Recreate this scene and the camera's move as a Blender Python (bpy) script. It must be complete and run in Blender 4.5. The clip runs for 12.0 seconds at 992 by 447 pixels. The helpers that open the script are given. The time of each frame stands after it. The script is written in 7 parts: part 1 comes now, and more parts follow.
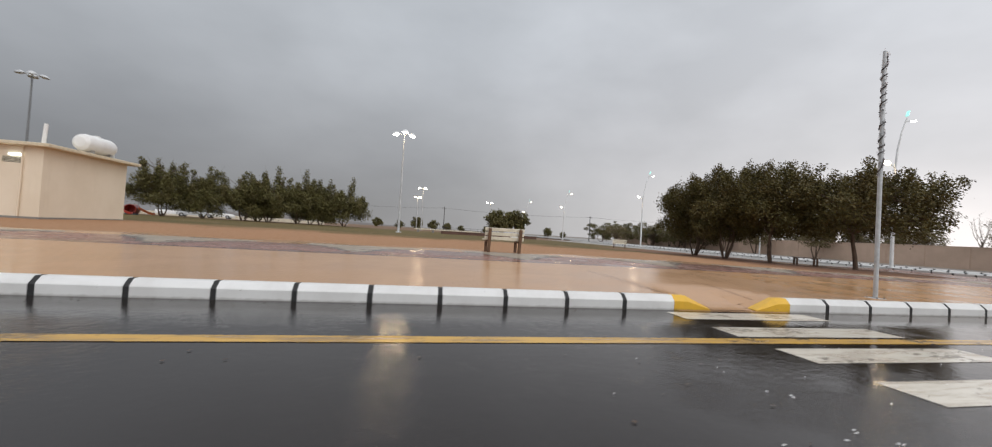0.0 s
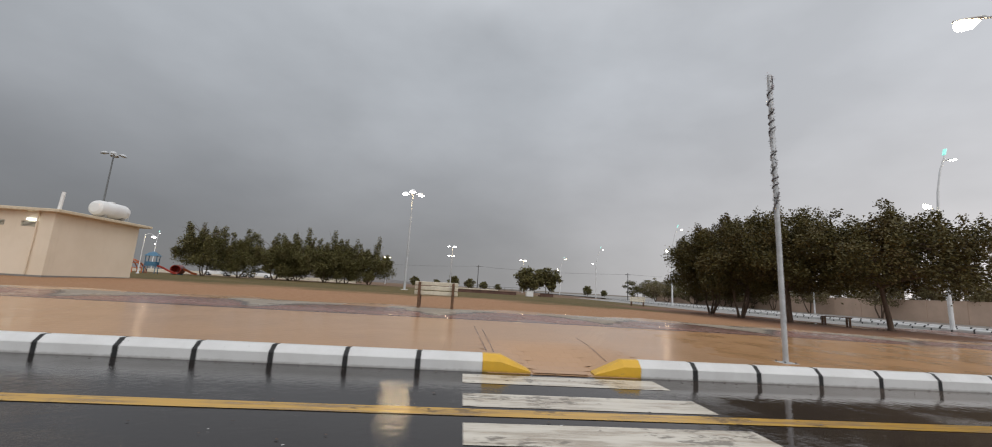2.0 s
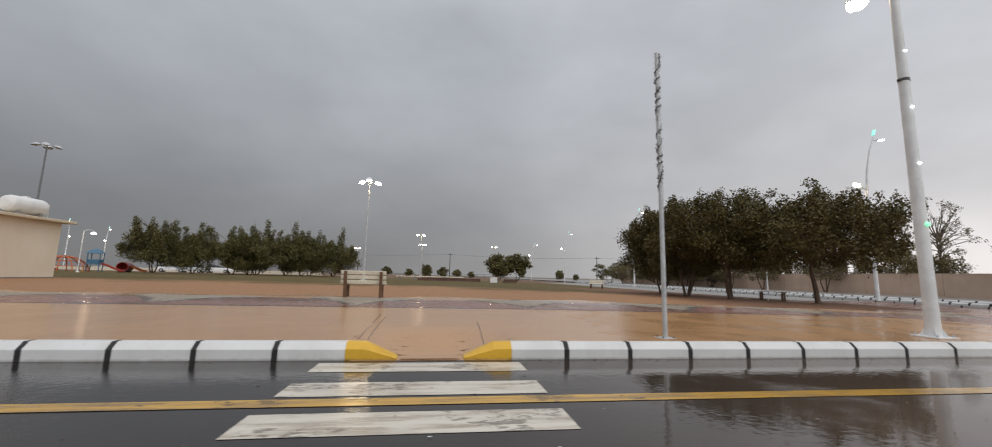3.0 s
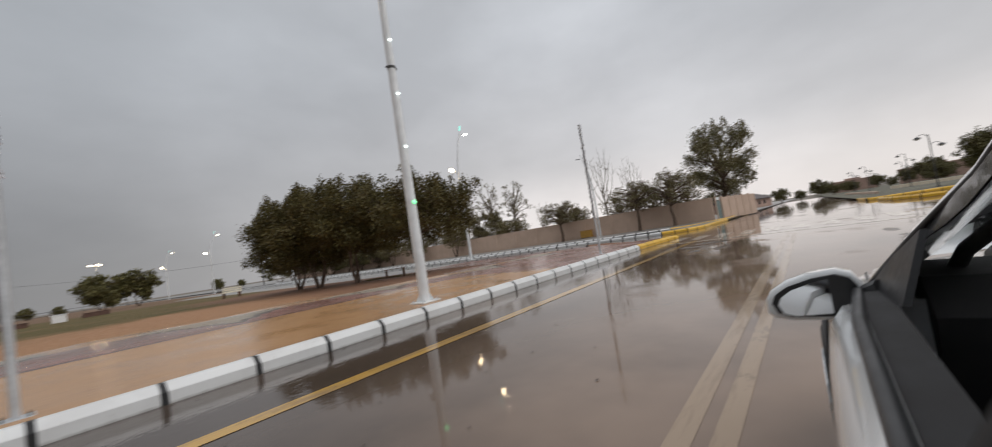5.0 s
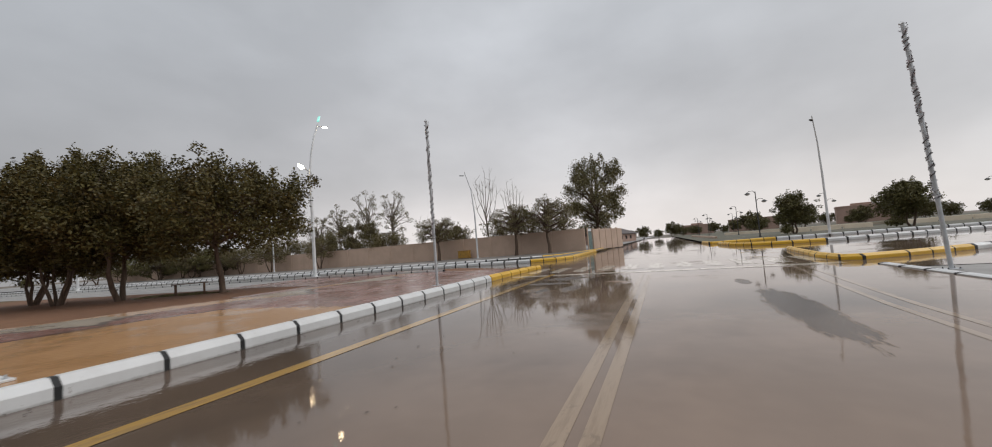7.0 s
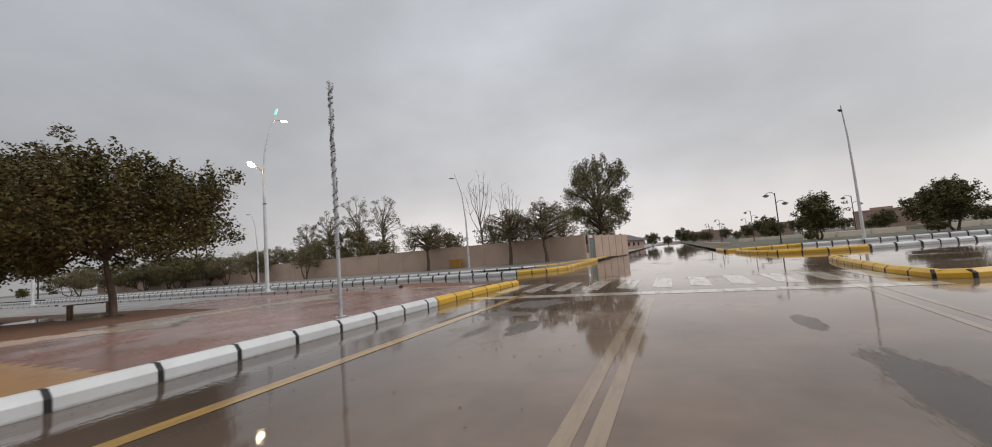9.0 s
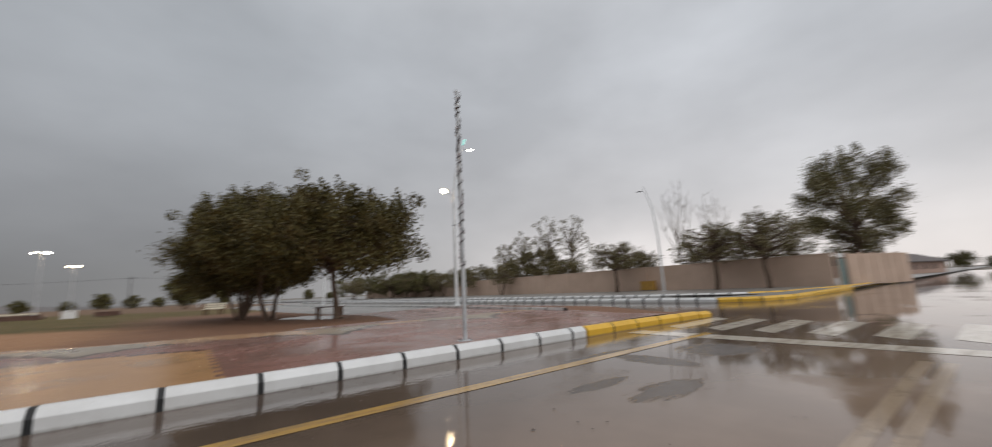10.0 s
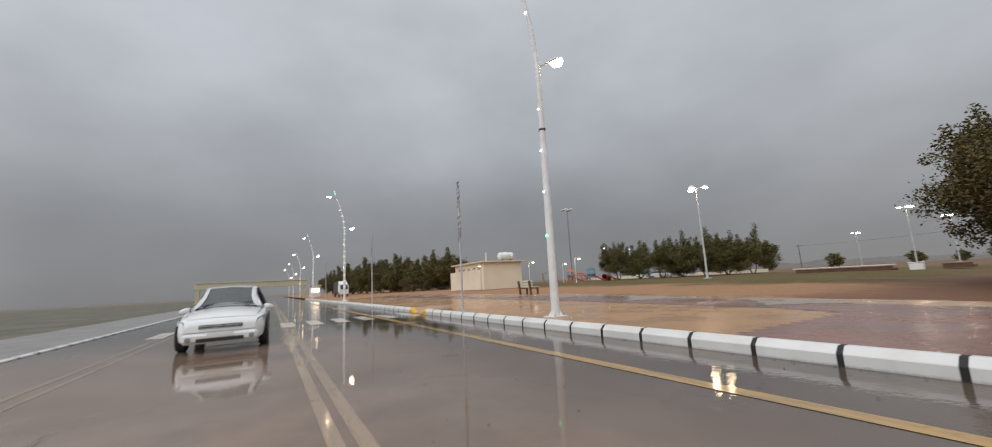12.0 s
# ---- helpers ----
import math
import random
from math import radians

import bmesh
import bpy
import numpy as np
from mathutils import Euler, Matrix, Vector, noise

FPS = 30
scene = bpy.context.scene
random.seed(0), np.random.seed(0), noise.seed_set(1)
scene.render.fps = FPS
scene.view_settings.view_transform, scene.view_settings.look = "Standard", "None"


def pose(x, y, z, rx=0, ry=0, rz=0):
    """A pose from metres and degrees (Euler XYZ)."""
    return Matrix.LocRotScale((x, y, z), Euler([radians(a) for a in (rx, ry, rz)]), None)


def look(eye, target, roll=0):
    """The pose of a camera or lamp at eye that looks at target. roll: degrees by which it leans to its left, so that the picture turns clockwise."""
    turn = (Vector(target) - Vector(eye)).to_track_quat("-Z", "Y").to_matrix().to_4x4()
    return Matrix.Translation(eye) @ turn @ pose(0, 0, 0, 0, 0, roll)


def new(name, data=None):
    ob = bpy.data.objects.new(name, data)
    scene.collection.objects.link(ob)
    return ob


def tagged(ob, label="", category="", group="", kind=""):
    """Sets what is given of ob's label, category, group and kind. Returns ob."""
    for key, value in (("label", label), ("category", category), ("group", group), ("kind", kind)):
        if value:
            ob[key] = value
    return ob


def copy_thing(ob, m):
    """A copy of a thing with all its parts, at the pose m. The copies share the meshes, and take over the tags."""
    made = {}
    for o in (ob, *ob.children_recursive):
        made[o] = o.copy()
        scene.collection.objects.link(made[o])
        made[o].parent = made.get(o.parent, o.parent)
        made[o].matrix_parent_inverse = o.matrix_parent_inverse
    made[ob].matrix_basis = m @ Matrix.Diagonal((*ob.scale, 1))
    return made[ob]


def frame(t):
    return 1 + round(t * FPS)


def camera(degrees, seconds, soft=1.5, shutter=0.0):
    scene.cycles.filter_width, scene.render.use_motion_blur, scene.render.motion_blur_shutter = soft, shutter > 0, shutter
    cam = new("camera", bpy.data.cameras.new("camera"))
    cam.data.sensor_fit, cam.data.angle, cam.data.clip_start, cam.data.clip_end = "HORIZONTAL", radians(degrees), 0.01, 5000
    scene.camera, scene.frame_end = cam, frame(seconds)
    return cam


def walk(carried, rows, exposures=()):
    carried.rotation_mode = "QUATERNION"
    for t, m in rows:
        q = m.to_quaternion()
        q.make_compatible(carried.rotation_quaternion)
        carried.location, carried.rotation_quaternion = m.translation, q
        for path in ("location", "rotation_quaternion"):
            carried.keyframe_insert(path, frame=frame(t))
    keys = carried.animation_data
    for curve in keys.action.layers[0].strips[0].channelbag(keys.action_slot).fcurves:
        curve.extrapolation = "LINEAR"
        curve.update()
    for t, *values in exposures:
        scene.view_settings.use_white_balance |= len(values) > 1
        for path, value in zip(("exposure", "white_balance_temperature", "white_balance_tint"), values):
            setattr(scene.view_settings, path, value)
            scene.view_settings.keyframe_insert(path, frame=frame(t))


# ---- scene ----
cam = camera(103.0, 12.0, soft=1.0, shutter=0.35)
PATH = [
    (0, (0.075, 0.419, 1.127), (0.475, 2.378, 1.17), 3.5),
    (0.5, (1.364, 0.453, 1.152), (1.629, 2.425, 1.351), 3.0),
    (1, (2.41, 0.451, 1.171), (2.587, 2.422, 1.456), 2.6),
    (1.5, (3.275, 0.443, 1.18), (3.41, 2.415, 1.484), 2.8),
    (2, (4.046, 0.451, 1.186), (4.197, 2.419, 1.509), 3.3),
    (2.5, (4.821, 0.449, 1.188), (5.043, 2.414, 1.485), 2.3),
    (4.3, (8.076, 0.392, 1.238), (8.985, 2.172, 1.305), -4.4),
    (4.5, (8.474, 0.328, 1.236), (9.684, 1.92, 1.255), -6.4),
    (5, (9.506, 0.252, 1.247), (11.074, 1.49, 1.35), -8.9),
    (5.5, (10.43, 0.167, 1.265), (12.198, 1.098, 1.356), -8.7),
    (6, (11.469, 0.29, 1.208), (13.279, 1.131, 1.324), -7.0),
    (6.5, (12.465, 0.222, 1.265), (14.311, 0.983, 1.386), -5.4),
    (7, (13.514, 0.26, 1.248), (15.354, 1.034, 1.37), -4.5),
    (9, (17.688, 0.21, 1.25), (19.51, 1.017, 1.412), -4.7),
    (9.5, (18.691, 0.16, 1.239), (20.457, 1.075, 1.45), -4.6),
    (10, (19.769, 0.165, 1.203), (20.986, 1.719, 1.527), -2.8),
    (10.5, (20.793, 0.195, 1.234), (21.381, 2.098, 1.422), -0.7),
    (11, (21.819, 0.297, 1.231), (21.171, 2.144, 1.641), 4.3),
    (11.5, (22.816, 0.282, 1.273), (21.308, 1.533, 1.671), -5.1),
    (12, (23.901, 0.305, 1.219), (22.187, 1.292, 1.517), -3.1),
]
walk(cam, [(t, look(*row)) for t, *row in PATH], exposures=[(0.0, 0.3), (1.0, 0.12), (2.5, 0.08), (5.5, 0.0), (10.0, -0.02), (10.5, 0.06), (11.0, 0.1), (11.5, 0.25), (12.0, 0.24)])

# ---- world and light ----
world = bpy.data.worlds.new("overcast_sky")
scene.world = world
world.use_nodes = True
wt = world.node_tree
wt.nodes.clear()


def wmath(op, a, b=None, c=None):
    n = wt.nodes.new("ShaderNodeMath")
    n.operation = op
    for i, v in enumerate((a, b, c)):
        if v is None:
            continue
        if isinstance(v, (int, float)):
            n.inputs[i].default_value = v
        else:
            wt.links.new(v, n.inputs[i])
    return n.outputs[0]


def wmix(fac, a, b, blend="MIX"):
    n = wt.nodes.new("ShaderNodeMix")
    n.data_type, n.blend_type = "RGBA", blend
    for sock, v in ((n.inputs[0], fac), (n.inputs[6], a), (n.inputs[7], b)):
        if isinstance(v, (int, float)):
            sock.default_value = v
        elif isinstance(v, tuple):
            sock.default_value = (*v, 1)
        else:
            wt.links.new(v, sock)
    return n.outputs[2]


def wsmooth(v, lo, hi):
    n = wt.nodes.new("ShaderNodeMapRange")
    n.interpolation_type = "SMOOTHSTEP"
    n.inputs[1].default_value, n.inputs[2].default_value = lo, hi
    wt.links.new(v, n.inputs[0])
    return n.outputs[0]


coord = wt.nodes.new("ShaderNodeTexCoord")
axes = wt.nodes.new("ShaderNodeSeparateXYZ")
wt.links.new(coord.outputs["Generated"], axes.inputs[0])
dx, dy, dz = axes.outputs
# storm cloud lies low over the park towards -x, the break in the cloud over +x, high cloud is thinnest
side = wsmooth(wmath("ADD", dx, wmath("MULTIPLY", dy, -0.30)), -0.95, 0.75)
low = wmix(side, (0.180, 0.181, 0.188), (0.525, 0.515, 0.518))
high = wmix(side, (0.440, 0.466, 0.500), (0.495, 0.515, 0.545))
lift = wsmooth(dz, 0.02, 0.52)
cloud = wmix(lift, low, high)
rim = wmath("MULTIPLY", wsmooth(wmath("ABSOLUTE", dz), 0.20, 0.0), wsmooth(dx, 0.40, 0.92))
cloud = wmix(wmath("MULTIPLY", rim, 0.75), cloud, (0.84, 0.79, 0.77))
cloud = wmix(wmath("MULTIPLY", wsmooth(dy, 0.55, 0.90), wsmooth(dx, -0.30, 0.10)), cloud, wmix(1.0, cloud, (0.90, 0.905, 0.91), "MULTIPLY"))
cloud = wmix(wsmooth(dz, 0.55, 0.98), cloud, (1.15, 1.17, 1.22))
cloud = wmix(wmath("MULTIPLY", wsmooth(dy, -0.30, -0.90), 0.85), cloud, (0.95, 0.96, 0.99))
# thinner cloud between the road ahead and the park
thin = wsmooth(wmath("ADD", wmath("MULTIPLY", dx, 0.82), wmath("MULTIPLY", dy, 0.50)), 0.42, 0.98)
cloud = wmix(wmath("MULTIPLY", thin, 0.5), cloud, wmix(1.0, cloud, (1.42, 1.40, 1.40), "MULTIPLY"))
stretch = wt.nodes.new("ShaderNodeMapping")
stretch.inputs["Scale"].default_value = (1.0, 1.0, 1.9)
wt.links.new(coord.outputs["Generated"], stretch.inputs[0])
puffs = wt.nodes.new("ShaderNodeTexNoise")
puffs.inputs["Scale"].default_value, puffs.inputs["Detail"].default_value = 2.3, 5.0
puffs.inputs["Roughness"].default_value = 0.5
wt.links.new(stretch.outputs[0], puffs.inputs["Vector"])
shade = wt.nodes.new("ShaderNodeMapRange")
shade.inputs[1].default_value, shade.inputs[2].default_value = 0.3, 0.7
shade.inputs[3].default_value, shade.inputs[4].default_value = 0.86, 1.14
wt.links.new(puffs.outputs[0], shade.inputs[0])
cloud = wmix(1.0, cloud, shade.outputs[0], "MULTIPLY")
sky = wt.nodes.new("ShaderNodeTexSky")
sky.sky_type, sky.sun_disc = "NISHITA", False
sky.sun_elevation, sky.sun_rotation = radians(38), radians(120)
clear = wmix(1.0, sky.outputs[0], (0.05, 0.05, 0.05), "MULTIPLY")
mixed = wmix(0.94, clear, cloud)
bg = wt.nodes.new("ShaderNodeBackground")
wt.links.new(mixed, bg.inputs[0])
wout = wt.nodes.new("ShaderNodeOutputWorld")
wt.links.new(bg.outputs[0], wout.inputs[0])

sun_data = bpy.data.lights.new("sun", "SUN")
sun_data.energy, sun_data.angle, sun_data.color = 0.6, radians(40), (1.0, 0.97, 0.93)
sun = new("sun", sun_data)
sun.matrix_world = look((0, 0, 40), (-20, 34, 10))


# ---- materials ----
class Mat:
    """A small wrapper for building node materials."""

    def __init__(self, name):
        self.m = bpy.data.materials.new(name)
        self.m.use_nodes = True
        self.t = self.m.node_tree
        self.b = self.t.nodes["Principled BSDF"]
        self.pos = None

    def link(self, v, sock):
        if isinstance(v, (int, float)):
            sock.default_value = v
        elif isinstance(v, tuple):
            sock.default_value = (*v, 1) if len(v) == 3 and sock.type == "RGBA" else v
        else:
            self.t.links.new(v, sock)

    def set(self, **kw):
        for key, v in kw.items():
            self.link(v, self.b.inputs[key.replace("_", " ")])
        return self

    def place(self, local=False):
        if local:
            return self.t.nodes.new("ShaderNodeTexCoord").outputs["Object"]
        if self.pos is None:
            self.pos = self.t.nodes.new("ShaderNodeNewGeometry").outputs["Position"]
        return self.pos

    def xyz(self):
        n = self.t.nodes.new("ShaderNodeSeparateXYZ")
        self.t.links.new(self.place(), n.inputs[0])
        return n.outputs

    def noise(self, scale, detail=4.0, rough=0.55, local=False, stretch=None, shift=None):
        n = self.t.nodes.new("ShaderNodeTexNoise")
        n.inputs["Scale"].default_value, n.inputs["Detail"].default_value = scale, detail
        n.inputs["Roughness"].default_value = rough
        v = self.place(local)
        if stretch or shift:
            mp = self.t.nodes.new("ShaderNodeMapping")
            mp.inputs["Scale"].default_value = stretch or (1, 1, 1)
            mp.inputs["Location"].default_value = shift or (0, 0, 0)
            self.t.links.new(v, mp.inputs[0])
            v = mp.outputs[0]
        self.t.links.new(v, n.inputs["Vector"])
        return n.outputs[0]

    def cells(self, scale, local=False):
        n = self.t.nodes.new("ShaderNodeTexVoronoi")
        n.inputs["Scale"].default_value = scale
        self.t.links.new(self.place(local), n.inputs["Vector"])
        return n.outputs[0]

    def ramp(self, v, lo, hi, a=0.0, b=1.0, smooth=True):
        n = self.t.nodes.new("ShaderNodeMapRange")
        n.interpolation_type = "SMOOTHSTEP" if smooth else "LINEAR"
        for i, x in enumerate((lo, hi, a, b)):
            n.inputs[i + 1].default_value = x
        self.link(v, n.inputs[0])
        return n.outputs[0]

    def math(self, op, a, b=None):
        n = self.t.nodes.new("ShaderNodeMath")
        n.operation = op
        self.link(a, n.inputs[0])
        if b is not None:
            self.link(b, n.inputs[1])
        return n.outputs[0]

    def mix(self, fac, a, b, blend="MIX"):
        n = self.t.nodes.new("ShaderNodeMix")
        n.data_type, n.blend_type = "RGBA", blend
        self.link(fac, n.inputs[0])
        self.link(a, n.inputs[6])
        self.link(b, n.inputs[7])
        return n.outputs[2]

    def island(self):
        return self.t.nodes.new("ShaderNodeNewGeometry").outputs["Random Per Island"]

    def each(self):
        return self.t.nodes.new("ShaderNodeObjectInfo").outputs["Random"]

    def bump(self, height, strength=0.3, distance=0.01):
        n = self.t.nodes.new("ShaderNodeBump")
        n.inputs["Strength"].default_value, n.inputs["Distance"].default_value = strength, distance
        self.t.links.new(height, n.inputs["Height"])
        self.t.links.new(n.outputs[0], self.b.inputs["Normal"])
        return self


def plain(name, a, b=None, rough=0.5, metal=0.0, scale=6.0, grain=40.0, bump=0.15, local=False, coat=0.0):
    """Paint, plaster, metal or wood: two colours mixed by two scales of noise, with fine relief."""
    q = Mat(name)
    b = b or tuple(c * 0.75 for c in a)
    big, fine = q.noise(scale, 4, 0.6, local), q.noise(grain, 3, 0.6, local)
    tone = q.math("ADD", q.math("MULTIPLY", big, 0.7), q.math("MULTIPLY", fine, 0.3))
    q.set(Base_Color=q.mix(q.ramp(tone, 0.38, 0.62), a, b), Metallic=metal, Coat_Weight=coat, Coat_Roughness=0.06,
          Roughness=q.ramp(tone, 0.3, 0.7, max(0.03, rough * 0.8), min(1.0, rough * 1.2)))
    q.bump(fine, bump, 0.004)
    return q.m


def glow(name, colour, power):
    q = Mat(name)
    q.set(Base_Color=(0.8, 0.8, 0.8), Roughness=0.3, Emission_Color=colour, Emission_Strength=power)
    return q.m


def make_asphalt():
    q = Mat("wet_asphalt")
    x, y, z = q.xyz()
    patch = q.noise(0.22, 5, 0.55)
    film = q.noise(0.5, 4, 0.6, shift=(11, 4, 0))
    grit = q.noise(90, 3, 0.7)
    stone = q.cells(120)
    along = q.ramp(x, 4.0, 13.0)
    across = q.math("MAXIMUM", q.ramp(y, 5.0, 1.2, 0.30, 1.0), q.ramp(x, 11.0, 16.0, 0.0, 0.50))
    mud = q.math("MULTIPLY", q.math("MULTIPLY", along, across), q.ramp(patch, 0.3, 0.55, 0.45, 1.0))
    dark = q.mix(q.ramp(grit, 0.35, 0.7), (0.0145, 0.0115, 0.0108), (0.034, 0.028, 0.025))
    brown = q.mix(q.ramp(film, 0.35, 0.65), (0.256, 0.183, 0.136), (0.211, 0.151, 0.112))
    # worn crowns of the road that stand clear of the water film
    crest = q.noise(0.33, 6, 0.62, stretch=(0.55, 1.3, 1), shift=(3.1, 7.7, 0))
    dry = q.ramp(crest, 0.70, 0.75)
    ragged = q.math("SUBTRACT", q.noise(3.0, 8, 0.78, stretch=(0.45, 1.8, 1), shift=(1.2, 3.3, 0)), 0.5)
    for cx, cy, rx, ry, rough in ((20.7, -1.52, 2.2, 0.34, 3.6), (24.4, -1.35, 0.55, 0.16, 4.0), (25.5, 3.7, 0.30, 0.70, 3.0), (24.1, 2.7, 0.6, 0.26, 5.0), (23.8, 3.4, 0.55, 0.13, 4.0), (27.0, 3.4, 0.65, 0.6, 5.0), (25.4, 4.65, 0.95, 0.13, 5.0)):
        ox, oy = q.math("DIVIDE", q.math("SUBTRACT", x, cx), rx), q.math("DIVIDE", q.math("SUBTRACT", y, cy), ry)
        far = q.math("ADD", q.math("MULTIPLY", ox, ox), q.math("MULTIPLY", oy, oy))
        dry = q.math("MAXIMUM", dry, q.ramp(q.math("ADD", far, q.math("MULTIPLY", ragged, rough)), 1.15, 0.75, 0.0, 0.62 if cx < 23 else 0.55))
    mud = q.math("MULTIPLY", mud, q.math("SUBTRACT", 1.0, dry))
    q.set(Base_Color=q.mix(mud, dark, brown))
    wetness = q.math("MULTIPLY", q.ramp(x, 1.5, 9.0, 0.74, 1.0), q.ramp(film, 0.30, 0.52, 0.6, 1.0))
    wetness = q.math("MULTIPLY", wetness, q.math("SUBTRACT", 1.0, q.math("MULTIPLY", dry, 0.85)))
    q.set(Roughness=q.math("MAXIMUM", q.ramp(wetness, 0.0, 1.0, 0.17, 0.022, False), q.math("MULTIPLY", dry, 0.42)), Specular_IOR_Level=0.5, IOR=1.36)
    relief = q.math("ADD", q.math("MULTIPLY", stone, 0.6), grit)
    lumps = q.math("MULTIPLY", relief, q.ramp(wetness, 0.35, 0.95, 0.0013, 0.00003))
    ripple = q.math("ADD", q.math("MULTIPLY", q.noise(3.0, 2, 0.5), 0.0011), q.math("MULTIPLY", q.noise(11, 2, 0.5), 0.0011))
    ripple = q.math("ADD", ripple, q.math("MULTIPLY", q.noise(26, 2, 0.5, stretch=(0.7, 1.2, 1)), 0.00035))
    calm = q.math("MULTIPLY", q.ramp(x, 4.0, 13.0), q.ramp(y, 5.2, 3.4))
    ripple = q.math("MULTIPLY", ripple, q.ramp(calm, 0.0, 1.0, 1.7, 0.28, False))
    q.bump(q.math("ADD", lumps, ripple), 1.0, 1.0)
    return q.m


def make_paver(name, a, b, dirt, rough=0.3, speck=0.22, lo=0.42, hi=1.3, relief=0.25, spec=0.26):
    q = Mat(name)
    isle = q.island()
    obj = q.each()
    stain = q.noise(0.45, 5, 0.6)
    grain = q.noise(70, 3, 0.6)
    film = q.noise(0.8, 4, 0.55, shift=(5, 2, 0))
    tone = q.math("FRACT", q.math("ADD", isle, obj))
    col = q.mix(tone, a, b)
    col = q.mix(q.ramp(stain, 0.42, 0.66, 0.0, 0.75), col, dirt)
    col = q.mix(q.ramp(grain, 0.45, 0.75, 0.0, speck), col, tuple(c * 0.55 for c in a))
    q.set(Base_Color=col, Roughness=q.ramp(film, 0.34, 0.60, rough * lo, rough * hi), IOR=1.36, Specular_IOR_Level=spec)
    q.bump(q.math("ADD", grain, q.math("MULTIPLY", q.noise(4, 3, 0.5), 0.8)), relief, 0.004)
    return q.m


def make_park():
    """Sand, dull grass and bare earth of the park, told apart by stretch of the plan."""
    q = Mat("park_earth")
    x, y, z = q.xyz()
    ragged = q.math("MULTIPLY", q.math("SUBTRACT", q.noise(0.16, 5, 0.65), 0.5), 14.0)
    ragged2 = q.math("MULTIPLY", q.math("SUBTRACT", q.noise(0.7, 4, 0.6, shift=(9, 1, 0)), 0.5), 5.0)
    depth = q.math("ADD", q.math("ADD", y, ragged), ragged2)
    depth = q.math("ADD", depth, q.math("MULTIPLY", x, 0.12))
    fine = q.noise(7, 5, 0.7)
    sand = q.mix(q.ramp(fine, 0.3, 0.7), (0.39, 0.218, 0.118), (0.31, 0.168, 0.090))
    grass = q.mix(q.ramp(q.noise(2.2, 5, 0.7), 0.35, 0.65), (0.082, 0.069, 0.020), (0.130, 0.093, 0.034))
    worn = q.noise(0.35, 6, 0.7, stretch=(0.35, 1.6, 1), shift=(4.4, 2.1, 0))
    grass = q.mix(q.ramp(worn, 0.50, 0.66, 0.0, 0.7), grass, (0.235, 0.150, 0.082))
    earth = q.mix(q.ramp(fine, 0.3, 0.7), (0.20, 0.125, 0.078), (0.15, 0.095, 0.06))
    col = q.mix(q.ramp(depth, 22.0, 27.0), sand, grass)
    col = q.mix(q.ramp(depth, 60.0, 72.0), col, earth)
    # trodden brown soil under the trees by the side street
    soil = q.math("MULTIPLY", q.ramp(q.math("ADD", x, ragged2), 15.5, 19.5), q.ramp(q.math("ADD", y, ragged2), 44.0, 34.0))
    col = q.mix(soil, col, q.mix(q.ramp(fine, 0.35, 0.65), (0.175, 0.094, 0.058), (0.230, 0.125, 0.076)))
    q.set(Base_Color=col, Roughness=q.ramp(fine, 0.3, 0.7, 0.6, 0.9), Specular_IOR_Level=0.15)
    q.bump(q.math("ADD", fine, q.noise(40, 3, 0.7)), 0.6, 0.03)
    return q.m


def make_leaf(name, a, b, c):
    q = Mat(name)
    isle = q.island()
    big = q.noise(0.9, 3, 0.5)
    col = q.mix(q.ramp(isle, 0.0, 1.0, smooth=False), a, b)
    col = q.mix(q.ramp(big, 0.45, 0.7, 0.0, 0.6), col, c)
    q.set(Base_Color=col, Roughness=0.5, Specular_IOR_Level=0.22)
    q.set(Subsurface_Weight=0.0)
    return q.m


def make_bark(name, a, b):
    q = Mat(name)
    v = q.noise(9, 5, 0.7, stretch=(1, 1, 0.2))
    q.set(Base_Color=q.mix(q.ramp(v, 0.3, 0.7), a, b), Roughness=0.85)
    q.bump(v, 0.7, 0.03)
    return q.m


def make_kerb_paint(name, a, b, wear):
    q = Mat(name)
    x, y, z = q.xyz()
    big = q.noise(1.6, 5, 0.65)
    chips = q.noise(14, 5, 0.7)
    splash = q.math("MULTIPLY", q.ramp(q.math("ADD", z, q.math("MULTIPLY", q.math("SUBTRACT", chips, 0.5), 0.06)), 0.040, 0.0), 0.6)
    col = q.mix(q.ramp(big, 0.4, 0.68, 0.0, 0.55), a, b)
    col = q.mix(q.ramp(q.each(), 0.0, 1.0, 0.0, 0.18), col, b)
    col = q.mix(q.ramp(chips, 0.66, 0.74), col, wear)
    col = q.mix(splash, col, tuple(v * 0.6 for v in wear))
    q.set(Base_Color=col, Roughness=q.ramp(big, 0.3, 0.7, 0.28, 0.5))
    q.bump(chips, 0.25, 0.004)
    return q.m


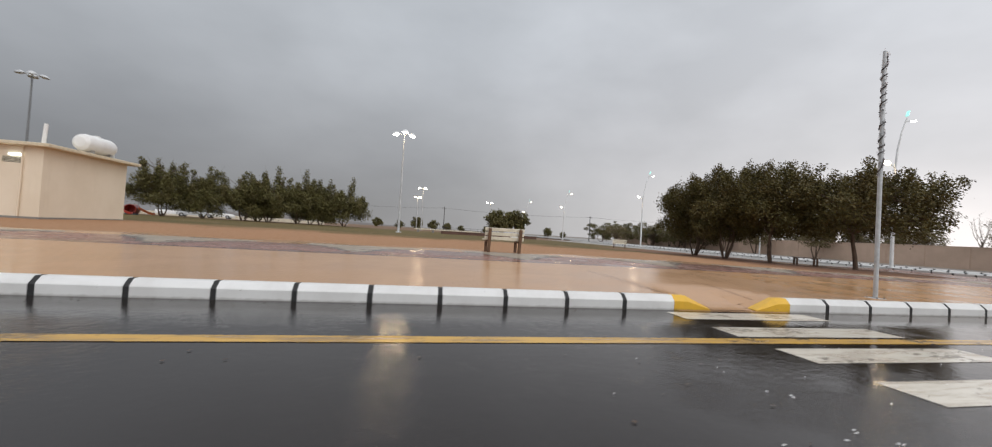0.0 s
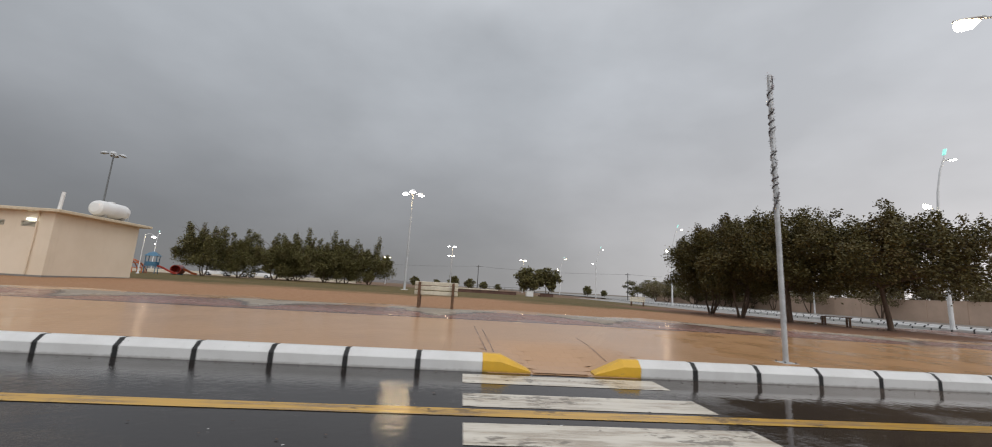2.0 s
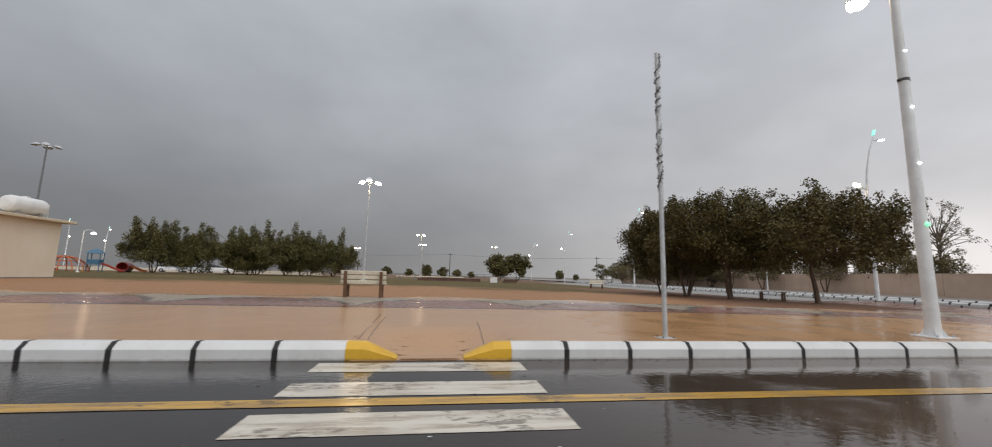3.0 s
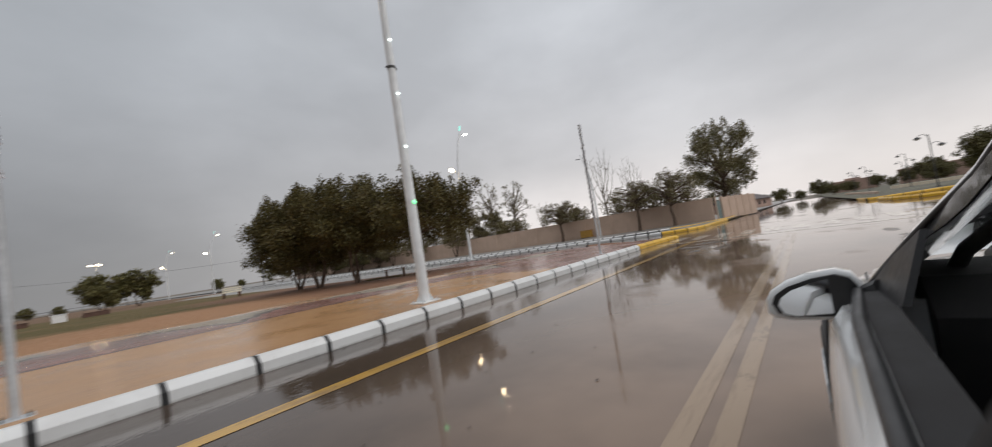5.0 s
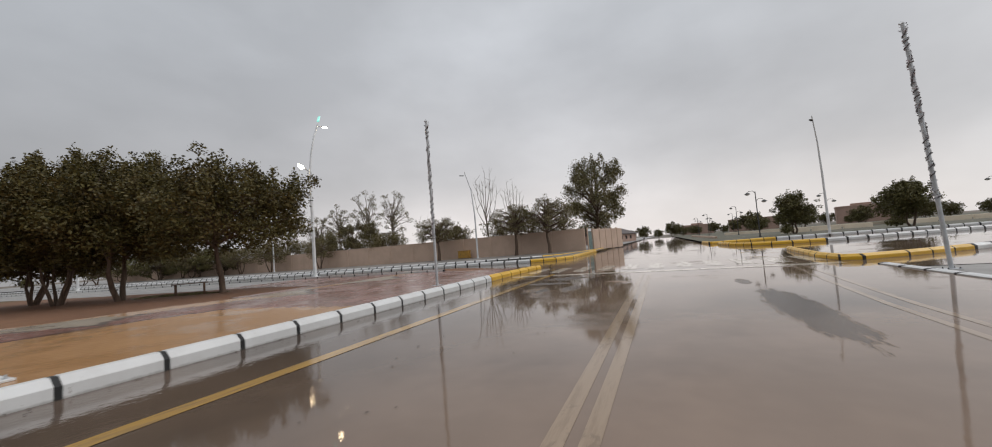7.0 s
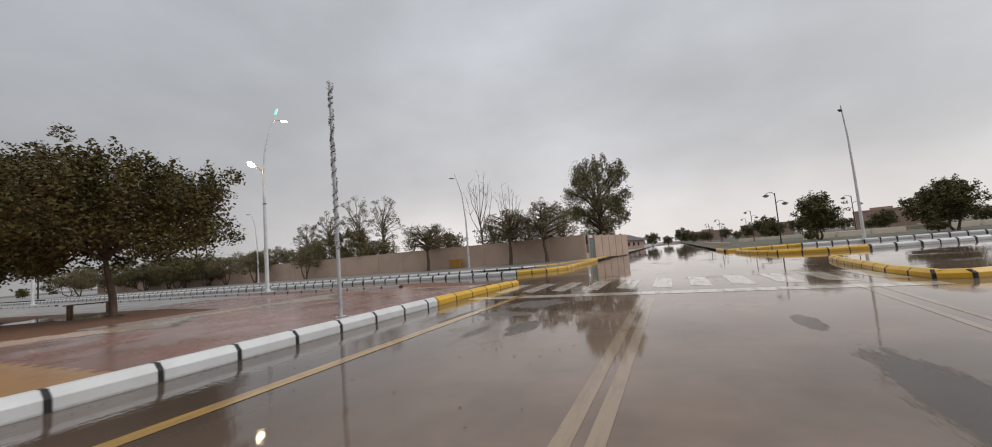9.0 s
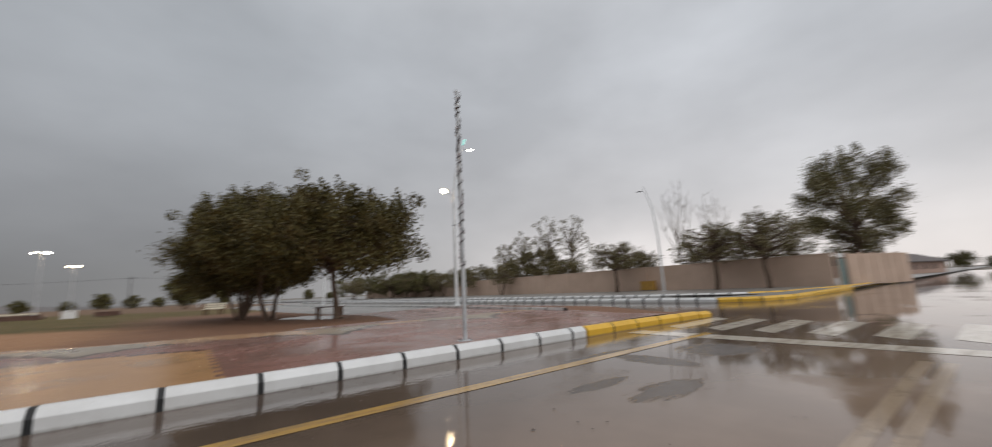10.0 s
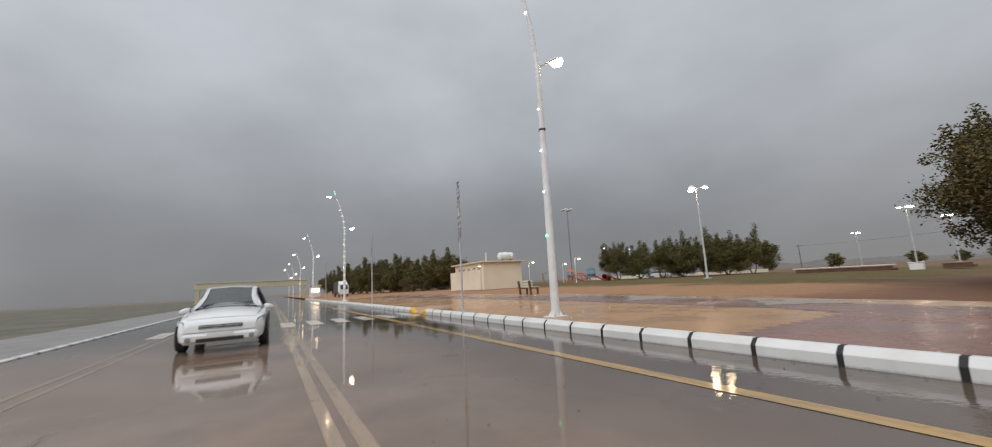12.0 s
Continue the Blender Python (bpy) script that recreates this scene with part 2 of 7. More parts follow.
def make_line_paint(name, a, dirt, amount):
    q = Mat(name)
    x, y, z = q.xyz()
    worn = q.noise(3.2, 6, 0.72, stretch=(0.28, 2.2, 1))
    fine = q.noise(60, 3, 0.7)
    col = q.mix(q.ramp(worn, 0.50 - amount * 0.2, 0.72 - amount * 0.2), a, dirt)
    muddy = q.math("MULTIPLY", q.ramp(x, 7.0, 15.0), q.ramp(x, 26.0, 28.5, 0.45, 0.15))
    col = q.mix(muddy, col, (0.30, 0.22, 0.15))
    spots = q.math("MULTIPLY", q.ramp(q.noise(1.1, 5, 0.7, shift=(2.0, 6.5, 0)), 0.54, 0.60), q.ramp(q.noise(9, 4, 0.7, stretch=(0.5, 1.4, 1)), 0.46, 0.54))
    col = q.mix(q.math("MULTIPLY", spots, q.ramp(x, 6.0, 10.0, 0.8, 0.3)), col, tuple(v * 0.42 for v in dirt))
    flood = q.ramp(x, 5.0, 12.0)
    q.set(Base_Color=col, Roughness=q.math("SUBTRACT", q.ramp(worn, 0.3, 0.7, 0.14, 0.30), q.math("MULTIPLY", flood, 0.12)), IOR=1.36)
    ripple = q.math("ADD", q.math("MULTIPLY", q.noise(3.0, 2, 0.5), 0.0011), q.math("MULTIPLY", q.noise(11, 2, 0.5), 0.0011))
    q.bump(q.math("MULTIPLY", ripple, q.ramp(x, 4.0, 13.0, 1.25, 0.55)), 1.0, 1.0)
    return q.m


def make_wall_plaster(name, a, b, low):
    q = Mat(name)
    x, y, z = q.xyz()
    big = q.noise(0.5, 5, 0.6)
    run = q.noise(1.4, 5, 0.65, stretch=(1, 1, 0.12))
    fine = q.noise(30, 3, 0.6)
    col = q.mix(q.ramp(big, 0.35, 0.65), a, b)
    col = q.mix(q.ramp(run, 0.55, 0.78, 0.0, 0.45), col, low)
    q.set(Base_Color=col, Roughness=0.82)
    q.bump(fine, 0.3, 0.006)
    return q.m


ASPHALT = make_asphalt()
PAVE_TAN = make_paver("paver_tan", (0.482, 0.296, 0.172), (0.470, 0.289, 0.168), (0.448, 0.274, 0.158), 0.15, 0.10, 0.75, 1.3, 0.10, 0.12)
PAVE_ORANGE = make_paver("paver_orange", (0.458, 0.260, 0.124), (0.436, 0.245, 0.115), (0.395, 0.225, 0.110), 0.20, 0.2, 0.5, 1.3, 0.2, 0.24)
PAVE_RED = make_paver("paver_red", (0.285, 0.152, 0.122), (0.250, 0.132, 0.106), (0.205, 0.124, 0.098), 0.22, 0.22, 0.42, 1.3, 0.25, 0.2)
PAVE_GREY = make_paver("paver_grey", (0.330, 0.280, 0.222), (0.290, 0.246, 0.196), (0.30, 0.225, 0.16), 0.36)
PAVE_DARK = make_paver("paver_dark", (0.125, 0.104, 0.090), (0.095, 0.082, 0.074), (0.16, 0.115, 0.082), 0.36)
PAVE_DULL = make_paver("paver_dull_red", (0.135, 0.070, 0.058), (0.105, 0.058, 0.050), (0.16, 0.10, 0.075), 0.22)
PARK = make_park()
PUDDLE = plain("muddy_water", (0.10, 0.062, 0.040), (0.08, 0.050, 0.033), 0.04, scale=1.5, grain=14, bump=0.02)
VERGE = plain("dull_verge_grass", (0.135, 0.125, 0.085), (0.085, 0.082, 0.055), 0.9, scale=0.25, grain=3.0, bump=0.4)
FAR_EARTH = plain("far_earth", (0.19, 0.155, 0.12), (0.135, 0.115, 0.09), 0.9, scale=0.05, grain=2.0, bump=0.3)
CONCRETE = plain("wet_concrete", (0.26, 0.245, 0.225), (0.19, 0.175, 0.16), 0.35, scale=0.8, grain=30)
KERB_WHITE = make_kerb_paint("kerb_white_paint", (0.70, 0.70, 0.69), (0.56, 0.55, 0.535), (0.36, 0.34, 0.31))
KERB_YELLOW = make_kerb_paint("kerb_yellow_paint", (0.74, 0.43, 0.030), (0.55, 0.31, 0.03), (0.33, 0.22, 0.10))
KERB_BLACK = plain("kerb_black_paint", (0.012, 0.012, 0.013), (0.022, 0.021, 0.021), 0.7)
LINE_YELLOW = make_line_paint("yellow_line_paint", (0.60, 0.345, 0.055), (0.29, 0.18, 0.07), 0.35)
LINE_WHITE = make_line_paint("white_line_paint", (0.66, 0.61, 0.52), (0.38, 0.32, 0.25), 0.35)
LINE_BEIGE = make_line_paint("muddy_line_paint", (0.35, 0.262, 0.185), (0.25, 0.180, 0.125), 0.3)
POLE_WHITE = plain("white_pole_paint", (0.78, 0.79, 0.79), (0.66, 0.67, 0.67), 0.35, scale=2, grain=30)
POLE_GREY = plain("galvanised_pole", (0.55, 0.56, 0.57), (0.42, 0.43, 0.44), 0.4, metal=0.2, scale=3, grain=30)
POLE_DARK = plain("dark_pole_paint", (0.035, 0.035, 0.038), (0.06, 0.058, 0.055), 0.5)
PLASTER = make_wall_plaster("cream_plaster", (0.77, 0.665, 0.53), (0.72, 0.615, 0.48), (0.61, 0.51, 0.39))
WALL_TAN = make_wall_plaster("tan_wall_plaster", (0.60, 0.440, 0.340), (0.53, 0.385, 0.295), (0.43, 0.305, 0.235))
ROOF_TAN = plain("roof_edge_paint", (0.66, 0.56, 0.41), (0.56, 0.47, 0.34), 0.7)
TANK_WHITE = plain("white_fibreglass", (0.80, 0.80, 0.79), (0.72, 0.71, 0.70), 0.4, scale=1.5)
BENCH_SLAT = plain("cream_bench_paint", (0.74, 0.68, 0.55), (0.62, 0.56, 0.44), 0.4, scale=3, grain=24)
BENCH_LEG = plain("brown_bench_timber", (0.16, 0.085, 0.045), (0.11, 0.058, 0.032), 0.55, scale=4, grain=40)
LEAF_OLIVE = make_leaf("olive_foliage", (0.060, 0.051, 0.016), (0.130, 0.107, 0.035), (0.115, 0.076, 0.027))
LEAF_FAR = make_leaf("far_foliage", (0.080, 0.074, 0.026), (0.150, 0.135, 0.049), (0.122, 0.094, 0.040))
LEAF_GREY = make_leaf("grey_green_foliage", (0.112, 0.095, 0.040), (0.190, 0.158, 0.074), (0.170, 0.122, 0.064))
LEAF_TALL = make_leaf("dusty_olive_foliage", (0.115, 0.102, 0.044), (0.225, 0.195, 0.090), (0.200, 0.150, 0.076))
BARK = make_bark("brown_bark", (0.15, 0.10, 0.068), (0.085, 0.055, 0.038))
BARK_PALE = make_bark("pale_bark", (0.22, 0.18, 0.14), (0.14, 0.11, 0.085))
LAMP_LIT = glow("lit_lamp_white", (1.0, 0.76, 0.46), 42.0)
LAMP_WARM = glow("lit_lamp_warm", (1.0, 0.74, 0.44), 34.0)
LAMP_TEAL = glow("lit_teal_panel", (0.06, 0.62, 0.50), 1.0)
LAMP_GREEN = glow("lit_green_node", (0.03, 0.80, 0.24), 1.7)
NODE_WHITE = glow("lit_white_node", (0.85, 1.0, 0.97), 3.5)
RING_LIT = glow("lit_pole_ring", (0.90, 1.0, 0.97), 0.42)
WINDOW_LIT = glow("lit_window", (1.0, 0.80, 0.55), 2.5)
POLE_SLATE = plain("slate_pole_paint", (0.20, 0.205, 0.21), (0.15, 0.155, 0.16), 0.5)


# ---- mesh helpers ----
class Geo:
    """Collects verts and faces of one mesh."""

    def __init__(self):
        self.v, self.f, self.mi = [], [], []

    def add(self, verts, faces, slot=0):
        k = len(self.v)
        self.v.extend(tuple(p) for p in verts)
        self.f.extend(tuple(i + k for i in f) for f in faces)
        self.mi.extend([slot] * len(faces))
        return self

    def box(self, x0, x1, y0, y1, z0, z1, b=0.0, m=None, slot=0):
        """A box with chamfered edges of width b."""
        if b <= 0:
            vs = [Vector((x, y, z)) for x in (x0, x1) for y in (y0, y1) for z in (z0, z1)]
            fs = [(0, 1, 3, 2), (4, 6, 7, 5), (0, 4, 5, 1), (2, 3, 7, 6), (0, 2, 6, 4), (1, 5, 7, 3)]
        else:
            vs, fs, idx = [], [], {}
            for i, (x, sx) in enumerate(((x0, 1), (x1, -1))):
                for j, (y, sy) in enumerate(((y0, 1), (y1, -1))):
                    for k, (z, sz) in enumerate(((z0, 1), (z1, -1))):
                        for a, p in enumerate(((x, y + sy * b, z + sz * b), (x + sx * b, y, z + sz * b), (x + sx * b, y + sy * b, z))):
                            idx[i, j, k, a] = len(vs)
                            vs.append(Vector(p))
            for i in (0, 1):
                fs.append(tuple(idx[i, j, k, 0] for j, k in ((0, 0), (0, 1), (1, 1), (1, 0))))
                fs.append(tuple(idx[j, i, k, 1] for j, k in ((0, 0), (1, 0), (1, 1), (0, 1))))
                fs.append(tuple(idx[j, k, i, 2] for j, k in ((0, 0), (0, 1), (1, 1), (1, 0))))
                for j in (0, 1):
                    fs.append((idx[i, j, 0, 0], idx[i, j, 1, 0], idx[i, j, 1, 1], idx[i, j, 0, 1]))
                    fs.append((idx[i, 0, j, 0], idx[i, 1, j, 0], idx[i, 1, j, 2], idx[i, 0, j, 2]))
                    fs.append((idx[0, i, j, 1], idx[1, i, j, 1], idx[1, i, j, 2], idx[0, i, j, 2]))
                    for k in (0, 1):
                        fs.append(tuple(idx[i, j, k, a] for a in (0, 1, 2)))
        if m is not None:
            vs = [m @ p for p in vs]
        return self.add(vs, fs, slot)

    def tube(self, points, radii, sides=8, caps=True, slot=0):
        pts = [Vector(p) for p in points]
        vs, fs = [], []
        ref = None
        for i, p in enumerate(pts):
            d = (pts[min(i + 1, len(pts) - 1)] - pts[max(i - 1, 0)]).normalized()
            if ref is None:
                ref = d.orthogonal().normalized()
            ref = (ref - d * ref.dot(d)).normalized()
            other = d.cross(ref)
            for s in range(sides):
                a = 2 * math.pi * s / sides
                vs.append(p + (ref * math.cos(a) + other * math.sin(a)) * radii[i])
        for i in range(len(pts) - 1):
            for s in range(sides):
                n = (s + 1) % sides
                fs.append((i * sides + s, i * sides + n, (i + 1) * sides + n, (i + 1) * sides + s))
        if caps:
            fs.append(tuple(reversed(range(sides))))
            fs.append(tuple(range((len(pts) - 1) * sides, len(pts) * sides)))
        return self.add(vs, fs, slot)

    def lathe(self, profile, sides=16, m=None, slot=0):
        """profile: (radius, z) rows turned about z."""
        vs, fs = [], []
        for r, z in profile:
            for s in range(sides):
                a = 2 * math.pi * s / sides
                p = Vector((r * math.cos(a), r * math.sin(a), z))
                vs.append(m @ p if m is not None else p)
        for i in range(len(profile) - 1):
            for s in range(sides):
                n = (s + 1) % sides
                fs.append((i * sides + s, i * sides + n, (i + 1) * sides + n, (i + 1) * sides + s))
        fs.append(tuple(reversed(range(sides))))
        fs.append(tuple(range((len(profile) - 1) * sides, len(profile) * sides)))
        return self.add(vs, fs, slot)

    def prism(self, outline, lo, hi, axis="z", slot=0):
        """An outline of 2D points pushed from lo to hi along an axis."""
        n = len(outline)

        def at(p, h):
            return {"z": (p[0], p[1], h), "y": (p[0], h, p[1]), "x": (h, p[0], p[1])}[axis]

        vs = [at(p, lo) for p in outline] + [at(p, hi) for p in outline]
        fs = [(i, (i + 1) % n, n + (i + 1) % n, n + i) for i in range(n)]
        fs += [tuple(reversed(range(n))), tuple(range(n, 2 * n))]
        return self.add(vs, fs, slot)

    def loft(self, rings, closed=True, ends=True, slot=0):
        n = len(rings[0])
        vs = [p for r in rings for p in r]
        fs = []
        for i in range(len(rings) - 1):
            for s in range(n if closed else n - 1):
                t = (s + 1) % n
                fs.append((i * n + s, i * n + t, (i + 1) * n + t, (i + 1) * n + s))
        if ends:
            fs.append(tuple(reversed(range(n))))
            fs.append(tuple(range((len(rings) - 1) * n, len(rings) * n)))
        return self.add(vs, fs, slot)

    def data(self, name, materials, smooth=False):
        me = bpy.data.meshes.new(name)
        me.from_pydata(self.v, [], self.f)
        for m in materials if isinstance(materials, (list, tuple)) else (materials,):
            me.materials.append(m)
        if any(self.mi):
            me.polygons.foreach_set("material_index", self.mi)
        bm = bmesh.new()
        bm.from_mesh(me)
        bmesh.ops.recalc_face_normals(bm, faces=bm.faces)
        bm.to_mesh(me)
        bm.free()
        if smooth:
            me.shade_smooth()
            if smooth is not True:
                me.set_sharp_from_angle(angle=radians(smooth))
        me.update()
        return me


def part(name, geo, material, parent=None, label="", smooth=False):
    """One mesh object out of a Geo or a mesh, under a thing or a part."""
    me = geo if isinstance(geo, bpy.types.Mesh) else geo.data(name, material, smooth)
    ob = new(name, me)
    if parent is not None:
        ob.parent = parent
    return tagged(ob, label)


def thing(name, label, category, m=None, group="", kind=""):
    ob = new(name)
    ob.empty_display_size = 0.2
    if m is not None:
        ob.matrix_world = m
    return tagged(ob, label, category, group, kind)


def ease(v, lo, hi):
    t = min(1.0, max(0.0, (v - lo) / (hi - lo)))
    return t * t * (3 - 2 * t)


def gz(x, y):
    """Height of the park's surface: it climbs gently away from the road, more to the west."""
    rise = 0.17 * ease(y, 6.8, 14.5) + 0.12 * ease(y, 14.5, 27.0)
    corner = 0.195 * ease(x, 30.6, 33.0) * (1.0 - ease(y, 8.0, 11.5))
    return 0.235 + rise * (1.0 - ease(x, 7.0, 22.0)) - corner


def ramp_drop(x, y):
    """How far the paving dips to the road at the dropped kerb."""
    if not 4.2 < x < 7.0:
        return 0.0
    flank = min(1.0, max(0.0, (x - 4.42) / 0.7)) * min(1.0, max(0.0, (6.76 - x) / 0.7))
    return flank * 0.215 * (1 - ease(y, 6.35, 8.1))


def stone_height(x, y):
    return gz(x, y) - ramp_drop(x, y)



# ---- ground, road, park ----
g = Geo()
steps = [-2500, -900, -400, -150, 0, 150, 400, 900, 2500]
n = len(steps)
g.add([(x, y, -0.06) for x in steps for y in steps],
      [(i * n + j, (i + 1) * n + j, (i + 1) * n + j + 1, i * n + j + 1) for i in range(n - 1) for j in range(n - 1)])
tagged(part("ground", g, FAR_EARTH), "bare sandy earth reaching to the horizon", "ground", kind="structure")

g = Geo()
for x0, x1, y0, y1 in ((-260, 165, -5.1, 6.40), (33.6, 45.4, 6.40, 300), (26.4, 58.6, -160, -5.1)):
    g.add([(x0, y0, 0), (x1, y0, 0), (x1, y1, 0), (x0, y1, 0)], [(0, 1, 2, 3)])
tagged(part("road", g, ASPHALT), "rain-soaked asphalt road under a film of muddy water", "road", kind="structure")


def spread(lo, hi, near, far, first=1.0, grow=1.25):
    """Grid lines, close together between near and far and wider outside."""
    mid = list(np.arange(near, far + 1e-6, first))
    left, right = [near], [far]
    s = first
    while left[-1] > lo:
        s *= grow
        left.append(max(lo, left[-1] - s))
    s = first
    while right[-1] < hi:
        s *= grow
        right.append(min(hi, right[-1] + s))
    return sorted(set(round(float(v), 3) for v in left + mid + right))


xs = sorted(spread(-260, 34.0, -24, 34.0) + [4.2, 4.42, 4.7, 5.12, 5.6, 6.06, 6.4, 6.76])
ys = sorted(spread(6.52, 300, 6.52, 34.52) + [6.8, 7.1, 7.35, 7.8, 8.1])
g = Geo()
g.add([(x, y, stone_height(x, y) - 0.014) for x in xs for y in ys],
      [(i * len(ys) + j, (i + 1) * len(ys) + j, (i + 1) * len(ys) + j + 1, i * len(ys) + j + 1)
       for i in range(len(xs) - 1) for j in range(len(ys) - 1)])
tagged(part("park_ground", g, PARK, smooth=True), "sandy park ground with dull grass and damp brown soil", "ground", kind="structure")

g = Geo()
g.add([(x, y, 0.229) for x, y in ((26.3, 21.5), (25.9, 25.0), (25.3, 32.0), (25.0, 75.0), (33.98, 75.0), (33.98, 21.5))], [tuple(range(6))])
tagged(part("pavement_side", g, CONCRETE), "wet grey concrete walk beside the side street", "pavement", kind="structure")
g = Geo()
g.add([(x, y, 0.229) for x, y in ((26.1, 14.2), (26.6, 18.5), (26.3, 21.5), (33.98, 21.5), (33.98, 13.2), (31.0, 12.2), (28.0, 13.2))], [tuple(range(7))])
tagged(part("pavement_corner", g, PAVE_RED), "wet red paving at the side street's corner", "pavement", kind="structure")
g = Geo()
rim = [(24.7 + (1.0 + 0.28 * math.sin(3 * a) + 0.14 * math.sin(7 * a + 1)) * math.cos(a) - 0.25 * math.sin(a), 21.0 + (2.5 + 0.3 * math.sin(5 * a + 2)) * math.sin(a), 0.231) for a in [2 * math.pi * i / 40 for i in range(40)]]
g.add(rim, [tuple(range(40))])
tagged(part("puddle", g, PUDDLE), "shallow puddle on the soil under the trees", "puddle", kind="structure")
# raised ground across the side streets
g = Geo()
g.add([(45.6, 6.6, 0.16), (420, 6.6, 0.16), (420, 300, 0.16), (45.6, 300, 0.16)], [(0, 1, 2, 3)])
tagged(part("pavement_east", g, CONCRETE), "wet concrete pavement at the foot of the wall", "pavement", kind="structure")
g = Geo()
g.add([(x, y, 0.16) for x, y in ((60.0, -3.45), (55.2, -3.75), (56.1, -5.9), (57.0, -8.2), (57.7, -12.3), (58.7, -20.6), (60.2, -32.0), (66.2, -52.0), (90, -160), (420, -160), (420, -3.45))], [tuple(range(11))])
tagged(part("verge_south_east", g, VERGE), "damp earth verge beside the far side street", "verge", kind="structure")
g = Geo()
g.add([(-260, -9.0, 0.025), (26.0, -9.0, 0.025), (26.0, -5.2, 0.025), (-260, -5.2, 0.025)], [(0, 1, 2, 3)])
tagged(part("pavement_south", g, CONCRETE), "wet concrete pavement along the opposite lane", "pavement", kind="structure")
g = Geo()
g.add([(-260, -160, 0.025), (26.0, -160, 0.025), (26.0, -9.0, 0.025), (-260, -9.0, 0.025)], [(0, 1, 2, 3)])
tagged(part("verge_south", g, VERGE), "dull earth verge behind the opposite pavement", "verge", kind="structure")


# ---- road paint ----
def strip(x0, x1, y0, y1, z=0.004, skew=0.0):
    g = Geo()
    n = max(1, int((x1 - x0) / 4))
    row = [x0 + (x1 - x0) * i / n for i in range(n + 1)]
    g.add([(x + s * skew, y, z) for x in row for y, s in ((y0, 0), (y1, 1))], [(2 * i, 2 * i + 2, 2 * i + 3, 2 * i + 1) for i in range(n)])
    return g


paint = thing("road_markings", "worn yellow and white lines painted on wet asphalt", "road marking", kind="structure")
part("edge_line", strip(-260, 29.0, 4.355, 4.575, 0.0055), LINE_YELLOW, paint, "yellow edge line")
part("centre_line", strip(-260, 27.4, 0.95, 1.09, 0.003), LINE_BEIGE, paint, "muddy cream line")
part("centre_line", strip(-260, 27.4, 0.735, 0.865, 0.003), LINE_BEIGE, paint, "muddy cream line")
for shift in (0.0, 0.30):
    bow = [(-260, -2.5), (14, -2.5), (18, -2.52), (21, -2.62), (24, -2.85), (27, -3.12), (30, -3.38), (33, -3.75)]
    g = Geo().add([(x, y - shift + d, 0.003) for x, y in bow for d in (-0.05, 0.05)], [(2 * i, 2 * i + 2, 2 * i + 3, 2 * i + 1) for i in range(len(bow) - 1)])
    part("lane_line", g, LINE_BEIGE, paint, "faded cream line")
for k in range(10):
    y1 = 6.14 - 0.985 * k
    part("zebra_bar", strip(4.14, 6.84, y1 - 0.50, y1), LINE_WHITE, paint, "worn white crossing bar")
part("stop_line", strip(28.15, 28.75, -4.6, 6.0), LINE_WHITE, paint, "white line")
for k in range(11):
    y1 = 5.9 - 1.0 * k
    part("zebra_bar", strip(29.5, 32.3, y1 - 0.52, y1, 0.004, 0.35), LINE_WHITE, paint, "worn white crossing bar")


# ---- kerbs ----
def kerb_mesh(name, length, material, height=0.24, back=0.19, face=0.15, slope=0.085):
    """One kerb stone along x, its road face towards -y at y = 0."""
    b, h = 0.008, height
    prof = [(0.0, -0.05), (0.0, face - b), (b, face + 0.005), (slope, h - b), (slope + 0.012, h), (back, h), (back, -0.05)]
    inset = 0.006
    ends = [(-length / 2, inset), (-length / 2 + inset, 0), (length / 2 - inset, 0), (length / 2, inset)]
    rings = []
    for x, d in ends:
        rings.append([(x, min(max(y, d), back - d) if d else y, min(z, h - d) if d else z) for y, z in prof])
    return Geo().loft(rings).data(name, material)


WHITE_STONE = kerb_mesh("kerb_stone_white", 0.932, KERB_WHITE)
YELLOW_STONE = kerb_mesh("kerb_stone_yellow", 0.95, KERB_YELLOW)
BLACK_BAND = kerb_mesh("kerb_joint", 0.084, KERB_BLACK, 0.237, 0.197, 0.148)
WIDE_BAND = kerb_mesh("kerb_joint_wide", 0.15, KERB_BLACK, 0.242, 0.197, 0.153)
SLIM_BAND = kerb_mesh("kerb_joint_slim", 0.048, KERB_BLACK, 0.232, 0.195, 0.146)
HALF_YELLOW = kerb_mesh("kerb_stone_short", 0.55, KERB_YELLOW)
HALF_WHITE = kerb_mesh("kerb_stone_white_short", 0.42, KERB_WHITE)


def kerb_row(owner, points, yellow=(-1, -1), squash=1.0, wide=True):
    """Kerb stones along a line of points, yellow between two distances along it. The road lies to the right of the way."""
    pts = [Vector((*p, 0)) for p in points]
    run = 0
    for a, b in zip(pts, pts[1:]):
        length, way = (b - a).length, (b - a).normalized()
        turn = math.degrees(math.atan2(way.y, way.x))
        count = max(1, round(length))
        for k in range(count):
            c = a + way * (length * (k + 0.5) / count)
            white = not yellow[0] <= run + k < yellow[1]
            stone = part("kerb_stone", WHITE_STONE if white else YELLOW_STONE, None, owner)
            stone.matrix_local = pose(c.x, c.y, 0, random.uniform(-0.5, 0.5), 0, turn + random.uniform(-0.3, 0.3)) @ Matrix.Diagonal((length / count, 1, squash, 1))
            j = a + way * (length * k / count)
            band = part("joint", WIDE_BAND if white and wide else BLACK_BAND, None, owner)
            band.matrix_local = pose(j.x, j.y, 0, 0, 0, turn) @ Matrix.Diagonal((1, 1, squash, 1))
        run += count


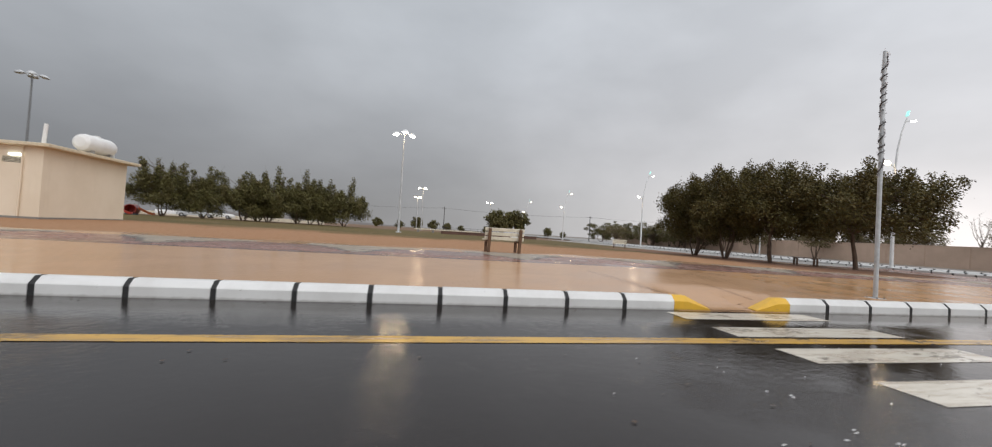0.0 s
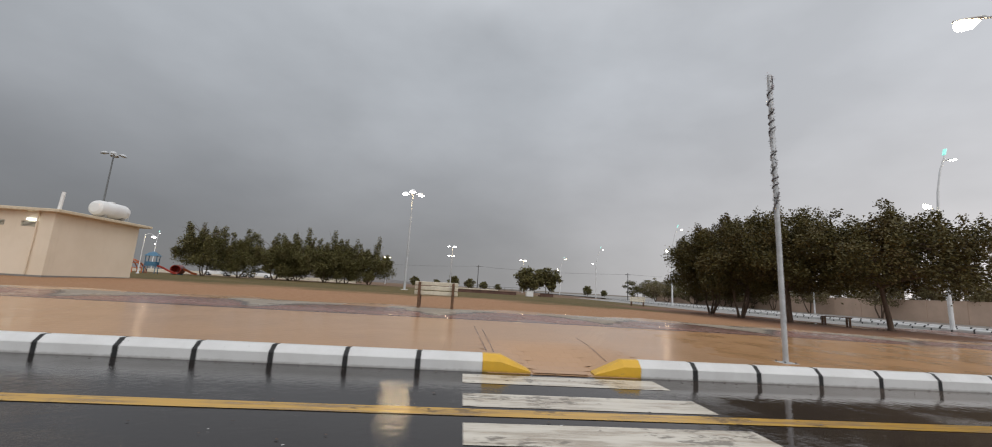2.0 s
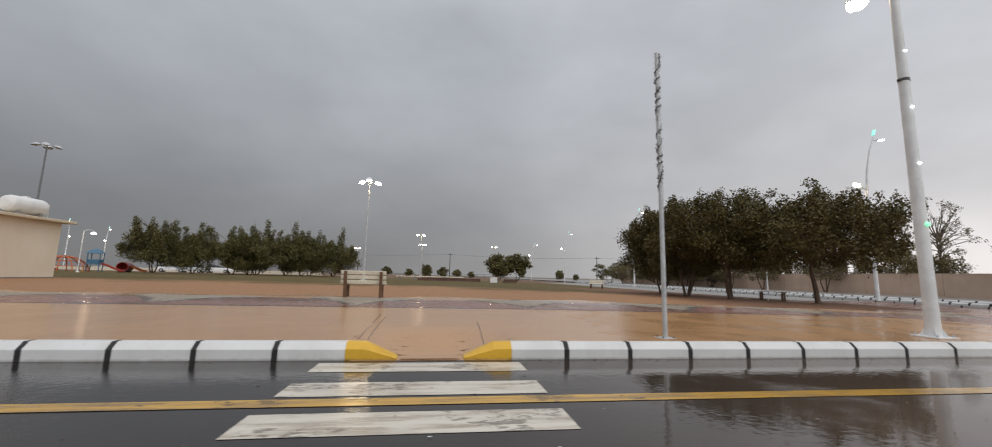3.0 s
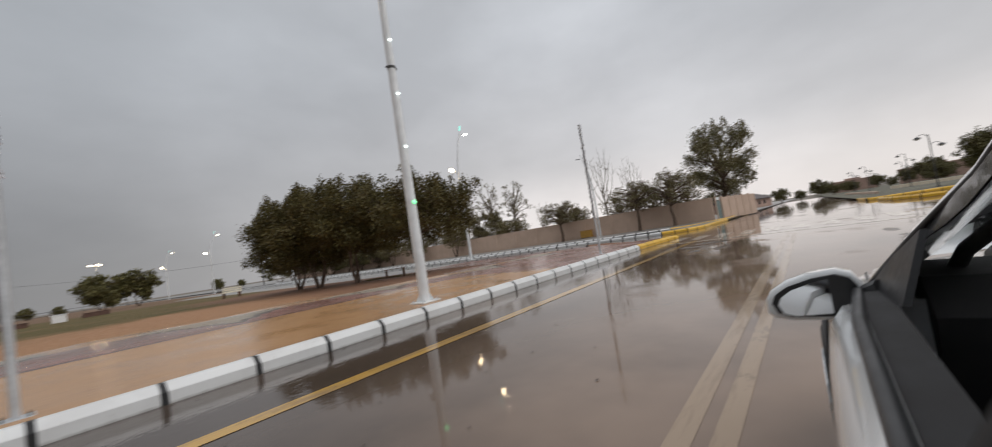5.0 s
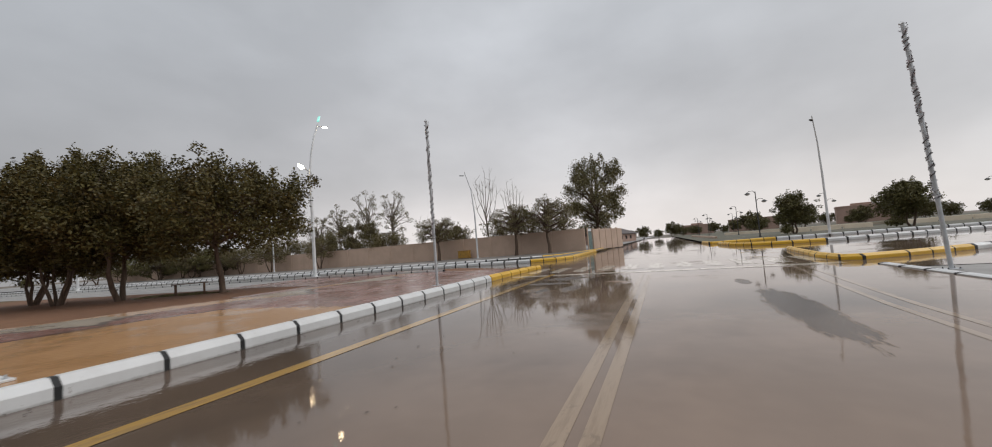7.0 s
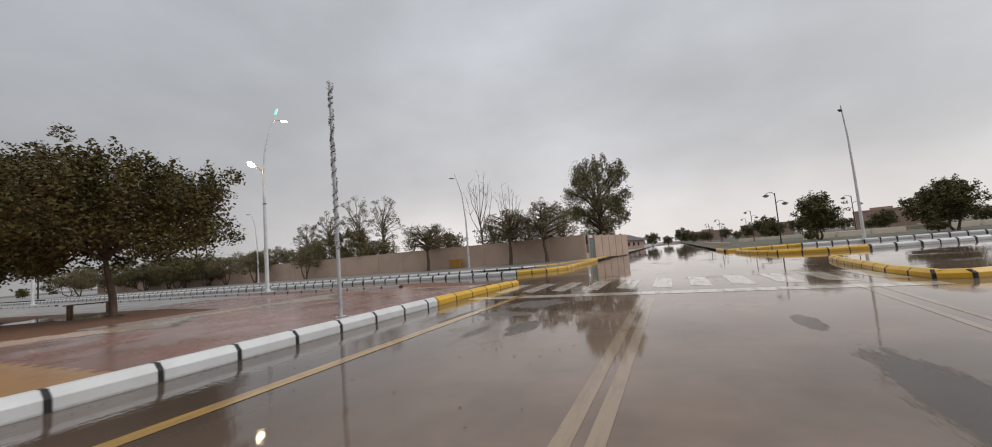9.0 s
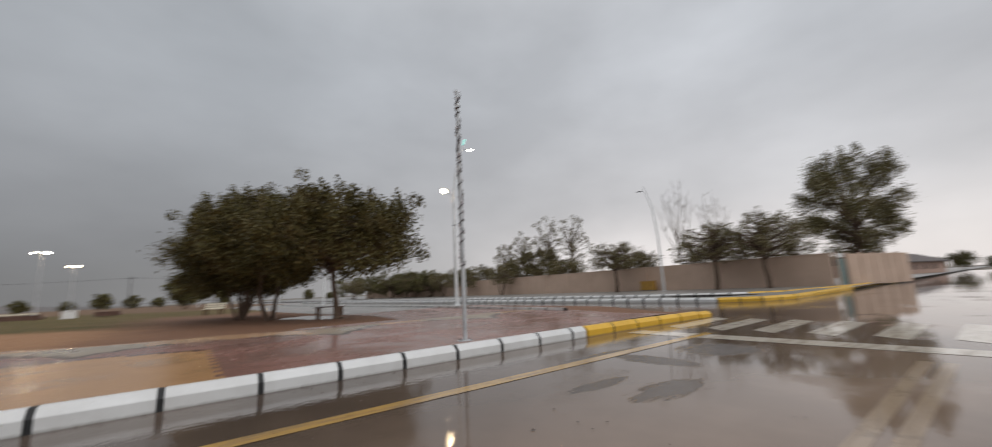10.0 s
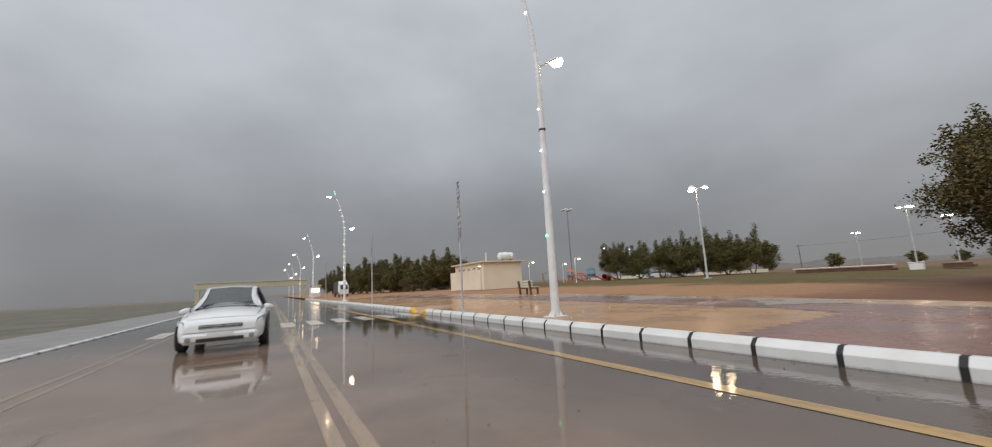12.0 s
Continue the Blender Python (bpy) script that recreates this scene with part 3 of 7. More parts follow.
def ramp_end(owner, x, way):
    """The sloped yellow stone beside the dropped kerb."""
    g = Geo()
    rings = []
    for s, h in ((0.0, 0.24), (0.26, 0.235), (0.66, 0.055), (0.70, 0.03)):
        k = h / 0.24
        rings.append([(x + way * s, y + 6.32, z) for y, z in
                      ((0.0, -0.05), (0.0, 0.15 * k), (0.085 * k + 0.01, 0.24 * k - 0.004), (0.10, h), (0.20, h), (0.20, -0.05))])
    g.loft(rings)
    return part("ramp_stone", g, KERB_YELLOW, owner, "sloped yellow end stone")


kerb = thing("kerb", "white painted kerb stones with black painted joints", "kerb", kind="structure")
for k in range(-62, 4):
    c = k + 0.005
    ob = part("kerb_stone", WHITE_STONE, None, kerb)
    ob.matrix_local = pose(c, 6.32, 0, random.uniform(-0.6, 0.6), 0, random.uniform(-0.35, 0.35))
    ob = part("joint", BLACK_BAND, None, kerb)
    ob.matrix_local = pose(c + 0.5, 6.322, 0)
ob = part("kerb_stone", WHITE_STONE, None, kerb)
ob.matrix_local = pose(3.98, 6.32, 0) @ Matrix.Diagonal((0.94, 1, 1, 1))
ramp_end(kerb, 4.42, 1)
ramp_end(kerb, 6.76, -1)
ob = part("kerb_stone", HALF_WHITE, None, kerb)
ob.matrix_local = pose(7.16, 6.32, 0) @ Matrix.Diagonal((1.9, 1, 1, 1))
for k in range(1, 20):
    ob = part("joint", BLACK_BAND, None, kerb)
    ob.matrix_local = pose(6.6 + k, 6.322, 0) @ Matrix.Diagonal((1.0 if k < 7 else 0.72, 1, 1, 1))
    ob = part("kerb_stone", WHITE_STONE, None, kerb)
    ob.matrix_local = pose(7.1 + k, 6.32, 0, random.uniform(-0.6, 0.6), 0, random.uniform(-0.35, 0.35))
ob = part("joint", BLACK_BAND, None, kerb)
ob.matrix_local = pose(26.6, 6.322, 0)
ob = part("kerb_stone", HALF_WHITE, None, kerb)
ob.matrix_local = pose(26.85, 6.32, 0)
for k in range(5):
    c = 27.6 + k
    ob = part("kerb_stone", YELLOW_STONE, None, kerb)
    ob.matrix_local = pose(c, 6.31 - 0.01 * k * k, 0, 0, 0, -1.0 * k) @ Matrix.Diagonal((1, 1, 0.98 - 0.02 * k, 1))
    ob = part("joint", SLIM_BAND, None, kerb)
    ob.matrix_local = pose(c + 0.5, 6.31 - 0.01 * k * k, 0)
ob = part("kerb_stone", HALF_YELLOW, None, kerb)
ob.matrix_local = pose(32.4, 6.07, 0, 0, 0, -5) @ Matrix.Diagonal((1, 1, 0.8, 1))

park_kerb = thing("side_kerb", "low white kerb stones edging the park's side street", "kerb", kind="structure")
kerb_row(park_kerb, [(31.5, 10.9), (31.85, 24.0), (31.0, 39.0)], squash=1.4, wide=False)
kerb_row(park_kerb, [(30.7, 40.2), (30.4, 64.0)], squash=1.4, wide=False)
kerb_a = thing("kerb_divider", "white kerb stones with black joints, yellow towards the junction", "kerb", kind="structure")
kerb_row(kerb_a, [(40.0, 98.0), (40.0, 9.0), (41.0, 7.4), (43.0, 6.6), (54.0, 6.6)], (89, 999))
kerb_b = thing("kerb_far", "white kerb stones with black joints along the wall's pavement", "kerb", kind="structure")
kerb_row(kerb_b, [(45.4, 90.0), (45.4, 16.0), (46.4, 11.0), (48.5, 8.6), (58.0, 7.2), (72.0, 6.8)], (80, 999))
g = Geo()
g.add([(40.1, 9.0, 0.20), (41.1, 7.5, 0.20), (43.0, 6.75, 0.20), (54, 6.75, 0.20), (52, 8.2, 0.20), (44, 8.6, 0.20), (41.6, 10.5, 0.20), (41.2, 98, 0.20), (40.15, 98, 0.20)],
      [tuple(range(9))])
tagged(part("divider_top", g, CONCRETE), "wet concrete strip between two kerbs", "divider", kind="structure")
kerb_r = thing("kerb_island", "yellow painted kerb stones round a traffic island", "kerb", kind="structure")
kerb_row(kerb_r, [(37.4, -5.3), (35.7, -5.05), (31.0, -4.62), (29.15, -4.75), (29.0, -5.3), (29.6, -6.6), (31.0, -8.8), (32.7, -11.0), (34.2, -15.0)], (0, 14), squash=0.8)
kerb_s = thing("kerb_street", "white kerb stones, yellow towards the junction", "kerb", kind="structure")
kerb_row(kerb_s, [(52.0, -3.9), (48.1, -4.2), (45.3, -5.2), (44.3, -7.3), (44.7, -9.2), (45.4, -11.5), (46.8, -14.2), (50.0, -20.5), (58.0, -37.0)], (0, 11))
kerb_u = thing("kerb_verge", "second row of kerb stones behind the street", "kerb", kind="structure")
kerb_row(kerb_u, [(60.0, -3.3), (55.0, -3.6), (55.9, -5.9), (56.8, -8.2), (57.5, -12.3), (58.5, -20.6), (60.0, -32.0), (66.0, -52.0)], (0, 10))
kerb_v = thing("kerb_south", "nearly drowned white kerb stones along the opposite pavement", "kerb", kind="structure")
kerb_row(kerb_v, [(27.4, -5.0), (-14.0, -5.1)], squash=0.16)


# ---- poles and lamps ----
def street_lamp_parts(root, heads=2, lit=True, height=11.6, nodes=True, decorated=False):
    """A tapered pole that leans over near its top, one lamp low on +y, one high on -y, a lit tip panel."""
    bend = [(0, 0, 0.02), (0, 0, 2.6), (0, 0, 5.2), (0, 0.0, 7.2), (0, -0.16, 8.6), (0, -0.50, 10.0), (0, -0.95, height - 0.55)]
    radii = [0.118, 0.105, 0.090, 0.074, 0.062, 0.050, 0.040]
    g = Geo().tube(bend, radii, 16)
    part("pole", g, POLE_WHITE, root, smooth=40)
    g = Geo().box(-0.24, 0.24, -0.24, 0.24, 0.0, 0.03, 0.006)
    base = part("base_plate", g, POLE_WHITE, root)
    for sx in (-1, 1):
        for sy in (-1, 1):
            gg = Geo().lathe([(0.022, 0.03), (0.022, 0.05), (0.012, 0.052), (0.012, 0.075)], 8, pose(0.18 * sx, 0.18 * sy, 0))
            part("bolt", gg, POLE_GREY, base)
    for a in range(4):
        gg = Geo().prism([(0.10, 0.03), (0.20, 0.03), (0.105, 0.20)], -0.006, 0.006, "y")
        gus = part("gusset", gg, POLE_WHITE, base)
        gus.matrix_local = pose(0, 0, 0, 0, 0, 90 * a + 45)
    g = Geo().lathe([(0.088, 5.25), (0.098, 5.255), (0.098, 5.31), (0.088, 5.315)], 16)
    g.box(-0.14, 0.14, -0.03, 0.03, 5.262, 5.30, 0.006)
    part("clamp_band", g, POLE_DARK, root, "dark clamp band")
    arms = [((0, 0.02, 7.25), (0, 0.42, 7.50), (0, 0.95, 7.72), LAMP_WARM)]
    if heads > 1:
        arms.append(((0, -0.86, 10.75), (0, -1.25, 10.85), (0, -1.75, 10.92), LAMP_LIT))
    for a, b, c, lamp in arms:
        g = Geo().tube([a, b], [0.032, 0.026], 8)
        arm = part("lamp_arm", g, POLE_GREY, root)
        way = (Vector(c) - Vector(b)).normalized()
        turn = way.to_track_quat("X", "Z").to_matrix().to_4x4()
        m = Matrix.Translation(b) @ turn
        length = (Vector(c) - Vector(b)).length
        rings = []
        for s, w, h in ((0.0, 0.05, 0.035), (0.12, 0.085, 0.045), (0.45, 0.17, 0.05), (0.85, 0.16, 0.042), (1.0, 0.07, 0.02)):
            rings.append([m @ Vector((s * length, w * math.cos(t), h * math.sin(t) + 0.02)) for t in [2 * math.pi * i / 12 for i in range(12)]])
        part("lamp_head", Geo().loft(rings), POLE_WHITE, root, smooth=50)
        # the warm lamp's bowl is deepened, its glare put into the shape
        deep = 0.16 if lamp is LAMP_WARM else 0.045
        rings = []
        for s, w, h in ((0.16, 0.05, 0.02), (0.4, 0.15, deep), (0.8, 0.145, deep), (0.97, 0.04, 0.014)):
            rings.append([m @ Vector((s * length, w * math.cos(t), min(0.0, h * math.sin(t)) - 0.032 + 0.012 * math.sin(t))) for t in [2 * math.pi * i / 12 for i in range(12)]])
        if lit:
            part("lamp_glass", Geo().loft(rings), lamp, root, "lit lamp glass", smooth=50)
        else:
            part("lamp_glass", Geo().loft(rings), TANK_WHITE, root, "unlit lamp glass", smooth=50)
    if nodes:
        for k, z in enumerate((2.2, 3.45, 4.65, 5.9, 8.9)):
            y = 0.0 if z < 8 else -0.24
            gg = Geo().lathe([(0.012, -0.03), (0.034, -0.02), (0.034, 0.02), (0.012, 0.03)], 10, pose(0, y - 0.11 + 0.008 * k, z, 90, 0, 0) @ Matrix.Diagonal((1.3 if k == 0 else 1.0, 1.3 if k == 0 else 0.7, 1, 1)))
            part("light_node", gg, LAMP_GREEN if k == 0 else NODE_WHITE, root, "small lit decoration")
    gg = Geo().box(-0.10, 0.10, -0.03, 0.03, -0.22, 0.22, 0.01, pose(0, -1.0, height - 0.25, 18, 0, 0))
    part("tip_panel", gg, LAMP_TEAL, root, "teal lit tip panel")
    if decorated:
        for k in range(14):
            z = 1.4 + k * 0.62
            y = 0.0 if z < 7.3 else -0.012 * (z - 7.3) ** 2 * 8
            gg = Geo().lathe([(0.10, z), (0.118, z + 0.01), (0.118, z + 0.07), (0.10, z + 0.08)], 12, pose(0, y, 0))
            part("light_ring", gg, RING_LIT, root, "lit ring round the pole")
    return root


lamp = thing("street_lamp", "tall white street lamp with lit heads on wet paving", "street lamp", pose(15.2, 7.02, gz(15.2, 7.02)), "street lamps along the park")
street_lamp_parts(lamp)
ringed = thing("street_lamp", "tall street lamp wound with lit rings, heads lit", "street lamp", pose(-20.0, 7.02, gz(-20, 7.02)), "street lamps along the park")
street_lamp_parts(ringed, decorated=True)
for x in (-55.0, -90.0, -125.0, -160.0):
    copy_thing(ringed, pose(x, 7.02, gz(x, 7.02)))
for x, y, turn in ((-80.0, 105.0, 30), (-84.0, 121.0, 200)):
    copy_thing(ringed, pose(x, y, gz(x, y), 0, 0, turn))
side_lamp = thing("street_lamp", "tall white street lamp, heads lit, beside the side street", "street lamp", pose(33.7, 22.5, 0.229, 0, 0, 90), "street lamps along the side street")
street_lamp_parts(side_lamp, nodes=False)
for y in (54.7, 87.0, 119.5):
    copy_thing(side_lamp, pose(33.7, y, 0.229, 0, 0, 90))
def plain_lamp_parts(root, height, lean):
    """A thin pale pole that curves a little at the top, with one small unlit head."""
    part("pole", Geo().tube([(0, 0, 0), (0, 0, height * 0.5), (0, lean * 0.25, height * 0.78), (0, lean, height)], [0.11, 0.085, 0.06, 0.04], 12), POLE_WHITE, root, smooth=40)
    part("base_plate", Geo().box(-0.2, 0.2, -0.2, 0.2, 0, 0.03, 0.005), POLE_WHITE, root)
    rings = []
    for s, w, h in ((0.0, 0.05, 0.03), (0.15, 0.11, 0.05), (0.5, 0.13, 0.05), (0.62, 0.05, 0.02)):
        rings.append([(w * math.cos(t), lean + (0.05 + s) * (1 if lean > 0 else -1), height - 0.5 + 0.1 * s + h * math.sin(t)) for t in [2 * math.pi * i / 10 for i in range(10)]])
    part("lamp_head", Geo().loft(rings), POLE_DARK, root, "dark unlit head", smooth=50)


far_lamp = thing("street_lamp", "thin pale street lamp, unlit, on the far pavement", "street lamp", pose(56.4, 21.0, 0.16, 0, 0, 20), "unlit street lamps")
plain_lamp_parts(far_lamp, 10.6, 0.9)
copy_thing(far_lamp, pose(57.4, -13.3, 0.16, 0, 0, 60))
copy_thing(far_lamp, pose(56.4, 56.0, 0.16, 0, 0, 20))


PETAL = make_leaf("garland_petals", (0.34, 0.33, 0.34), (0.78, 0.75, 0.76), (0.58, 0.44, 0.47))
LEAF_GARLAND = make_leaf("garland_leaves", (0.10, 0.10, 0.09), (0.26, 0.25, 0.24), (0.26, 0.18, 0.17))


GARLAND_WIRE = plain("dark_garland_tinsel", (0.05, 0.045, 0.05), (0.09, 0.07, 0.07), 0.6)


def garland_pole_parts(root, seed, low, height=5.2):
    """A thin pole with an uneven artificial garland wound from its top down to low."""
    rng = random.Random(seed)
    part("pole", Geo().tube([(0, 0, 0.0), (0, 0, 2.7), (0, 0, height)], [0.042, 0.040, 0.036], 12), POLE_GREY, root, smooth=40)
    base = part("base_plate", Geo().box(-0.13, 0.13, -0.13, 0.13, 0, 0.015, 0.003), POLE_GREY, root)
    for sx in (-1, 1):
        for sy in (-1, 1):
            part("bolt", Geo().lathe([(0.014, 0.015), (0.014, 0.03), (0.008, 0.032), (0.008, 0.045)], 6, pose(0.095 * sx, 0.095 * sy, 0)), POLE_DARK, base)
    span = height - low

    def wind(z):
        s = (z - low) / span
        return span * 25.0 * s + 2.6 * math.sin(5.1 * s * span + seed) + 1.4 * math.sin(11.3 * s * span)

    core = []
    for i in range(190):
        z = low + span * i / 189
        a = wind(z)
        r = 0.046 + 0.010 * noise.noise(Vector((z * 3, seed, 0)))
        core.append((r * math.cos(a), r * math.sin(a), z))
    part("garland_string", Geo().tube(core, [0.011] * 190, 5), GARLAND_WIRE, root, "twisted garland string")
    for kind, count, mat in (("garland_blossom", int(125 * span), PETAL), ("garland_foliage", int(75 * span), LEAF_GARLAND)):
        g = Geo()
        for i in range(count):
            z = low - 0.02 + (span + 0.05) * rng.random()
            a = wind(z) + rng.gauss(0, 1.15)
            bulge = 0.45 + 0.9 * noise.noise(Vector((z * 3.4, seed, a * 0.12))) + (0.8 if z > height - 0.14 else 0)
            r = 0.040 + 0.030 * max(0.0, bulge) * rng.random() ** 0.7
            c = Vector((r * math.cos(a), r * math.sin(a), z + rng.gauss(0, 0.012)))
            u = Vector((rng.gauss(0, 1), rng.gauss(0, 1), rng.gauss(0, 1))).normalized()
            w = u.orthogonal().normalized()
            s = rng.uniform(0.012, 0.028)
            g.add([c - u * s, c + w * s * 0.7 + u.cross(w) * s * 0.2, c + u * s, c - w * s * 0.7 + u.cross(w) * s * 0.2], [(0, 1, 2, 3)])
        tagged(part(kind, g, mat, root, "grey and faded pink petals" if kind == "garland_blossom" else "dusty leaves"), kind="stuff")


WRAPPED = "thin metal pole wrapped in a faded flower garland"
garland = thing("garland_pole", WRAPPED, "decorated pole", pose(9.52, 6.88, gz(9.5, 6.88) - 0.01), "garland poles")
garland_pole_parts(garland, 3, 2.55)
copy_thing(garland, pose(-6.4, 6.88, gz(-6.4, 6.88) - 0.01, 0, 0, 200))
copy_thing(garland, pose(-34.5, 6.88, gz(-34, 6.88) - 0.01, 0, 0, 120))
long_garland = thing("garland_pole", "thin metal pole wound far down with a faded garland", "decorated pole", pose(24.1, 6.84, gz(24, 6.84) - 0.01, 0, 0, 70), "garland poles")
garland_pole_parts(long_garland, 8, 1.45)
copy_thing(long_garland, pose(25.2, -5.36, 0.02, -2.2, 0, 0) @ Matrix.Diagonal((1, 1, 1.07, 1)))


def flood_mast_parts(root, height, count, lit, radius=0.9, stout=1.0):
    part("mast", Geo().tube([(0, 0, 0), (0, 0, height * 0.5), (0, 0, height)], [0.12 * stout, 0.085 * stout, 0.055 * stout], 12), POLE_GREY if lit else POLE_SLATE, root, smooth=40)
    part("base_plate", Geo().box(-0.3, 0.3, -0.3, 0.3, 0, 0.04, 0.008), POLE_WHITE, root)
    for k in range(count):
        a = 360.0 * k / count + 35
        arm = part("bracket", Geo().tube([(0, 0, height - 0.12), (radius * 0.55, 0, height - 0.02), (radius, 0, height + 0.06)], [0.04, 0.035, 0.03], 8), POLE_WHITE, root)
        arm.matrix_local = pose(0, 0, 0, 0, 0, a)
        g = Geo().lathe([(0.08, 0.18), (0.20, 0.13), (0.31, 0.02), (0.33, -0.03), (0.31, -0.04)], 16, pose(radius, 0, height, 0, 12, 0))
        hood = part("lamp_hood", g, POLE_WHITE if lit else POLE_GREY, root, smooth=50)
        hood.matrix_local = pose(0, 0, 0, 0, 0, a) if lit else pose(0, 0, 0, 0, 0, a) @ Matrix.Translation((radius, 0, height)) @ Matrix.Diagonal((1.6, 1.6, 1.6, 1)) @ Matrix.Translation((-radius, 0, -height))
        g = Geo().lathe([(0.29, -0.045), (0.28, -0.11), (0.17, -0.18), (0.05, -0.20)], 16, pose(radius, 0, height, 0, 12, 0))
        bowl = part("lamp_bowl", g, LAMP_LIT if lit else TANK_WHITE, root, "lit bowl" if lit else "unlit bowl", smooth=60)
        bowl.matrix_local = pose(0, 0, 0, 0, 0, a)


flood = thing("flood_mast", "tall white mast with three lit floodlights", "floodlight", pose(-1.5, 40.1, gz(-1.5, 40)), "lit floodlight masts")
flood_mast_parts(flood, 9.7, 3, True)
for x, y, turn in ((1.4, 92.5, 20), (0.4, 122.0, 50), (22.0, 118.0, 10), (-24.0, 150.0, 60)):
    copy_thing(flood, pose(x, y, gz(x, y), 0, 0, turn))
dark_flood = thing("flood_mast", "tall grey mast with four unlit floodlights", "floodlight", pose(-50.7, 63.7, gz(-50, 63)), "unlit floodlight masts")
flood_mast_parts(dark_flood, 17.6, 4, False, 1.05, 1.5)


# ---- toilet block with a roof tank ----
block = thing("toilet_block", "cream plastered flat-roofed block with louvred vents", "building", pose(-16.1, 21.4, 0.50))
W, D, H = 8.0, 5.1, 3.12
WALL_T = 0.2
vents = [(-1.15 - 1.42 * k, 2.38, 2.64) for k in range(5)]


def wall_with_holes(x0, x1, z0, z1, holes, y0, y1):
    """A wall along x with rectangular openings (centre, half width, bottom, top) cut right through."""
    xs2 = sorted(set([x0, x1] + [c - w for c, w, a, b in holes] + [c + w for c, w, a, b in holes]))
    zs2 = sorted(set([z0, z1] + [v for c, w, a, b in holes for v in (a, b)]))

    def solid(i, k):
        if not (0 <= i < len(xs2) - 1 and 0 <= k < len(zs2) - 1):
            return False
        mx, mz = (xs2[i] + xs2[i + 1]) / 2, (zs2[k] + zs2[k + 1]) / 2
        return not any(abs(c - mx) < w and a < mz < b for c, w, a, b in holes)

    n2 = len(zs2)
    vs = [(x, y, z) for y in (y0, y1) for x in xs2 for z in zs2]
    back = len(xs2) * n2
    fs = []
    for i in range(len(xs2) - 1):
        for k in range(n2 - 1):
            if not solid(i, k):
                continue
            a, b, c, d = i * n2 + k, (i + 1) * n2 + k, (i + 1) * n2 + k + 1, i * n2 + k + 1
            fs += [(a, b, c, d), (a + back, d + back, c + back, b + back)]
            for p, q, near_cell in ((a, b, (i, k - 1)), (b, c, (i + 1, k)), (c, d, (i, k + 1)), (d, a, (i - 1, k))):
                if not solid(*near_cell):
                    fs.append((q, p, p + back, q + back))
    return Geo().add(vs, fs)


front = part("front_wall", wall_with_holes(-W, 0, -0.1, H, [(c, 0.34, a, b) for c, a, b in vents], 0, WALL_T), PLASTER, block)
part("side_wall", Geo().box(-WALL_T, 0, WALL_T + 0.003, D, -0.1, H), PLASTER, block)
part("side_wall", Geo().box(-W, -W + WALL_T, WALL_T + 0.003, D, -0.1, H), PLASTER, block)
part("back_wall", Geo().box(-W + WALL_T + 0.003, -WALL_T - 0.003, D - WALL_T, D, -0.1, H), PLASTER, block)
part("plinth", Geo().box(-W - 0.02, 0.02, -0.02, D + 0.02, -0.15, 0.05), CONCRETE, block)
# thin added slab; its edge draws the shadow line near the corner
part("corner_pilaster", Geo().box(-0.62, 0.006, -0.018, -0.003, -0.1, H, 0.004), PLASTER, block)
part("roof", Geo().box(-W - 0.45, 0.45, -0.42, D + 0.42, H, H + 0.15, 0.02), ROOF_TAN, block, "tan projecting roof slab")
for c, a, b in vents:
    vent = part("vent", Geo().box(c - 0.33, c + 0.33, 0.05, 0.07, a + 0.003, b - 0.003), POLE_DARK, block, "dark louvred vent")
    for k in range(4):
        z = a + 0.03 + 0.062 * k
        part("slat", Geo().box(-0.325, 0.325, -0.026, 0.026, -0.007, 0.007, 0.003, pose(c, 0.0, z + 0.01, 32, 0, 0)), BENCH_SLAT, vent)
part("drain_pipe", Geo().tube([(-0.72, -0.06, H), (-0.72, -0.06, 1.6), (-0.74, -0.06, 0.05)], [0.035] * 3, 10), PLASTER, block, smooth=40)
part("privacy_screen", Geo().box(-W - 2.6, -W - 0.003, 0.4, 0.58, -0.15, 2.35, 0.01), PLASTER, block, "cream screen wall")
part("wall_light", Geo().box(-1.22, -0.72, -0.075, -0.02, 2.68, 2.77, 0.012), NODE_WHITE, block, "lit wall lamp")
tank = thing("water_tank", "white fibreglass tank lying on the flat roof", "water tank", pose(-16.35, 24.55, 0.50 + H + 0.15) @ Matrix.Diagonal((0.84, 0.84, 0.84, 1)))
prof = [(0.10, -1.22), (0.30, -1.19), (0.46, -1.08), (0.52, -0.9), (0.525, -0.3), (0.525, 0.3), (0.52, 0.9), (0.46, 1.08), (0.30, 1.19), (0.10, 1.22)]
part("shell", Geo().lathe(prof, 24, pose(0, 0, 0.66, 90, 0, 0)), TANK_WHITE, tank, smooth=25)
part("hatch", Geo().lathe([(0.18, 1.15), (0.20, 1.17), (0.20, 1.22), (0.05, 1.25)], 16), TANK_WHITE, tank)
for y in (-0.7, 0.7):
    part("saddle", Geo().box(-0.42, 0.42, y - 0.08, y + 0.08, 0, 0.24, 0.01), CONCRETE, tank)
pipe = thing("vent_pipe", "white vent pipe standing on the roof", "pipe", pose(-16.65, 22.05, 0.50 + H + 0.15))
part("stem", Geo().tube([(0, 0, 0), (0.02, 0, 0.5), (0.05, 0, 1.02)], [0.075, 0.075, 0.075], 12), TANK_WHITE, pipe, smooth=40)
part("collar", Geo().lathe([(0.13, 0), (0.13, 0.05), (0.09, 0.07)], 12), TANK_WHITE, pipe)
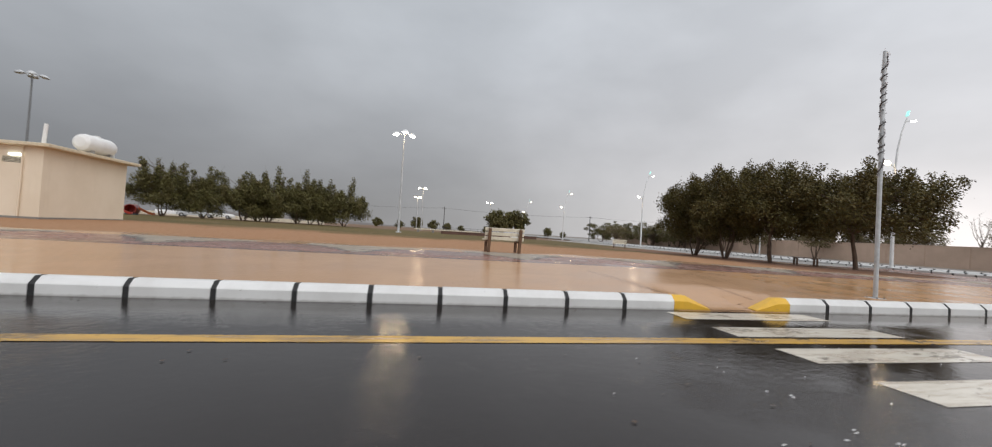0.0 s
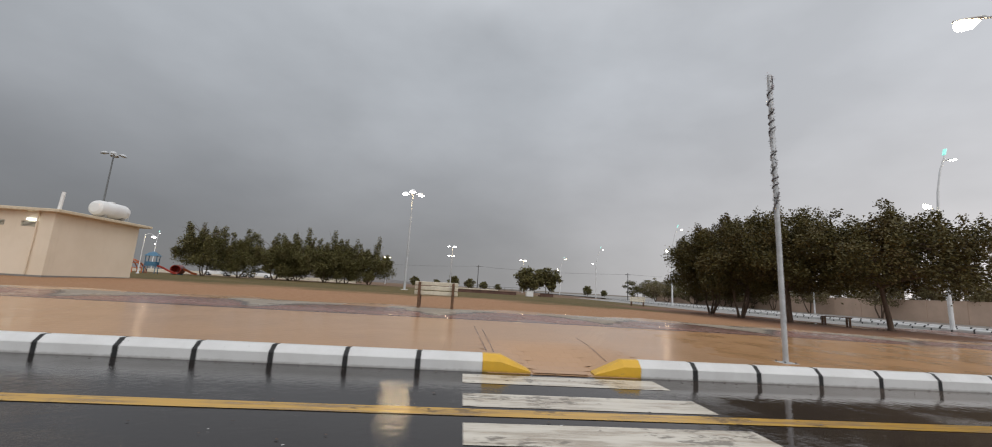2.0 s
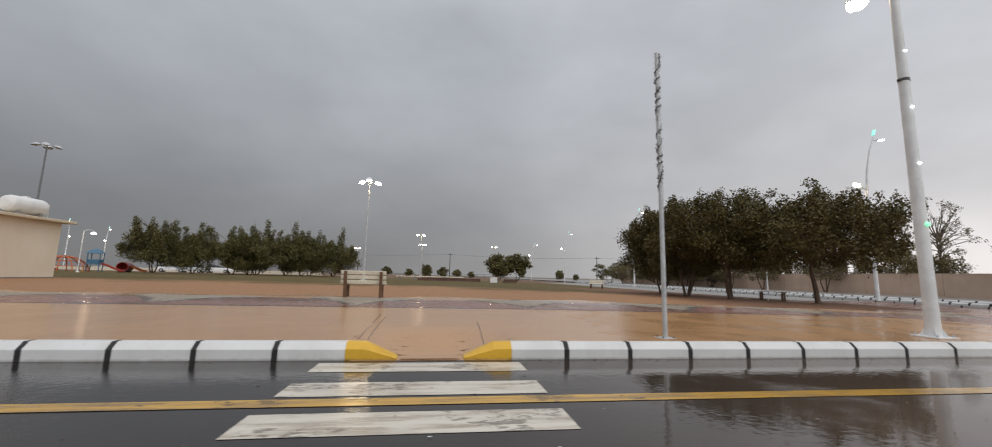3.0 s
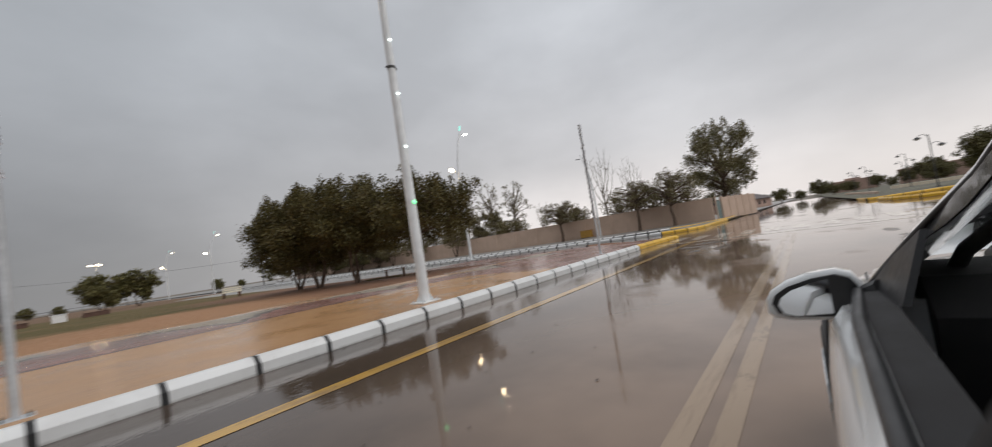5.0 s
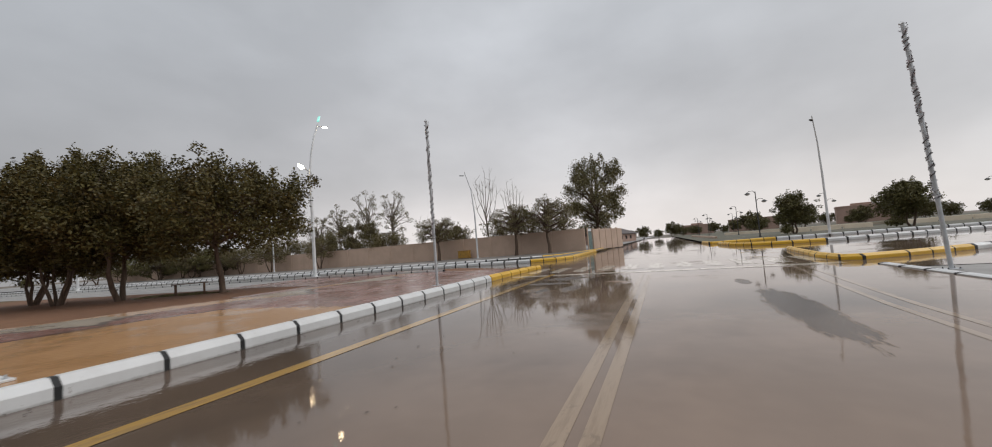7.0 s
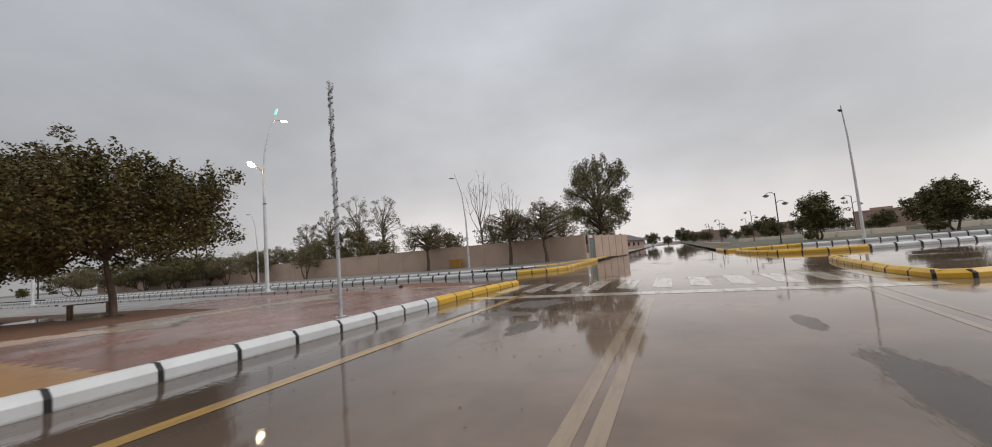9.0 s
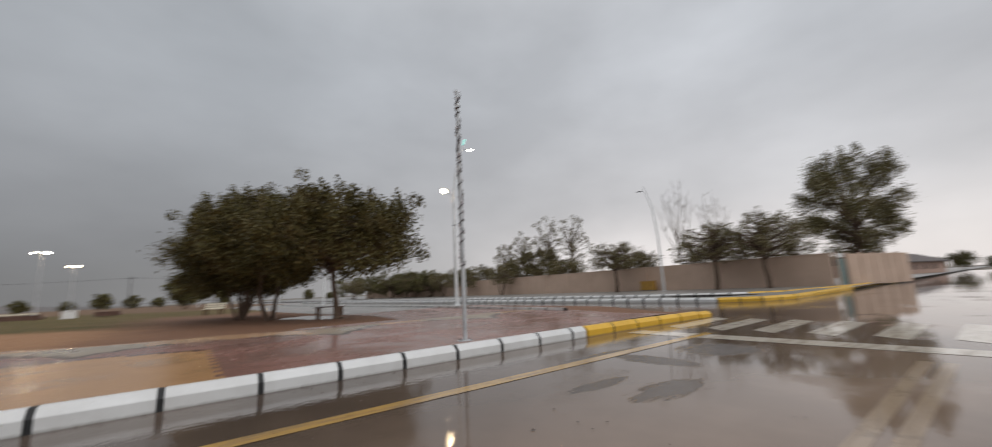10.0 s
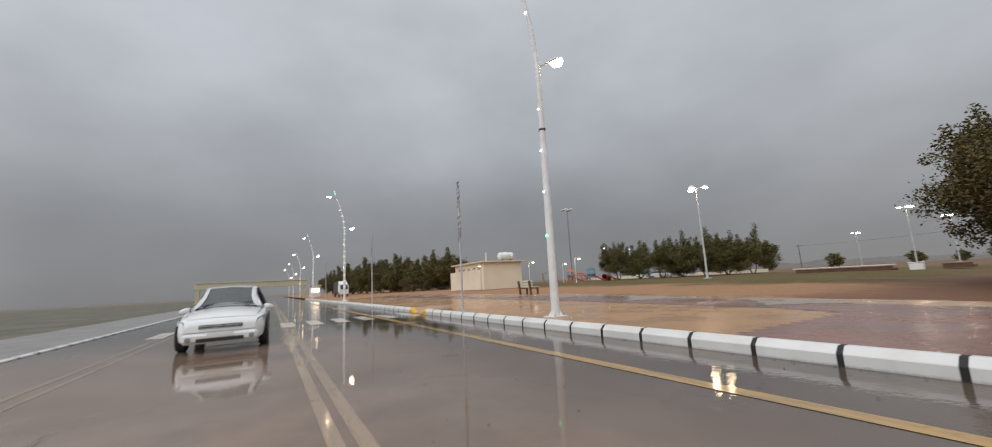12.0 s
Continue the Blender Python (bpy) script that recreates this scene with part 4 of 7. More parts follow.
pipe2 = thing("vent_pipe", "thin grey pipe beside the roof tank", "pipe", pose(-16.4, 25.9, 0.50 + H + 0.15))
part("stem", Geo().tube([(0, 0, 0), (0, 0, 0.75)], [0.04, 0.04], 10), POLE_GREY, pipe2, smooth=40)
part("cap", Geo().lathe([(0.06, 0.72), (0.06, 0.80), (0.02, 0.83)], 10), POLE_GREY, pipe2)


# ---- benches ----
def bench_parts(root, seat_paint=None, back=True):
    """A park bench seen from behind: three back boards and three seat boards on two timber frames. Its back is at -y."""
    for x in (-0.56, 0.56):
        part("leg", Geo().box(-0.045, 0.045, -0.06, 0.06, 0, 0.86 if back else 0.42, 0.006, pose(x, -0.22, 0, 8 if back else -6, 0, 0)), BENCH_LEG, root)
        part("leg", Geo().box(-0.045, 0.045, -0.05, 0.05, 0, 0.42, 0.006, pose(x, 0.28, 0)), BENCH_LEG, root)
        part("rail", Geo().box(-0.04, 0.04, -0.28, 0.34, 0.36, 0.425, 0.005, pose(x, 0, 0)), BENCH_LEG, root)
    for k in range(3 if back else 0):
        part("back_board", Geo().box(-0.72, 0.72, -0.016, 0.016, -0.058, 0.058, 0.006, pose(0, -0.185 - 0.02 * k, 0.50 + 0.155 * k, 8, 0, 0)), BENCH_SLAT, root)
    for k in range(3):
        part("seat_board", Geo().box(-0.72, 0.72, -0.068, 0.068, -0.018, 0.018, 0.006, pose(0, -0.10 + 0.16 * k, 0.444)), seat_paint or BENCH_SLAT, root)


bench = thing("park_bench", "cream slatted bench on brown timber legs", "bench", pose(3.2, 14.3, gz(3.2, 14.3), 0, 0, 2), "park benches")
bench_parts(bench)
bench_dark = thing("park_bench", "backless dark timber bench on soil under the trees", "bench", pose(25.7, 22.1, 0.225, 0, 0, 150), "park benches")
bench_parts(bench_dark, BENCH_LEG, False)
copy_thing(bench, pose(21.5, 39.0, gz(21.5, 39), 0, 0, 150))


# ---- trees ----
def crown_mesh(name, clumps, leaf, count, rng, material, droop=0.0):
    """Many small folded leaves spread over the shells of uneven clumps."""
    weights = np.array([r ** 2 for c, r, s in clumps])
    picks = rng.choice(len(clumps), count, p=weights / weights.sum())
    cen = np.array([c for c, r, s in clumps])[picks]
    rad = np.array([r for c, r, s in clumps])[picks]
    squash = np.array([s for c, r, s in clumps])[picks]
    way = rng.normal(size=(count, 3))
    way /= np.linalg.norm(way, axis=1)[:, None]
    reach = rad * rng.uniform(0.30, 1.0, count) ** 0.45 * (1 + 0.22 * rng.normal(size=count))
    p = cen + way * reach[:, None] * np.stack([np.ones(count), np.ones(count), squash], 1)
    p[:, 2] -= droop * rng.random(count) * rad
    u = rng.normal(size=(count, 3)) * (1, 1, 0.8)
    u /= np.linalg.norm(u, axis=1)[:, None]
    w = np.cross(u, rng.normal(size=(count, 3)))
    w /= np.linalg.norm(w, axis=1)[:, None]
    fold = np.cross(u, w)
    s = leaf * rng.uniform(0.6, 1.35, count)[:, None]
    quad = np.stack([p - u * s, p + w * s * 0.55 + fold * s * 0.18, p + u * s, p - w * s * 0.55 + fold * s * 0.18], 1).reshape(-1, 3)
    me = bpy.data.meshes.new(name)
    me.vertices.add(count * 4)
    me.vertices.foreach_set("co", quad.ravel())
    me.loops.add(count * 4)
    me.loops.foreach_set("vertex_index", np.arange(count * 4))
    me.polygons.add(count)
    me.polygons.foreach_set("loop_start", np.arange(count) * 4)
    me.materials.append(material)
    me.update(calc_edges=True)
    me.validate()
    return me


def ragged_clumps(rng, height, width, clear, clump, lobes, sprigs):
    """A low dome with a drooping skirt, from which many leafy branches stick out upwards and sideways."""
    clumps, tips = [], []
    r = width / 2
    for k in range(lobes):
        a, d = 2.399 * k, r * 0.82 * math.sqrt((k + 0.5) / lobes) * rng.uniform(0.85, 1.1)
        crest = height * 0.71 * (1 - 0.5 * (d / r) ** 2)
        z = clear + (crest - clear) * rng.uniform(0.12, 0.95)
        clumps.append(((d * math.cos(a), d * math.sin(a), z), clump * rng.uniform(0.7, 1.1), 0.85))
    for k in range(sprigs):
        a, d = 2.399 * k + rng.uniform(-0.4, 0.4), r * (0.10 + 1.0 * math.sqrt((k + 0.5) / sprigs))
        top = height * (1.04 - 0.58 * (d / (1.1 * r)) ** 1.9) * (0.74 + 0.30 * rng.random() ** 1.4)
        tip = np.array((d * math.cos(a), d * math.sin(a), top))
        foot = np.array((0.62 * tip[0], 0.62 * tip[1], 0.25 * height))
        tips.append(tuple(tip))
        for j in range(7):
            f = 0.42 + 0.58 * j / 6
            c = foot + (tip - foot) * f + rng.normal(size=3) * clump * 0.10
            clumps.append((tuple(c), clump * (0.66 - 0.36 * (j / 6) ** 1.1) * rng.uniform(0.8, 1.2), 1.1))
    return clumps, tips


def tree_parts(root, seed, height, width, trunks=1, clear=1.6, leaf=0.13, count=9000, leaves=None, bark=None, lobes=16, clump=0.95, droop=0.0, thick=0.13, flat=0.78, spires=0, taper=0.0, knee=0.07, ragged=0):
    rng = np.random.default_rng(seed)
    clumps, tips = [], []
    mid = (clear + height) / 2
    half = (height - clear) / 2
    if ragged:
        clumps, tips = ragged_clumps(rng, height, width, clear, clump, lobes, ragged)
    for k in range(0 if ragged else lobes):
        a = 2.399 * k + rng.uniform(-0.5, 0.5)
        v = -0.85 + 1.75 * (k + 0.5) / lobes + rng.uniform(-0.12, 0.12)
        ring = math.sqrt(max(0.06, 1 - min(0.97, abs(v)) ** 2)) * rng.uniform(0.55, 1.05) * (1 - taper * max(0.0, v))
        c = (width / 2 * 0.80 * ring * math.cos(a), width / 2 * 0.80 * ring * math.sin(a), mid + half * 0.84 * v)
        clumps.append((c, clump * rng.uniform(0.6, 1.15), flat))
        tips.append(c)
    for k in range(0 if ragged else lobes * 2):
        c = np.array(clumps[k % lobes][0])
        away = rng.normal(size=3) * (0.5, 0.5, 0.45) * clump
        clumps.append((tuple(c + away), clump * rng.uniform(0.25, 0.55), flat))
    for k in range(0 if ragged else 5):
        clumps.append(((rng.normal() * width * 0.09, rng.normal() * width * 0.09, mid + rng.normal() * half * 0.3), clump * 1.15, 0.9))
    for k in range(spires):
        a, d = rng.uniform(0, 6.28), width * 0.40 * math.sqrt(rng.random())
        top = height * (0.96 + 0.13 * rng.random()) - 0.30 * height * (d / (width * 0.5)) ** 2
        for j in range(3):
            clumps.append(((d * math.cos(a) + rng.normal() * 0.06 * clump, d * math.sin(a) + rng.normal() * 0.06 * clump, top - 0.42 * clump * j), clump * (0.20 + 0.15 * j), 1.6))
    g = Geo()
    stems = []
    for k in range(trunks):
        a = 2 * math.pi * k / trunks + rng.uniform(0, 1)
        lean = 0.0 if trunks == 1 else 0.16 * width * 0.5
        foot = Vector((0.12 * math.cos(a), 0.12 * math.sin(a), -0.08)) if trunks > 1 else Vector((0, 0, -0.08))
        fork = Vector((lean * math.cos(a) + rng.normal() * 0.12, lean * math.sin(a) + rng.normal() * 0.12, clear * rng.uniform(0.85, 1.05)))
        bend = foot.lerp(fork, 0.5) + Vector((rng.normal() * knee, rng.normal() * knee, 0))
        r = thick / math.sqrt(trunks) * 1.15
        g.tube([foot, foot.lerp(bend, 0.3), bend, fork], [r * 1.45, r * 1.1, r, r * 0.8], 9)
        leader = fork + Vector((0.30 * (fork.x - foot.x) + rng.normal() * 0.12, 0.30 * (fork.y - foot.y) + rng.normal() * 0.12, 1.0 * half))
        g.tube([fork - Vector((0, 0, 0.05)), fork.lerp(leader, 0.5) + Vector((rng.normal() * 0.08, rng.normal() * 0.08, 0)), leader], [r * 0.78, r * 0.55, r * 0.2], 8)
        stems.append((fork, r * 0.75, leader))
    part("trunk", g, bark or BARK, root, smooth=60)
    g = Geo()
    for k, tip in enumerate(tips):
        fork, r, leader = stems[k % len(stems)]
        tip = Vector(tip)
        fork = fork.lerp(leader, min(0.8, max(0.0, (tip.z - fork.z) / max(0.1, leader.z - fork.z) * 0.55 + rng.uniform(-0.1, 0.1))))
        midp = fork.lerp(tip, 0.5) + Vector((rng.normal(), rng.normal(), abs(rng.normal()) * 1.2)) * 0.16 * width * 0.3
        g.tube([fork, fork.lerp(midp, 0.6), midp, tip], [r * 0.75, r * 0.55, r * 0.4, r * 0.12], 6)
        for j in range(2):
            side = tip + Vector(rng.normal(size=3) * clump * 0.55)
            g.tube([midp, midp.lerp(side, 0.6), side], [r * 0.28, r * 0.18, r * 0.05], 5)
    part("limb", g, bark or BARK, root, smooth=60)
    tagged(part("crown", crown_mesh("crown", clumps, leaf, count, rng, leaves or LEAF_OLIVE, droop), None, root), kind="stuff")


def tree(x, y, z, seed, height, width, label, group, turn=0, **kw):
    root = thing("tree", label, "tree", pose(x, y, z, 0, 0, turn), group)
    tree_parts(root, seed, height, width, **kw)
    return root


SPREAD = "spreading olive-green tree with several stems on bare soil"
near = [(25.0, 18.5, 15, 6.25, 8.6, 1, 1.75), (23.0, 22.2, 12, 7.0, 7.6, 2, 1.4), (22.0, 25.0, 13, 6.9, 7.6, 5, 1.1), (22.4, 28.6, 11, 6.4, 6.8, 4, 0.9)]
for x, y, seed, h, w, stems, clear in near:
    tree(x, y, gz(x, y) - 0.02, seed, h * 0.91, w, SPREAD, "trees beside the side street", trunks=stems, clear=clear, leaf=0.068, count=42000, lobes=34, clump=0.92, thick=0.125 if stems > 1 else 0.098, spires=20, droop=0.40, knee=0.035)
LAWN = "dense dark green tree standing on the lawn"
for x, y, seed, h, w, clear in ((-32.6, 60.0, 21, 9.6, 7.2, 0.9), (-28.6, 61.6, 22, 7.8, 4.6, 0.7), (-23.6, 61.6, 23, 7.6, 7.6, 0.7), (-20.8, 62.8, 24, 8.6, 7.6, 0.8), (-17.4, 64.5, 25, 8.6, 7.6, 0.7), (-14.4, 66.0, 27, 8.0, 7.4, 0.8), (-11.2, 67.5, 26, 7.8, 7.6, 0.8), (-24.0, 68.0, 28, 7.0, 7.0, 0.5), (-17.0, 70.5, 29, 7.0, 7.0, 0.5)):
    tree(x, y, gz(x, y), seed, h, w, LAWN, "trees on the lawn", trunks=3, clear=clear, leaf=0.105, count=26000, lobes=26, clump=1.05, leaves=LEAF_FAR, ragged=13, knee=0.05)
for x, y, seed, h, w in ((19.6, 93.0, 31, 6.0, 7.0), (24.4, 95.0, 32, 6.3, 7.2)):
    tree(x, y, gz(x, y), seed, h, w, "round dark tree far across the park", "trees on the lawn", trunks=2, clear=1.0, leaf=0.24, count=4200, lobes=16, clump=1.1, leaves=LEAF_FAR)
BUSH = "small round tree far off on the plain"
bush = tree(56.0, 162.0, 0.0, 41, 4.2, 4.0, BUSH, "far small trees", trunks=1, clear=0.7, leaf=0.24, count=1500, lobes=10, clump=0.9, leaves=LEAF_FAR)
for k, (x, y) in enumerate(((64.5, 166), (-30, 150), (-14, 156), (-6, 158), (0.5, 160), (7, 160), (13, 163), (19, 165), (-44, 140), (-62, 140), (30, 168), (90, 175), (104, 180))):
    size = 0.72 + 0.09 * (k * 5 % 7)
    copy_thing(bush, pose(x, y, 0.0, 0, 0, 47 * k) @ Matrix.Diagonal((size, size, size * 0.95, 1)))
BELT = "tall dark tree in the belt behind the block"
belts = []
for k, (x, y, h, w) in enumerate(((-43.6, 28.0, 8.9, 8.0), (-50.0, 26.0, 8.0, 7.6), (-55.5, 24.2, 8.3, 8.0), (-48.0, 28.5, 7.6, 7.5), (-60.5, 22.5, 8.6, 8.0), (-66, 20.5, 8.6, 8.0), (-73, 18.5, 8.4, 8.0), (-80, 16.5, 8.2, 8.0), (-52, 31, 7.6, 8.0), (-59, 29, 7.8, 8.0), (-68, 27, 8.0, 8.0), (-63.5, 21.5, 7.6, 7.0), (-70, 19.5, 8.2, 8.0), (-57.6, 23.4, 7.2, 7.0), (-76.5, 17.5, 8.2, 8.0), (-87, 14.8, 7.6, 8.0))):
    if k < 3:
        belts.append((tree(x, y, gz(x, y), 51 + k, h, w, BELT, "tree belt", trunks=2, clear=0.6, leaf=0.14, count=21000, lobes=26, clump=1.2, leaves=LEAF_FAR, ragged=11), h))
    else:
        one_tree, tall = belts[k % 3]
        size = h / tall
        copy_thing(one_tree, pose(x, y, gz(x, y), 0, 0, 71 * k) @ Matrix.Diagonal((size, size, size, 1)))
tree(-49.0, 23.6, gz(-49, 23.6), 58, 4.4, 4.6, "pale grey-green bush before the tree belt", "tree belt", trunks=3, clear=0.3, leaf=0.10, count=9000, lobes=18, clump=0.8, leaves=LEAF_GREY, ragged=10)

ACACIA = "thin grey-green thorn tree in front of the tan wall"
for x, y, seed, h, w, n in ((56.6, 26.5, 61, 5.6, 6.6, 8500), (56.8, 16.2, 62, 6.2, 6.6, 7600), (56.9, 12.2, 63, 6.6, 6.6, 7800)):
    tree(x, y, 0.16, seed, h, w, ACACIA, "thorn trees at the wall", trunks=1, clear=2.0, leaf=0.060, count=n, lobes=40, clump=0.62, leaves=LEAF_GREY, flat=0.5, thick=0.16)
for x, y, seed, h, w, n in ((62.5, 20.0, 64, 5.8, 6.0, 3800), (63.0, 45.5, 66, 6.9, 11.5, 19000), (63.5, 54.0, 67, 5.4, 8.0, 9000), (62.0, 12.0, 74, 6.2, 6.0, 3800), (62.3, 16.0, 75, 5.6, 6.0, 3600), (61.8, 27.0, 76, 4.8, 6.5, 6000), (62.5, 39.5, 77, 5.0, 7.5, 8000), (62.0, 60.5, 78, 5.4, 8.0, 8000), (64.0, 70.0, 68, 5.6, 8.0, 4500), (58.0, 82.0, 69, 5.0, 7.0, 3500), (50.0, 92.0, 70, 4.6, 8.0, 3500)):
    tree(x, y, 0.1, seed, h, w, "bushy grey-green tree behind the tan wall", "trees behind the wall", trunks=2, clear=1.0, leaf=0.10, count=n, lobes=30, clump=0.85, leaves=LEAF_GREY, spires=8)
for x, y, seed, h, w, n in ((57.4, 47.5, 91, 4.6, 5.0, 2600), (57.0, 57.5, 93, 4.6, 6.5, 4600), (57.3, 65.0, 94, 4.6, 7.0, 5200), (56.8, 75.0, 95, 4.6, 8.0, 5200), (57.0, 87.0, 96, 4.6, 9.0, 5200)):
    tree(x, y, 0.16, seed, h, w, "low feathery grey-green tree in front of the wall", "bushes at the wall", trunks=3, clear=1.2, leaf=0.085, count=n, lobes=26, clump=0.7, leaves=LEAF_GREY, flat=0.55)
for x, y, seed, h, w in ((57.6, 70.5, 101, 5.2, 8.5), (57.4, 78.5, 102, 5.6, 9.0), (57.0, 88.0, 103, 5.8, 10.0), (56.5, 98.5, 104, 6.0, 11.0), (55.0, 110.0, 105, 6.0, 12.0)):
    tree(x, y, 0.16, seed, h, w, "dense grey-green bush hiding the wall's end", "bushes at the wall", trunks=3, clear=0.5, leaf=0.12, count=9000, lobes=24, clump=0.95, leaves=LEAF_FAR, flat=0.6)
for x, y, seed, h, w in ((65.4, 45.5, 71, 13.0, 7.0), (66.0, 52.0, 72, 11.0, 6.5), (64.6, 39.0, 79, 12.0, 6.0), (66.5, 57.5, 80, 9.5, 6.0)):
    tree(x, y, 0.1, seed, h, w, "tall sparse gum tree behind the tan wall", "trees behind the wall", trunks=2, clear=3.4, leaf=0.085, count=2600, lobes=34, clump=0.52, leaves=LEAF_GREY, bark=BARK_PALE, thick=0.16)
tree(69.0, 8.4, 0.1, 73, 13.2, 10.4, "tall full drooping tree behind the gate wall", "trees behind the wall", trunks=1, clear=1.6, leaf=0.105, count=27000, lobes=26, clump=1.22, leaves=LEAF_TALL, thick=0.26, droop=0.9, spires=4)

bare = thing("bare_tree", "leafless pale tree behind the tan wall", "tree", pose(63.0, 22.3, 0.1))
g, rng = Geo(), np.random.default_rng(5)
g.tube([(0, 0, -0.05), (0.1, 0.1, 3), (0.0, 0.2, 6)], [0.16, 0.12, 0.09], 8)
part("trunk", g, BARK_PALE, bare)
for k in range(9):
    a, z0 = 2.4 * k, 3.5 + 0.35 * k
    tip = Vector((1.9 * math.cos(a) * (1 - k * 0.05), 1.9 * math.sin(a) * (1 - k * 0.05), z0 + 4.2 + rng.uniform(0, 2.4)))
    start = Vector((0.05, 0.15, z0))
    m = start.lerp(tip, 0.5) + Vector((0.35 * math.cos(a), 0.35 * math.sin(a), -0.2))
    g = Geo().tube([start, m, tip], [0.06, 0.035, 0.012], 6)
    for j in range(5):
        s = m.lerp(tip, rng.uniform(0, 0.9))
        e = s + Vector((rng.normal() * 0.6, rng.normal() * 0.6, rng.uniform(0.5, 1.5)))
        g.tube([s, s.lerp(e, 0.5), e], [0.02, 0.014, 0.006], 5)
    part("bough", g, BARK_PALE, bare)
copy_thing(bare, pose(63.6, 18.6, 0.1, 0, 0, 130) @ Matrix.Diagonal((0.8, 0.8, 0.84, 1)))
copy_thing(bare, pose(64.0, 33.5, 0.1, 0, 0, 40) @ Matrix.Diagonal((0.7, 0.7, 0.55, 1)))


# ---- tan boundary wall, gate and far side of the side street ----
wall = thing("wall_boundary", "tan plastered boundary wall with shallow piers", "wall", kind="structure")
for k in range(26):
    y0 = 8.7 + 3.9 * k
    top = 2.62 + random.uniform(-0.02, 0.02)
    part("panel", Geo().box(59.0, 59.18, y0 + 0.16, y0 + 3.74, 0.1, top), WALL_TAN, wall)
    part("pier", Geo().box(58.95, 59.23, y0 - 0.16 + 0.004, y0 + 0.16 - 0.004, 0.1, top + 0.05, 0.01), WALL_TAN, wall)
    part("coping", Geo().box(58.96, 59.22, y0 + 0.165, y0 + 3.735, top + 0.002, top + 0.05, 0.008), WALL_TAN, wall)
wing = thing("wall_wing", "tan plastered wing wall beside the main road", "wall", pose(59.1, 8.35, 0, 0, 0, -16.5), kind="structure")
for k in range(5):
    x0 = 1.55 + 1.75 * k
    part("panel", Geo().box(x0 + 0.13, x0 + 1.62, -0.08, 0.08, 0.1, 2.55), WALL_TAN, wing)
    part("pier", Geo().box(x0 - 0.125, x0 + 0.125, -0.13, 0.13, 0.1, 2.66, 0.01), WALL_TAN, wing)
GATE = plain("grey_green_gate_paint", (0.16, 0.22, 0.21), (0.10, 0.14, 0.13), 0.5)
gate = thing("gate_1", "grey-green sheet metal gate between wall piers", "gate", pose(59.25, 8.28, 0.16, 0, 0, -16.5), kind="structure")
part("leaf", Geo().box(0.12, 1.08, -0.02, 0.02, 0.04, 2.05, 0.004), GATE, gate)
for z in (0.25, 1.05, 1.85):
    part("rail", Geo().box(0.12, 1.08, 0.022, 0.045, z, z + 0.06, 0.004), GATE, gate)
part("gate_post", Geo().box(0.0, 0.10, -0.06, 0.06, 0, 2.55, 0.008), WALL_TAN, gate)
part("lintel_sign", Geo().box(0.2, 0.95, -0.03, 0.03, 2.12, 2.45, 0.006), POLE_WHITE, gate, "pale sign panel")
part("latch", Geo().tube([(0.98, -0.03, 1.0), (0.98, -0.08, 1.0), (0.98, -0.08, 1.15)], [0.012] * 3, 6), POLE_GREY, gate)

BOX_YELLOW = plain("ochre_box_paint", (0.52, 0.29, 0.05), (0.40, 0.22, 0.05), 0.5)
box = thing("service_cabinet", "ochre metal cabinet against the tan wall", "cabinet", pose(58.3, 23.8, 0.16))
part("body", Geo().box(-0.3, 0.3, -0.75, 0.75, 0.08, 0.98, 0.015), BOX_YELLOW, box)
part("plinth", Geo().box(-0.34, 0.34, -0.8, 0.8, 0, 0.08, 0.01), CONCRETE, box)
part("lid", Geo().box(-0.34, 0.34, -0.79, 0.79, 0.982, 1.03, 0.01), BOX_YELLOW, box)
for y in (-0.37, 0.37):
    door = part("door", Geo().box(-0.32, -0.303, y - 0.34, y + 0.34, 0.14, 0.92, 0.005), BOX_YELLOW, box)
    part("handle", Geo().box(-0.345, -0.322, y - 0.02, y + 0.02, 0.5, 0.62, 0.004), POLE_DARK, door)


# ---- lawn things ----
HEDGE_RED = plain("red_brown_low_wall", (0.120, 0.060, 0.042), (0.085, 0.044, 0.032), 0.7, scale=2, grain=20)
for x0, x1, y in ((3.2, 10.6, 48.0), (13.6, 15.2, 48.4)):
    low = thing("planter_wall", "low red-brown planter wall on the lawn", "planter", pose(0, 0, gz(8, 48)), "planter walls")
    part("face", Geo().box(x0, x1, y, y + 0.3, -0.05, 0.28, 0.02), HEDGE_RED, low)
    part("coping", Geo().box(x0 - 0.03, x1 + 0.03, y - 0.03, y + 0.33, 0.282, 0.33, 0.012), HEDGE_RED, low)
    part("soil", Geo().box(x0, x1, y + 0.31, y + 1.6, -0.05, 0.20, 0.05), BENCH_LEG, low)
white_block = thing("concrete_block", "white painted concrete block at the planter", "block", pose(12.2, 48.0, gz(12, 48)))
part("body", Geo().box(-0.42, 0.42, -0.3, 0.3, -0.03, 0.56, 0.03), TANK_WHITE, white_block)
part("cap", Geo().box(-0.46, 0.46, -0.34, 0.34, 0.562, 0.63, 0.02), TANK_WHITE, white_block)
ledge = thing("seating_ledge", "cream concrete seating ledge on the lawn", "ledge", pose(4.5, 55.0, gz(4, 55)))
part("slab", Geo().box(-4.5, 4.5, -0.3, 0.3, 0.34, 0.46, 0.02), BENCH_SLAT, ledge)
for x in (-4, -2, 0, 2, 4):
    part("support", Geo().box(x - 0.15, x + 0.15, -0.22, 0.22, -0.05, 0.338, 0.01), CONCRETE, ledge)
